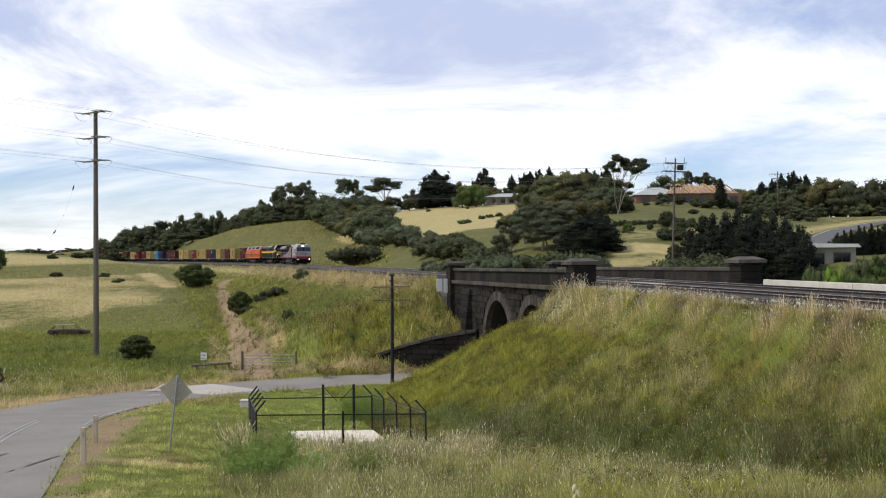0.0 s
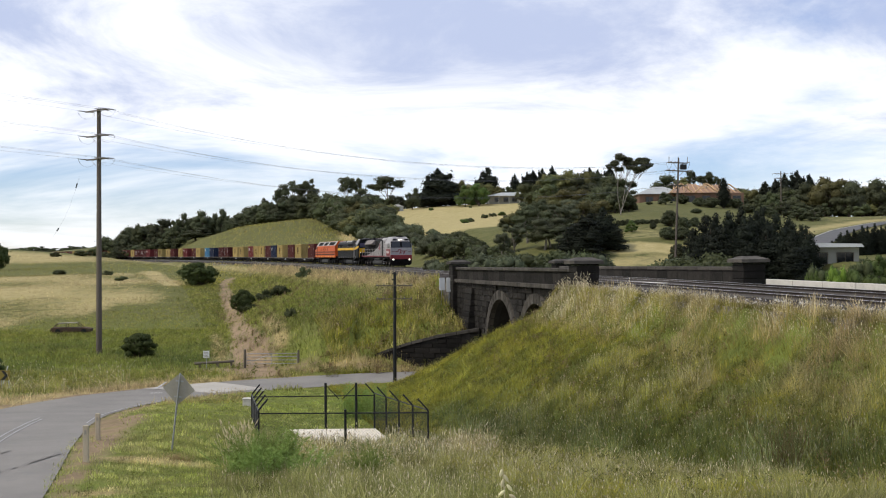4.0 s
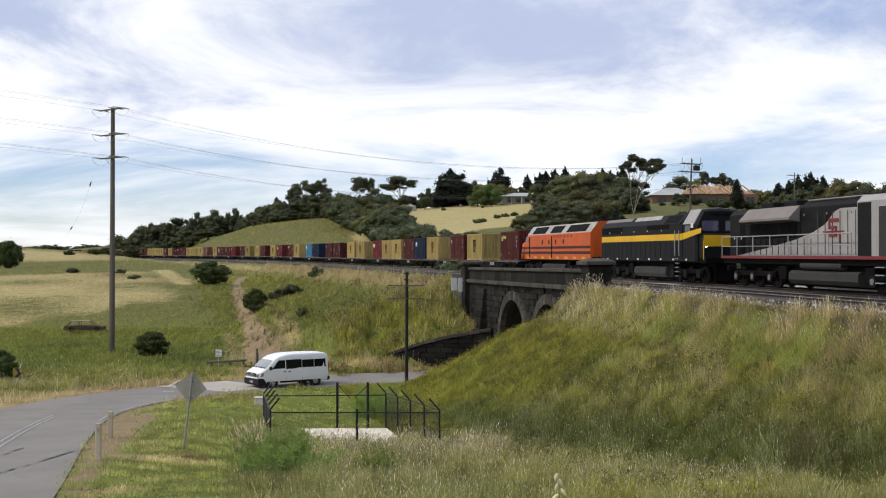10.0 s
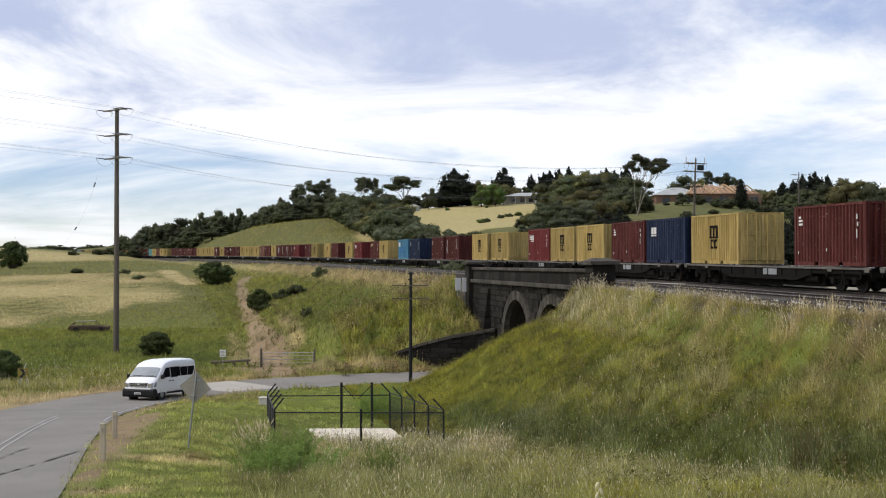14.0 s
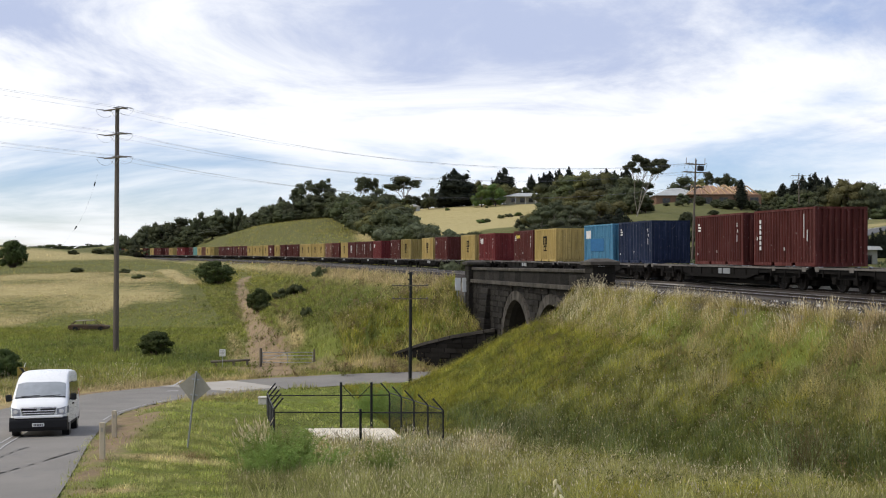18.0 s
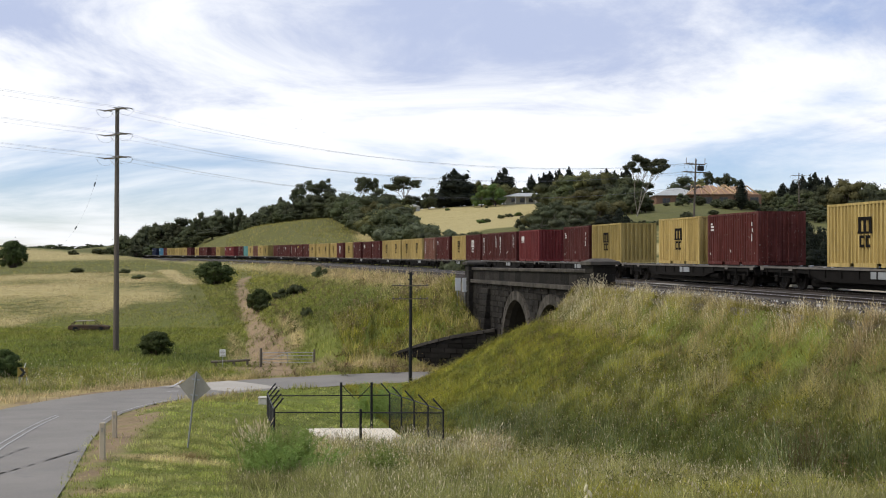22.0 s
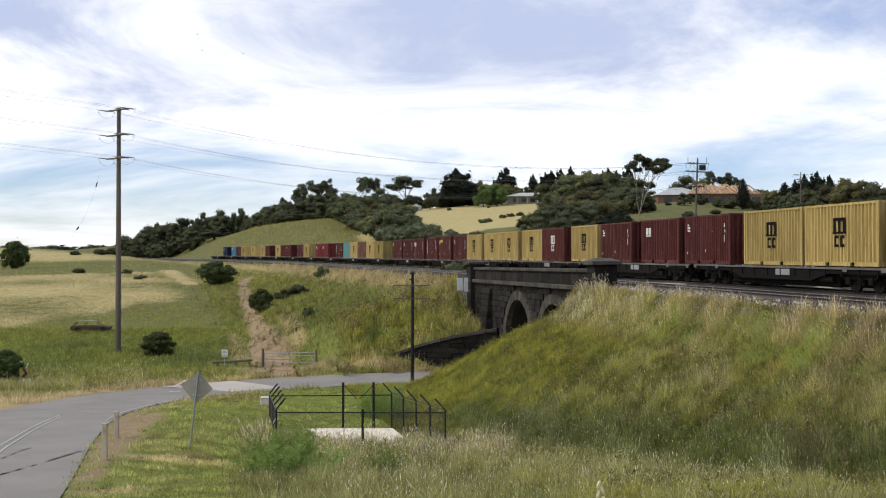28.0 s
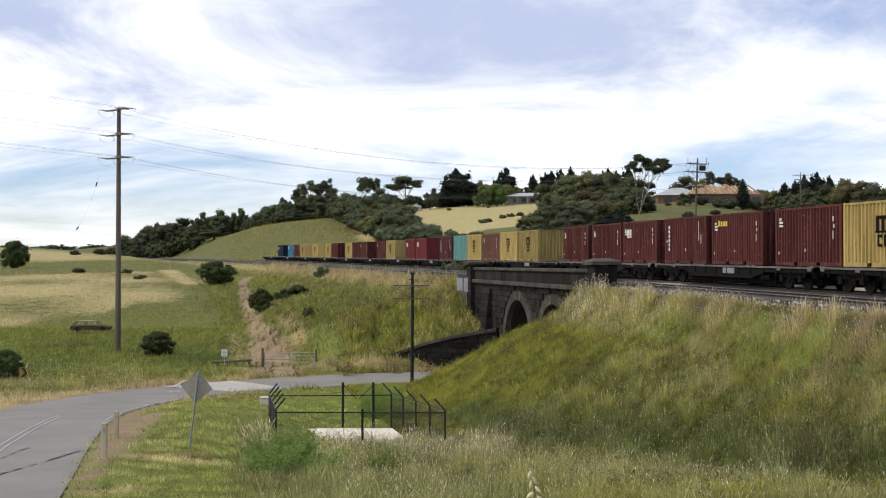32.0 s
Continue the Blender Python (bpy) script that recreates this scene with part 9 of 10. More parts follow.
def build_houses():
    # big house on the hill, its roof partly sheeted and partly bare timber
    gx, gy = 60.5, 262
    z = 12.0
    ob = tagged(new("hill_house"), "large brick house with pale sheet roof and bare timber roof frames", "house")
    ob.matrix_basis = Matrix.Translation((gx, gy, z))
    wall_box("wall", -11.5, -2, 0, 9, 0, 2.9, BRICK_WALL, ob)
    wall_box("wall", -2.0, 12.0, -2.2, 10, 0, 3.0, BRICK_WALL, ob)
    bm = bmesh.new()
    hip_roof(bm, -11.5, -1, 0, 8, 2.9, 1.9)
    part("roof", bm, SHEET, ob, "pale sheeted hip roof")
    for x0, x1, y0, y1, rise in ((-4.5, 6.5, -2.2, 7, 2.3), (2.5, 12, 0.5, 9, 2.2)):
        bm = bmesh.new()
        hip_roof(bm, x0, x1, y0, y1, 3.0, rise)
        part("roof", bm, TILE, ob, "orange timber and tile roof")
        for k in range(9):
            t = k / 8
            xm = (x0 + x1) / 2
            xx = x0 + (x1 - x0) * t
            rod("rafter", [(xx, y0 - 0.55, 3.06), (xm + (xx - xm) * 0.7, y0 + (y1 - y0) / 2 - 0.2, 3.1 + rise * 0.98)], 0.1, PINE_FRAME, ob)
        for q in (-0.32, 0.2):
            c = xm + (x1 - x0) * q
            rod("gable_frame", [(c - 2.6, y0 - 0.9, 3.1), (c, y0 - 0.7, 3.2 + rise * 0.85), (c + 2.6, y0 - 0.9, 3.1)], 0.16, PINE_FRAME, ob)
    for x in (-10, -7, -4.5):
        window(ob, x, x + 1.6, 0, 0.9, 2.2)
    for x in (-1, 2.5, 6.5, 9.5):
        window(ob, x, x + 1.8, -2.2, 0.8, 2.3)
    # white house further along
    gx, gy = 30.0, 392
    z = lie1(gx, gy) - 0.2
    ob = tagged(new("white_house"), "long low white house with grey roof and verandah", "house")
    ob.matrix_basis = Matrix.Translation((gx, gy, z))
    wall_box("wall", -9, 9, 0, 8, 0, 2.7, CREAM, ob)
    bm = bmesh.new()
    hip_roof(bm, -9, 9, -1.5, 8, 2.7, 1.4)
    part("roof", bm, SHEET, ob, "pale grey sheet roof")
    for k in range(6):
        rod("verandah_post", [(-8.7 + k * 3.48, -1.7, 0), (-8.7 + k * 3.48, -1.7, 2.7)], 0.08, WHITE_PAINT, ob)
    for x in (-6.5, -3.5, -0.5, 2.5, 5.0):
        window(ob, x, x + 1.5, 0, 0.8, 2.2)
    # little shed
    gx, gy = -9.6, 385
    z = lie1(gx, gy) - 0.1
    ob = tagged(new("shed"), "small white-roofed garden shed on the hill", "shed")
    ob.matrix_basis = Matrix.Translation((gx, gy, z)) @ Matrix.Rotation(radians(20), 4, "Z")
    wall_box("wall", -1.9, 1.9, 0, 2.6, 0, 1.8, SHEET, ob)
    bm = bmesh.new()
    prism(bm, [(-2.1, 1.8), (2.1, 1.8), (0, 2.5)], -0.2, 2.8, "y")
    part("roof", bm, WHITE_PAINT, ob)
    wall_box("door", -0.5, 0.5, -0.05, 0.0, 0, 1.6, OLD_WOOD, ob)
    # pale flat-roofed house beyond the railway
    gx, gy = 42.0, 118
    z = lie1(gx, gy) - 1.0
    ob = tagged(new("flat_roofed_house"), "pale low house with flat grey roof among shrubs", "house")
    ob.matrix_basis = Matrix.Translation((gx, gy, z)) @ Matrix.Rotation(radians(-8), 4, "Z")
    wall_box("wall", -2.6, 2.8, 0, 6, 0, 2.6, CREAM, ob)
    bm = bmesh.new()
    prism(bm, [(-3.0, 2.6), (3.2, 2.6), (2.9, 2.95), (-2.4, 3.05)], -0.7, 6.5, "y")
    part("roof", bm, surf("pale_roof_sheet", (0.66, 0.67, 0.66), (0.56, 0.57, 0.56), 0.6, 10, 0.5, 0.1), ob, "flat pale grey sheet roof")
    window(ob, -2.0, -0.4, 0, 0.9, 2.0)
    window(ob, 0.6, 2.2, 0, 0.9, 2.0)


build_houses()


# ---- birds ----
FEATHER = surf("dark_feather", (0.05, 0.05, 0.052), (0.03, 0.03, 0.032), 4, 30, 0.8, 0.05)


def bird():
    ob = tagged(new("bird"), "small dark bird gliding with spread wings", "bird", "birds in the sky")
    bm = bmesh.new()
    for a, b, ra, rb in (((0, -0.16, 0), (0, -0.1, 0.01), 0.02, 0.045), ((0, -0.1, 0.01), (0, 0.06, 0), 0.045, 0.055), ((0, 0.06, 0), (0, 0.2, 0.01), 0.055, 0.015)):
        tube(bm, a, b, ra, rb, 8)
    part("body", bm, FEATHER, ob)
    for sx in (-1, 1):
        bm = bmesh.new()
        prism(bm, [(sx * 0.03, -0.06), (sx * 0.22, -0.1), (sx * 0.46, 0.0), (sx * 0.25, 0.05), (sx * 0.03, 0.08)], 0.0, 0.012, "z")
        for v in bm.verts:
            v.co.z += abs(v.co.x) * 0.28
        part("wing", bm, FEATHER, ob)
    bm = bmesh.new()
    prism(bm, [(-0.02, 0.18), (0.02, 0.18), (0.07, 0.3), (-0.07, 0.3)], 0.0, 0.01, "z")
    part("tail", bm, FEATHER, ob)
    return ob


BIRDS = [bird() for _ in range(3)]


# ---- grass ----
def blades(name, n, place, h0, h1, w, seed, mat, label, heads=0.0, lean=0.5, dry_add=0.0, soft=None, even=1.0):
    """n grass blades as one mesh: tapered, leaning leaves, some with a pale seed head."""
    rng = np.random.RandomState(seed)
    x, y = place(rng, n)
    if soft:
        # ragged borders: fewer blades towards the edge of the patch
        b = x / np.maximum(y, 1)
        wob = np.array([noise.noise((p * 0.35, q * 0.35, 9.0)) for p, q in zip(x, y)])
        k = smooth01((b - soft[0]) / soft[1] + 0.9 * wob) > rng.rand(n)
        x, y = x[k], y[k]
    z, d, s, lat, rd = lie(x, y, True)
    keep = (x / np.maximum(y, 1) < 0.44) & (rd > ROAD_HALF + rng.uniform(-0.22, 0.1, len(x))) & ~((d > -5.0) & (d < 4.2)) & ~((x > -7.0) & (x < -1.0) & (y > 45.5) & (y < 49.7))
    x, y, z, d, s, lat, rd = (v[keep] for v in (x, y, z, d, s, lat, rd))
    n = len(x)
    dry, dirt, stone = zones(x, y, d, s, lat, rd)
    rag = np.array([noise.noise((p * 0.55, q * 0.4, 33.0)) for p, q in zip(x, y)])
    keep = rng.rand(n) > np.clip(dirt * 1.7 - 0.3 + 0.8 * rag, 0, 0.97)
    x, y, z, dry, rd = x[keep], y[keep], z[keep], dry[keep], rd[keep]
    n = len(x)
    patch = np.array([noise.noise((a * 0.16, b * 0.16, 3.1)) for a, b in zip(x, y)]) if n < 130000 else rng.uniform(-0.5, 0.5, n)
    tuft = np.array([noise.noise((a * 1.1, b * 1.1, 7.7)) for a, b in zip(x, y)])
    clot = np.array([noise.noise((a * 0.5, b * 0.5, 21.3)) for a, b in zip(x, y)])
    h = rng.uniform(h0, h1, n) * np.clip(1 + even * (0.45 * patch + 0.8 * tuft + 0.4 * clot), 0.4, 1.4)
    knot = np.array([noise.noise((p * 2.3, q * 1.6, 51.7)) for p, q in zip(x, y)])
    h = h * np.clip(1 + 0.35 * knot, 0.6, 1.25)
    tone = np.clip(1 + 0.75 * knot + 0.6 * tuft + 0.4 * clot, 0.35, 1.6)
    a = rng.uniform(0, math.tau, n)
    la = rng.uniform(0, math.tau, n)
    ln = np.abs(rng.normal(0, lean, n)) * h
    ww = w * rng.uniform(0.6, 1.5, n)
    u = np.stack([np.cos(a), np.sin(a), np.zeros(n)], 1) * ww[:, None]
    base = np.stack([x, y, z - 0.03], 1)
    mid = base + np.stack([np.cos(la) * ln * 0.5, np.sin(la) * ln * 0.5, h * 0.53], 1)
    tip = base + np.stack([np.cos(la) * ln, np.sin(la) * ln, h], 1)
    v = np.stack([base - u, base + u, mid + u, tip], 1).reshape(-1, 3)
    fc = np.arange(n)[:, None] * 4 + np.array([0, 1, 2, 3])[None]
    lush, rust = tints(x, y)
    lush = np.clip(lush + 0.55 * np.clip(clot - 0.22, 0, 1) + 0.5 * np.clip(tuft - 0.3, 0, 1) + rng.normal(0, 0.08, n) , 0, 1)
    dv = np.clip((dry * 0.9 + dry_add + 0.3 * even * patch + 0.2 * even * tuft + rng.normal(0, 0.12, n)) * (1 - 0.75 * lush), 0, 1)
    rust = np.clip(0.75 * rust + 0.35 * (tuft - 0.25) * (rust > 0.08), 0, 1) * (rng.rand(n) < 0.85)
    dvv = np.repeat(dv[:, None], 4, 1)
    dvv[:, 3] = np.clip(dvv[:, 3] + 0.2, 0, 1)
    dvv, lvv, rvv, tvv = dvv.ravel(), np.repeat(lush, 4), np.repeat(rust, 4), np.repeat(tone, 4)
    if heads > 0:
        k = np.where(rng.rand(n) < heads)[0]
        m = len(k)
        up = (tip - mid)[k]
        up /= np.linalg.norm(up, axis=1)[:, None]
        hl = h[k] * rng.uniform(0.14, 0.26, m)
        hw = np.clip(u[k] * 1.8, -0.05, 0.05)
        t0 = tip[k] - up * hl[:, None] * 0.2
        hv = np.stack([t0, t0 + up * hl[:, None] * 0.45 + hw, t0 + up * hl[:, None], t0 + up * hl[:, None] * 0.45 - hw], 1).reshape(-1, 3)
        j = len(v) + np.arange(m)[:, None] * 4
        v = np.concatenate([v, hv])
        fc = np.concatenate([fc, j + np.arange(4)[None]])
        dvv = np.concatenate([dvv, np.full(m * 4, 0.95)])
        lvv, rvv, tvv = np.concatenate([lvv, np.zeros(m * 4)]), np.concatenate([rvv, np.zeros(m * 4)]), np.concatenate([tvv, np.ones(m * 4)])
    ob = new(name, raw_mesh(name, v, fc, mat, {"dry": dvv, "lush": lvv, "rust": rvv, "tone": tvv}))
    return tagged(ob, label, "grass", kind="stuff")


def rect(x0, x1, y0, y1):
    return lambda rng, n: (rng.uniform(x0, x1, n), rng.uniform(y0, y1, n))


def band(s0, s1, d0, d1):
    def f(rng, n):
        s, d = rng.uniform(s0, s1, n), rng.uniform(d0, d1, n)
        a, x, y = np.interp(s, SS, _ang), np.interp(s, SS, LX), np.interp(s, SS, LY)
        return x + d * np.cos(a), y + d * np.sin(a)
    return f


def wedge(y0, y1, b0, b1):
    """Even cover of a stretch that widens with depth."""
    def f(rng, n):
        y = np.sqrt(rng.uniform(y0 * y0, y1 * y1, n))
        return rng.uniform(b0, b1, n) * y, y
    return f


def along(pts, spread, shift):
    """A loose belt beside a line of points, shifted across it."""
    def f(rng, n):
        p = np.array(pts, float)
        u = rng.uniform(0, len(p) - 1, n)
        k = np.minimum(u.astype(int), len(p) - 2)
        q = p[k] + (p[k + 1] - p[k]) * (u - k)[:, None]
        o = shift + rng.normal(0, spread * 0.5, n)
        return q[:, 0] + o * 0.9, q[:, 1] + o * 0.45
    return f


PLUME = blades_mat("seed_plumes", (0.25, 0.27, 0.10), (0.33, 0.34, 0.15), (0.78, 0.68, 0.48))
CANARY = blades_mat("canary_grass", (0.12, 0.165, 0.045), (0.19, 0.235, 0.08), (0.30, 0.30, 0.16), 0.95)


def grass():
    tall = "tall green and straw-coloured grass"
    blades("slope_grass", 250000, band(-54, 5, -17.5, -5.2), 0.11, 0.34, 0.0075, 1, BLADES, tall + " on the near embankment", 0.015, lean=0.5, dry_add=-0.28, even=0.55)
    blades("crest_grass", 13000, band(-54, -5, -6.2, -5.0), 0.2, 0.42, 0.005, 2, BLADES, "tall pale seeding grass along the embankment crest", 0.75, lean=0.4, dry_add=0.3)
    blades("crest_grass", 2500, band(-24, -8, -7.4, -5.6), 0.25, 0.45, 0.006, 12, BLADES, "tall pale seeding grass at the end of the embankment", 0.9, lean=0.35, dry_add=0.5)
    blades("crest_plumes", 900, band(-26, -8.5, -6.9, -5.4), 0.3, 0.5, 0.006, 14, PLUME, "pale feathery seed plumes on the embankment end", 1.0, lean=0.3, dry_add=0.35)
    blades("crest_plumes", 1800, band(-52, -18, -6.0, -5.1), 0.28, 0.5, 0.005, 15, PLUME, "pale feathery seed plumes along the crest", 1.0, lean=0.3, dry_add=0.3)
    blades("crest_plumes", 420, band(-14, -9.3, -6.8, -5.1), 0.45, 0.8, 0.008, 17, PLUME, "white feathery plumes at the bridge end", 1.0, lean=0.35, dry_add=0.7)
    blades("foreground_plumes", 1900, wedge(18, 34, -0.1, 0.3), 0.25, 0.5, 0.004, 16, PLUME, "pale seed heads above the foreground grass", 1.0, lean=0.3, dry_add=0.05)
    blades("foreground_grass", 110000, wedge(17, 36, -0.24, 0.46), 0.16, 0.45, 0.0045, 3, ROUGH, tall + " in front", 0.07, lean=0.42, dry_add=-0.2, soft=(-0.2, 0.1))
    blades("foreground_plumes", 1700, wedge(35, 45.3, -0.125, 0.06), 0.32, 0.6, 0.007, 19, PLUME, "tall pale seeding grass against the slab", 1.0, lean=0.3, dry_add=0.2)
    blades("canary_grass", 5200, along(LUSH_LINE, 1.5, -0.6), 0.3, 0.62, 0.006, 21, CANARY, "blue-green seeding grass along the foot of the bank", 0.3, lean=0.25, dry_add=-0.1)
    blades("canary_grass", 1500, rect(-3.4, 0.4, 36, 43.5), 0.3, 0.6, 0.007, 22, CANARY, "blue-green seeding grass before the fence", 0.4, lean=0.25, dry_add=-0.1)
    blades("foreground_grass", 7000, wedge(37, 45.3, -0.12, 0.06), 0.22, 0.5, 0.008, 20, BLADES, "tall green and straw-coloured grass before the slab", 0.3, lean=0.35, dry_add=0.15)
    blades("foreground_grass", 46000, wedge(34, 49, -0.2, 0.25), 0.16, 0.45, 0.007, 4, ROUGH, tall + " round the fence", 0.12, lean=0.4, dry_add=-0.16, soft=(-0.18, 0.07))
    blades("lawn_grass", 70000, wedge(20, 40, -0.4, -0.12), 0.04, 0.13, 0.008, 5, LAWN, "short bright green verge grass", 0.01, dry_add=-0.1)
    blades("lawn_grass", 70000, wedge(40, 80, -0.27, 0.04), 0.04, 0.14, 0.014, 6, LAWN, "short bright green verge grass", 0.02, dry_add=-0.16)
    blades("bank_grass", 90000, band(11, 150, -24, -5.5), 0.15, 0.45, 0.017, 7, FIELD, tall + " on the far embankment", 0.05, dry_add=-0.02)
    blades("bank_grass", 12000, band(11, 30, -16, -5.4), 0.3, 0.7, 0.02, 13, BLADES, "brown dead weeds and grass on the far embankment", 0.1, dry_add=0.0)
    blades("crest_grass", 7000, band(24, 170, -7.4, -5.5), 0.3, 0.7, 0.016, 8, BLADES, "pale dry grass along the far crest", 0.6, dry_add=0.65)
    blades("field_grass", 90000, wedge(72, 135, -0.42, -0.11), 0.12, 0.40, 0.016, 9, FIELD, tall + " in the field", 0.02, dry_add=-0.22)
    blades("field_grass", 30000, wedge(118, 178, -0.42, -0.12), 0.1, 0.28, 0.02, 24, FIELD, tall + " in the middle of the field", 0.01, dry_add=-0.1)
    blades("hill_grass", 26000, wedge(185, 400, -0.19, -0.03), 0.15, 0.45, 0.05, 25, BLADES, "olive and straw-coloured grass on the slope above the railway", 0.0, dry_add=0.02)
    blades("verge_grass", 15000, wedge(60, 88, -0.42, -0.16), 0.14, 0.42, 0.014, 11, BLADES, "low pale dead grass along the far road edge", 0.2, lean=0.8, dry_add=0.35)
    blades("verge_plumes", 350, wedge(72, 90, -0.42, -0.26), 0.4, 0.8, 0.014, 23, PLUME, "tall pale seeding grass behind the far road edge", 0.8, dry_add=0.3)
    blades("field_grass", 40000, wedge(135, 260, -0.42, -0.15), 0.08, 0.22, 0.03, 10, BLADES, "dry straw-coloured grass in the field", 0.0, dry_add=0.22)

    blades("pasture_grass", 16000, wedge(255, 440, -0.42, -0.15), 0.1, 0.3, 0.06, 18, BLADES, "olive and straw grass on the far pasture", 0.0, dry_add=0.2)


grass()


# ---- weeds and dry stems in front ----
WEED = leafy("feathery_weed", (0.165, 0.235, 0.052), (0.31, 0.39, 0.105))
DRY_STEM = leafy("dry_stems", (0.80, 0.70, 0.42), (0.92, 0.84, 0.58), big=0.05)
DEAD_STEM = leafy("dead_stems", (0.30, 0.21, 0.10), (0.46, 0.36, 0.19), big=0.05)
TWIG = leafy("dead_twigs", (0.13, 0.10, 0.045), (0.21, 0.165, 0.08))


def stems(rng, n, spread, h0, h1, lean, r):
    """Thin bending stems out of one root: rows of (foot, middle, tip)."""
    out = []
    for _ in range(n):
        a, k = rng.uniform(0, math.tau), rng.uniform(0, 1) ** 0.5
        foot = Vector((math.cos(a) * spread * k, math.sin(a) * spread * k, -0.05))
        h, b = rng.uniform(h0, h1), a + rng.uniform(-0.8, 0.8)
        ln = abs(rng.gauss(0, lean)) * h
        out.append((foot, foot + Vector((math.cos(b) * ln * 0.35, math.sin(b) * ln * 0.35, h * 0.55)), foot + Vector((math.cos(b) * ln, math.sin(b) * ln, h))))
    return out


def clump(name, x, y, seed, n, spread, h0, h1, lean, r, mat, label, leaf=None, heads=0.0, group=""):
    rng = random.Random(seed)
    th = tagged(new(name), label, "weed" if leaf else "dry grass", group)
    th.matrix_basis = Matrix.Translation((x, y, lie1(x, y)))
    v, f = [], []

    def quad(a, b, c, d):
        i = len(v)
        v.extend([tuple(a), tuple(b), tuple(c), tuple(d)])
        f.append((i, i + 1, i + 2, i + 3))
    st = stems(rng, n, spread, h0, h1, lean, r)
    for p, q, s in st:
        for a, b, ra, rb in ((p, q, r, r * 0.8), (q, s, r * 0.8, r * 0.3)):
            for w in (Vector((1, 0, 0)), Vector((0, 1, 0))):
                quad(a - w * ra, a + w * ra, b + w * rb, b - w * rb)
        if rng.random() < heads:
            d = (s - q).normalized() * rng.uniform(0.12, 0.24)
            for w in (Vector((1, 0, 0)), Vector((0, 1, 0))):
                quad(s - d * 0.3, s + d * 0.3 + w * r * 2.6, s + d, s + d * 0.3 - w * r * 2.6)
    ob = new("stem_mass", raw_mesh("stem_mass", v, f, mat))
    ob.parent = th
    if leaf:
        v, f = [], []
        for p, q, s in st:
            for _ in range(leaf):
                t = rng.uniform(0.12, 1.05)
                c = p.lerp(q, t / 0.55) if t < 0.55 else q.lerp(s, (t - 0.55) / 0.45)
                d = Vector((rng.gauss(0, 1), rng.gauss(0, 1), rng.uniform(0.1, 1.2))).normalized() * rng.uniform(0.05, 0.14)
                w = d.orthogonal().normalized() * rng.uniform(0.006, 0.013)
                quad(c - w, c + w, c + d + w * 0.4, c + d - w * 0.4)
        ob = new("leaf_mass", raw_mesh("leaf_mass", v, f, WEED))
        ob.parent = th
    return th


def foreground_plants():
    lab = "feathery green weed clump standing in rough grass"
    for k, (x, y, n, sp, h) in enumerate(((-5.1, 32.6, 50, 0.45, 0.8), (-4.75, 32.0, 70, 0.5, 1.0), (-4.4, 32.4, 70, 0.5, 0.95), (-4.1, 32.2, 50, 0.5, 0.75), (-5.0, 30.6, 40, 0.5, 0.6), (-3.4, 30.8, 40, 0.5, 0.6),
                                          (-4.5, 30.6, 36, 0.5, 0.75), (-5.4, 34.6, 30, 0.5, 0.7), (-1.6, 30.4, 34, 0.5, 0.75))):
        clump("weed_clump", x, y, 40 + k, n, sp, h * 0.6, h * 1.35, 0.42, 0.006, WEED, lab, leaf=46, group="weed clumps beside the sign")
    for k, (x, y) in enumerate(((-5.6, 33.4), (-5.4, 33.2), (-5.8, 33.8), (-5.15, 33.0))):
        clump("dry_grass_clump", x, y, 60 + k, 16, 0.24, 0.7, 1.3, 0.25, 0.008, DRY_STEM, "pale dry seeding grass clump beside green weeds", heads=0.9, group="dry grass clumps")
    for k, (x, y) in enumerate(((-3.7, 57.5), (-2.9, 57.0), (-2.3, 55.6), (-3.3, 59.0))):
        clump("weed_clump", x, y, 90 + k, 60, 0.7, 0.7, 1.7, 0.3, 0.008, WEED, "tall grey-green weed clump behind the fence", leaf=40, group="weed clumps behind the fence")
    for k, (x, y) in enumerate(((8.95, 28.0), (9.3, 28.4), (8.7, 28.6))):
        clump("dry_shrub", x, y, 70 + k, 26, 0.25, 0.8, 1.6, 0.6, 0.007, TWIG, "leafless reddish-brown twiggy shrub in tall grass", group="leafless shrubs")
    for k, (x, y) in enumerate(((-7.35, 33.7), (-7.7, 33.9))):
        clump("dead_clump", x, y, 80 + k, 150, 0.36, 0.08, 0.22, 1.4, 0.007, DEAD_STEM, "low brown dead grass clump at the foot of a road sign", group="dead clumps")


foreground_plants()


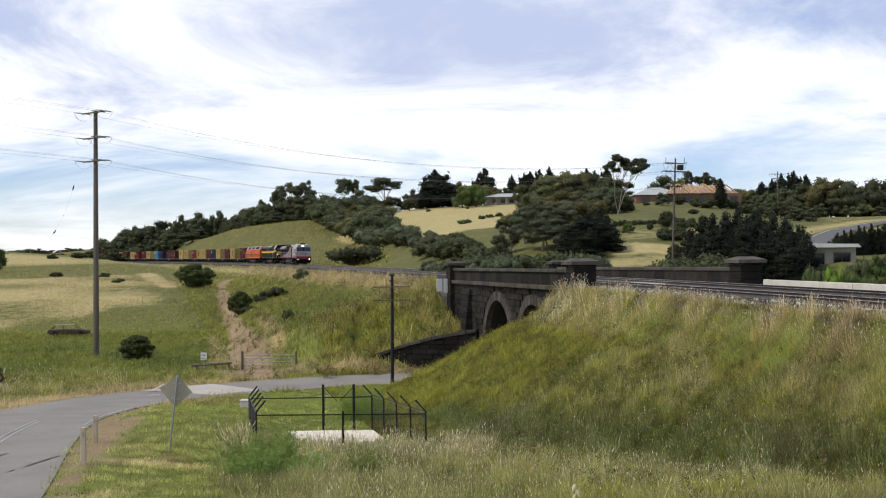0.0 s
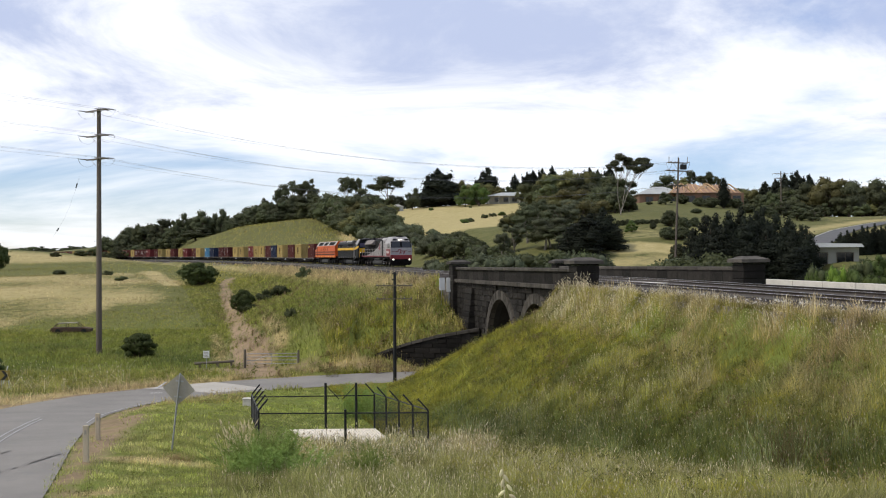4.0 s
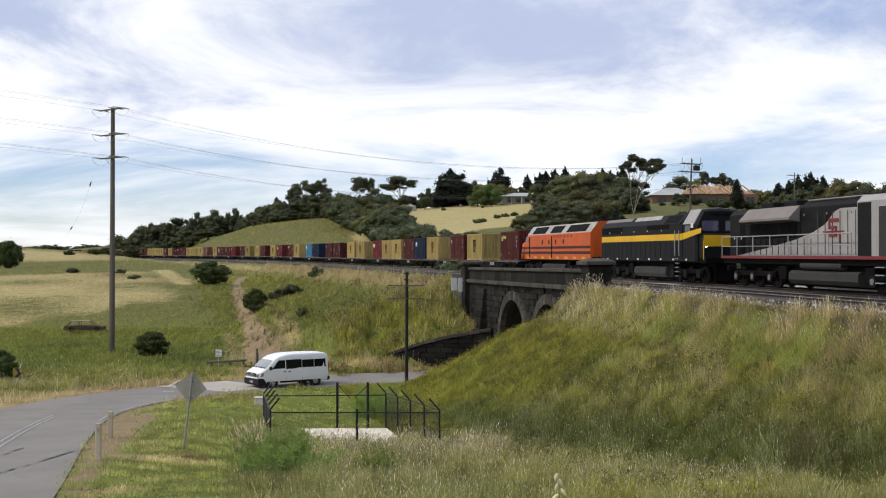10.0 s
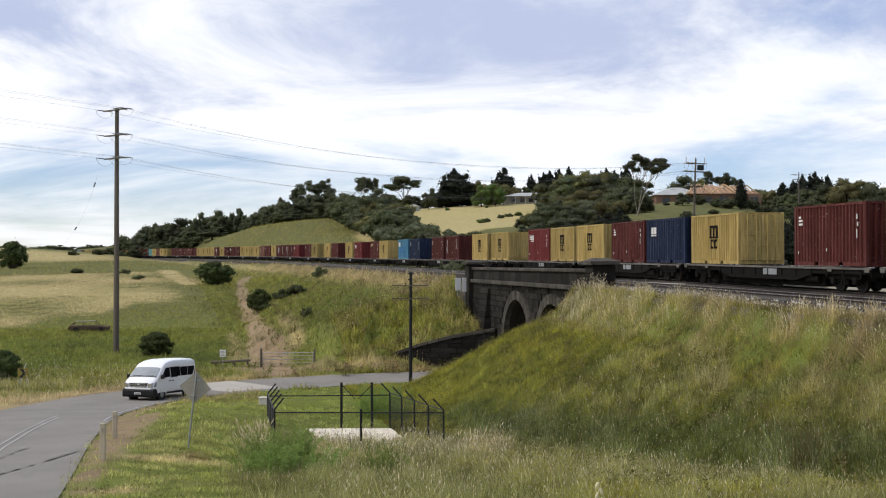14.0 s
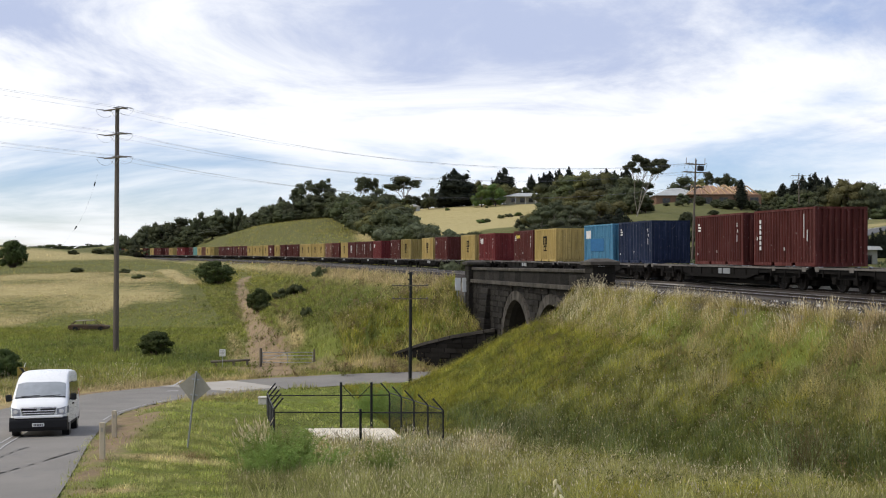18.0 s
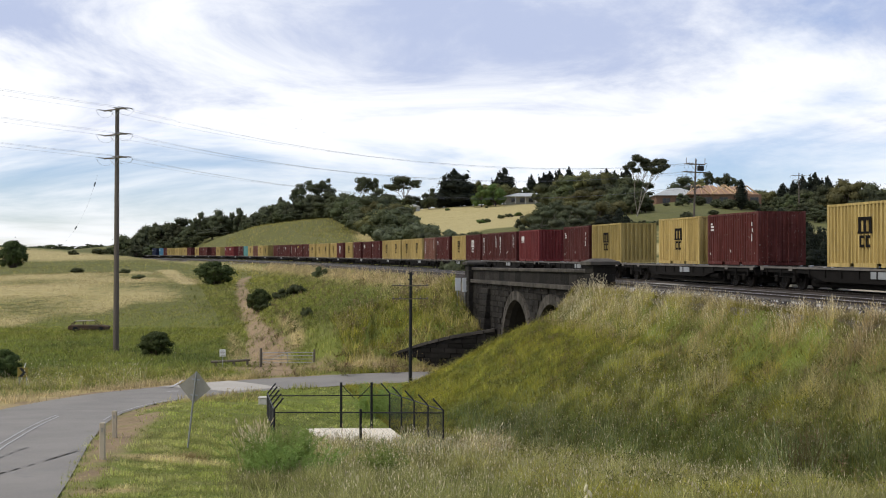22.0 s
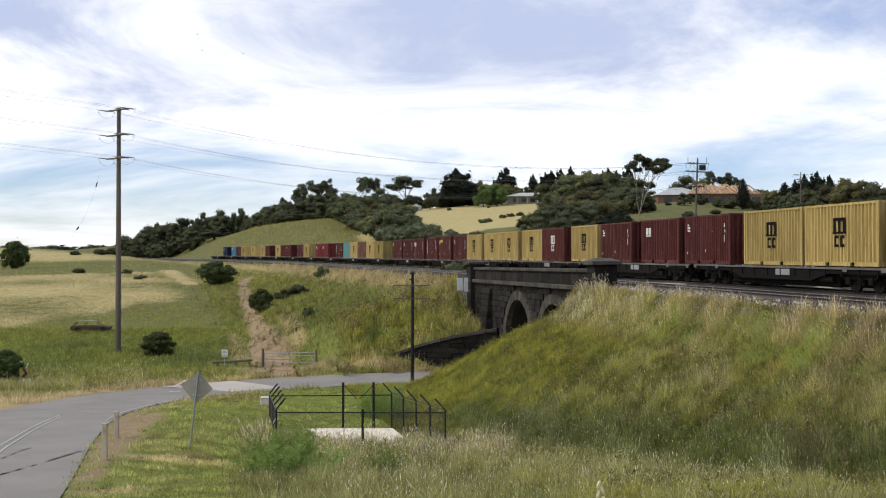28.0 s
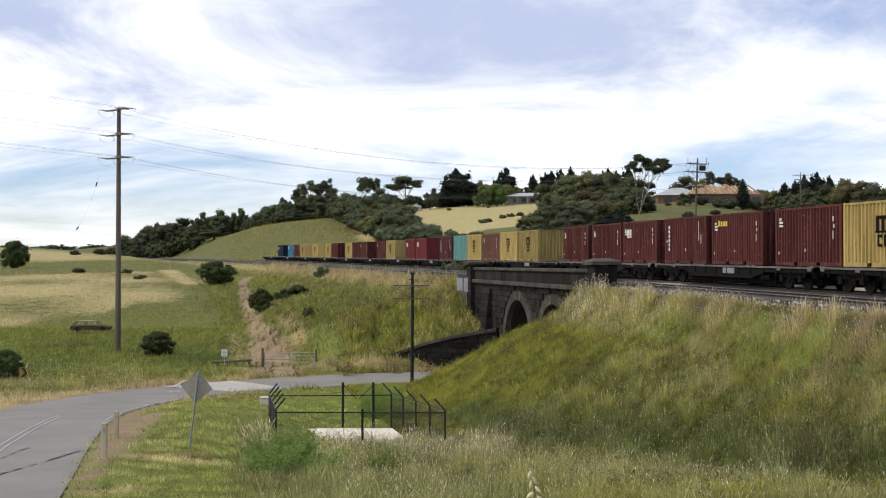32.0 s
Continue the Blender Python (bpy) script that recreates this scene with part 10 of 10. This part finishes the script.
def bank_weeds(name, n, s0, s1, d0, d1, h0, h1, leaves, size, seed, mat, label):
    """Low broad-leaved weeds in patches: leafy rosettes scattered over the bank."""
    rng = np.random.RandomState(seed)
    x, y = band(s0, s1, d0, d1)(rng, n * 3)
    keep = np.array([noise.noise((p * 0.45, q * 0.45, 71.0)) for p, q in zip(x, y)]) + 0.15 * rng.normal(size=n * 3) > 0.08
    x, y = x[keep][:n], y[keep][:n]
    x, y = np.repeat(x, leaves), np.repeat(y, leaves)
    m = len(x)
    h = np.repeat(rng.uniform(h0, h1, m // leaves), leaves)
    f = rng.uniform(0.1, 1, m)
    a, rr = rng.uniform(0, math.tau, m), np.abs(rng.normal(0, 0.45, m)) * h * (1.15 - 0.6 * f)
    x, y = x + np.cos(a) * rr, y + np.sin(a) * rr
    c = np.stack([x, y, lie(x, y) + h * f], 1)
    t1 = np.stack([np.cos(a), np.sin(a), rng.uniform(-0.4, 0.9, m)], 1) * (size * rng.uniform(0.6, 1.5, m))[:, None]
    t2 = np.stack([-np.sin(a), np.cos(a), rng.uniform(-0.3, 0.3, m)], 1) * (size * 0.38 * rng.uniform(0.6, 1.4, m))[:, None]
    v = np.stack([c - t1, c + t2, c + t1, c - t2], 1).reshape(-1, 3)
    fc = np.arange(m)[:, None] * 4 + np.arange(4)[None]
    return tagged(new(name, raw_mesh(name, v, fc, mat)), label, "weeds", kind="stuff")


BROADLEAF = leafy("broadleaf_weed", (0.11, 0.124, 0.024), (0.18, 0.188, 0.045))
BROWN_WEED = leafy("browning_weed", (0.20, 0.14, 0.065), (0.32, 0.24, 0.12))
bank_weeds("bank_weeds", 900, -52, 2, -16, -6.2, 0.25, 0.55, 34, 0.045, 5, BROADLEAF, "patches of low leafy green weeds on the near embankment")
bank_weeds("bank_weeds", 260, -52, -6, -11, -5.8, 0.25, 0.5, 34, 0.04, 6, BROWN_WEED, "patches of browning dock and weeds on the near embankment")
bank_weeds("bank_weeds", 150, 11, 34, -17, -6, 0.5, 0.95, 40, 0.075, 9, BROWN_WEED, "tall brown dead weeds beside the bridge end")
bank_weeds("bank_weeds", 160, 11, 40, -17, -6, 0.4, 0.85, 40, 0.085, 10, BROADLEAF, "tall leafy weeds beside the bridge end")
bank_weeds("bank_weeds", 420, 12, 110, -22, -6, 0.3, 0.6, 26, 0.09, 8, BROWN_WEED, "patches of browning weeds on the far embankment")
bank_weeds("field_weeds", 420, 14, 120, -26, -8, 0.35, 0.7, 30, 0.10, 7, BROADLEAF, "patches of leafy green weeds on the far embankment")


# ---- one wild oat stem close to the eye ----
OAT_FOOT = Vector((0.27, 2.5, lie1(0.27, 2.5)))
OAT_H = 1.40                       # from foot to tip


def wild_oat():
    """A nodding oat head on a thin stem; it stands at its foot and leans with the wind."""
    th = tagged(new("wild_oat"), "pale straw wild oat head nodding on a thin stem", "grass stem")
    bm = bmesh.new()
    top = OAT_H
    pts = [Vector((0, 0, -0.15)), Vector((0.004, 0, top * 0.5)), Vector((0.0, 0, top * 0.93)), Vector((0.002, 0, top))]
    for k in range(3):
        tube(bm, pts[k], pts[k + 1], 0.0022 - 0.0004 * k, 0.0018 - 0.0004 * k, 6, False)
    part("stem", bm, DRY_STEM, th)
    for k, (dx, dz, ln, tw) in enumerate(((0.0, 0.0, 0.018, 0.3), (0.004, -0.012, 0.02, -0.4), (0.001, -0.022, 0.02, 0.3), (0.008, -0.034, 0.02, -0.6), (0.003, -0.046, 0.02, 0.9), (0.011, -0.056, 0.02, -0.9), (0.006, -0.068, 0.02, 1.0))):
        bm = bmesh.new()
        rings = []
        for j in range(6):
            f = j / 5
            r = 0.0058 * math.sin(math.pi * (0.08 + 0.9 * f)) ** 0.8
            rings.append([bm.verts.new((math.cos(a) * r * 0.7, math.sin(a) * r * 0.5, -ln * f)) for a in [q * math.tau / 7 for q in range(7)]])
        for A, B_ in zip(rings[:-1], rings[1:]):
            for q in range(7):
                bm.faces.new((A[q], A[(q + 1) % 7], B_[(q + 1) % 7], B_[q]))
        bm.faces.new(rings[0][::-1])
        bm.faces.new(rings[-1])
        tube(bm, (0, 0, -ln * 0.9), (0.004, 0, -ln * 1.5), 0.0006, 0.0003, 4)
        sp = part("spikelet", bm, OAT, th, smooth=True)
        sp.matrix_basis = Matrix.Translation((dx, 0, top + dz)) @ Matrix.Rotation(tw, 4, "Y")
    return th


OAT = leafy("oat_husk", (0.86, 0.78, 0.50), (0.92, 0.86, 0.64))
oat = wild_oat()


# ---- what moves ----
def van_rows():
    """The van keeps to its own lane, from under the bridge to the eye; w is the way gone in metres."""
    t = np.gradient(ROAD[:, :2], axis=0)
    t /= np.linalg.norm(t, axis=1)[:, None]
    lane = ROAD.copy()
    lane[:, 0] += t[:, 1] * 1.55
    lane[:, 1] -= t[:, 0] * 1.55
    lane = lane[::-1]
    q = np.concatenate([[0], np.cumsum(np.linalg.norm(np.diff(lane[:, :2], axis=0), axis=1))])
    q -= q[np.argmin(np.hypot(lane[:, 0] - 9.0, lane[:, 1] - 80.7))]
    ts = [0, 3, 5, 6, 7, 8, 9, 10, 11, 12, 13, 14, 14.5, 15.5, 16.5, 17, 18, 19, 20, 20.5, 21.2, 22, 24, 28, 32]
    ws = [-32, -12, 2, 7.9, 12.7, 15.7, 17.9, 19.9, 22.6, 25.2, 28.9, 32.5, 34.4, 40.3, 47.2, 50.8, 57.8, 63.2, 67.9, 70.2, 74.0, 81, 97, 125, 150]
    rows = []
    for tt, w in zip(ts, ws):
        x, y, z = (float(np.interp(w, q, lane[:, k])) for k in range(3))
        x2, y2, z2 = (float(np.interp(w + 1.6, q, lane[:, k])) for k in range(3))
        x1, y1, z1 = (float(np.interp(w - 1.6, q, lane[:, k])) for k in range(3))
        back = Vector((x1 - x2, y1 - y2, z1 - z2)).normalized()
        side = back.cross(Vector((0, 0, 1))).normalized()
        m = Matrix((side, back, side.cross(back))).transposed().to_4x4()
        yaw = float(np.interp(tt, [14, 16.5, 17, 18, 19, 22], [0, -2.5, -3, -0.5, 1.5, 2]))
        rows.append((tt, Matrix.Translation((x, y, z + 0.045)) @ Matrix.Rotation(radians(yaw), 4, "Z") @ m))
    return rows


def car_rows():
    """The small car comes down the hill road at an even pace."""
    p = [Vector((q.x, q.y, lie1(q.x, q.y) + 0.17)) for q in spline([(a, b, 0) for a, b in HILL_ROAD], 2.0)][::-1]
    w = np.concatenate([[0], np.cumsum([(b - a).length for a, b in zip(p[:-1], p[1:])])])
    xs, ys, zs = ([v[k] for v in p] for k in range(3))
    w0 = float(w[int(np.argmin([(v.x - 63.4) ** 2 + (v.y - 171.5) ** 2 for v in p]))])
    rows = []
    for t in (0, 4, 8, 12, 15, 17, 18, 19, 19.5, 20, 20.5, 21, 22, 23, 24, 25, 26, 28, 30, 32):
        u = min(max(w0 + 10.5 * (t - 20.0), 3.0), float(w[-1]) - 3.0)
        a, b = (Vector([float(np.interp(u + o, w, c)) for c in (xs, ys, zs)]) for o in (-1.3, 1.3))
        back = (a - b).normalized()
        side = back.cross(Vector((0, 0, 1))).normalized()
        m = Matrix((side, back, side.cross(back))).transposed().to_4x4()
        rows.append((t, Matrix.Translation((a + b) / 2) @ m))
    return rows


def oat_rows():
    """Where the oat's tip sways: time, metres sideways and up from the eye's level line."""
    ts = [0, 1, 2, 3, 3.5, 5.5, 6, 7, 8, 9, 10, 11, 12, 13, 14, 14.5, 16.5, 17, 18, 19, 20, 21, 22, 23, 24, 25, 27.5, 28, 29, 30, 31, 32]
    px = [230, 224, 230, 159, 96, 128, 71, 151, 136, 166, 201, 301, 258, 249, 273, 296, 272, 260, 199, 184, 226, 266, 254, 233, 191, 158, 276, 276, 246, 254, 128, 154]
    up = [409, 415, 419, 401, 391, 376, 389, 403, 377, 389, 389, 401, 397, 403, 405, 407, 413, 413, 399, 389, 393, 397, 409, 403, 387, 387, 403, 403, 407, 411, 381, 385]
    rows = []
    for t, p, u in zip(ts, px, up):
        turn = float(np.interp(t, [0, 3.5, 5.5, 9, 10, 11, 24, 28, 32], [0.95, 0.84, 0.725, 0.51, 0.195, 0.01, 0, -0.09, -0.083]))
        x, z = (p / 2020 + radians(turn)) * 2.5, EYE[2] - u / 2020 * 2.5
        a = math.asin((x - OAT_FOOT.x) / OAT_H)
        rows.append((t, Matrix.Translation((OAT_FOOT.x, 2.5, z - OAT_H * math.cos(a))) @ Matrix.Rotation(a, 4, "Y")))
    return rows


def bird_rows(way):
    """way: time, bearing and rise in thousandths of the depth, depth; the bird looks along its way."""
    pos = [(t, Vector((b * q / 1000, q, EYE[2] + r * q / 1000))) for t, b, r, q in way]
    rows = []
    for k, (t, p) in enumerate(pos):
        d = pos[min(k + 1, len(pos) - 1)][1] - pos[max(k - 1, 0)][1]
        rows.append((t, Matrix.Translation(p) @ Matrix.Rotation(math.atan2(d.x, -d.y), 4, "Z")))
    return rows


def motions():
    for ob, way in zip(BIRDS, (
            ((0, -60, 110, 700), (27.5, -165, 160, 230), (28.6, -196, 198, 200), (29.2, -232, 211, 186), (29.8, -287, 218, 172), (30.4, -400, 240, 150), (32, -800, 300, 110)),
            ((0, -80, 100, 720), (27.5, -200, 165, 235), (28.6, -229, 198, 205), (29.2, -249, 202, 190), (29.8, -313, 218, 175), (30.4, -420, 240, 155), (32, -820, 300, 110)),
            ((0, -70, 120, 740), (27.5, -205, 180, 240), (28.6, -229, 209, 205), (28.9, -240, 217, 198), (29.4, -270, 235, 185), (30.4, -380, 270, 160), (32, -780, 320, 110)))):
        walk(ob, bird_rows(way))
    walk(oat, oat_rows())
    walk(VAN, van_rows())
    walk(CAR, car_rows())
    for ob, chain, z in TRAIN:
        walk(ob, train_rows(chain, 1.25, z))


motions()
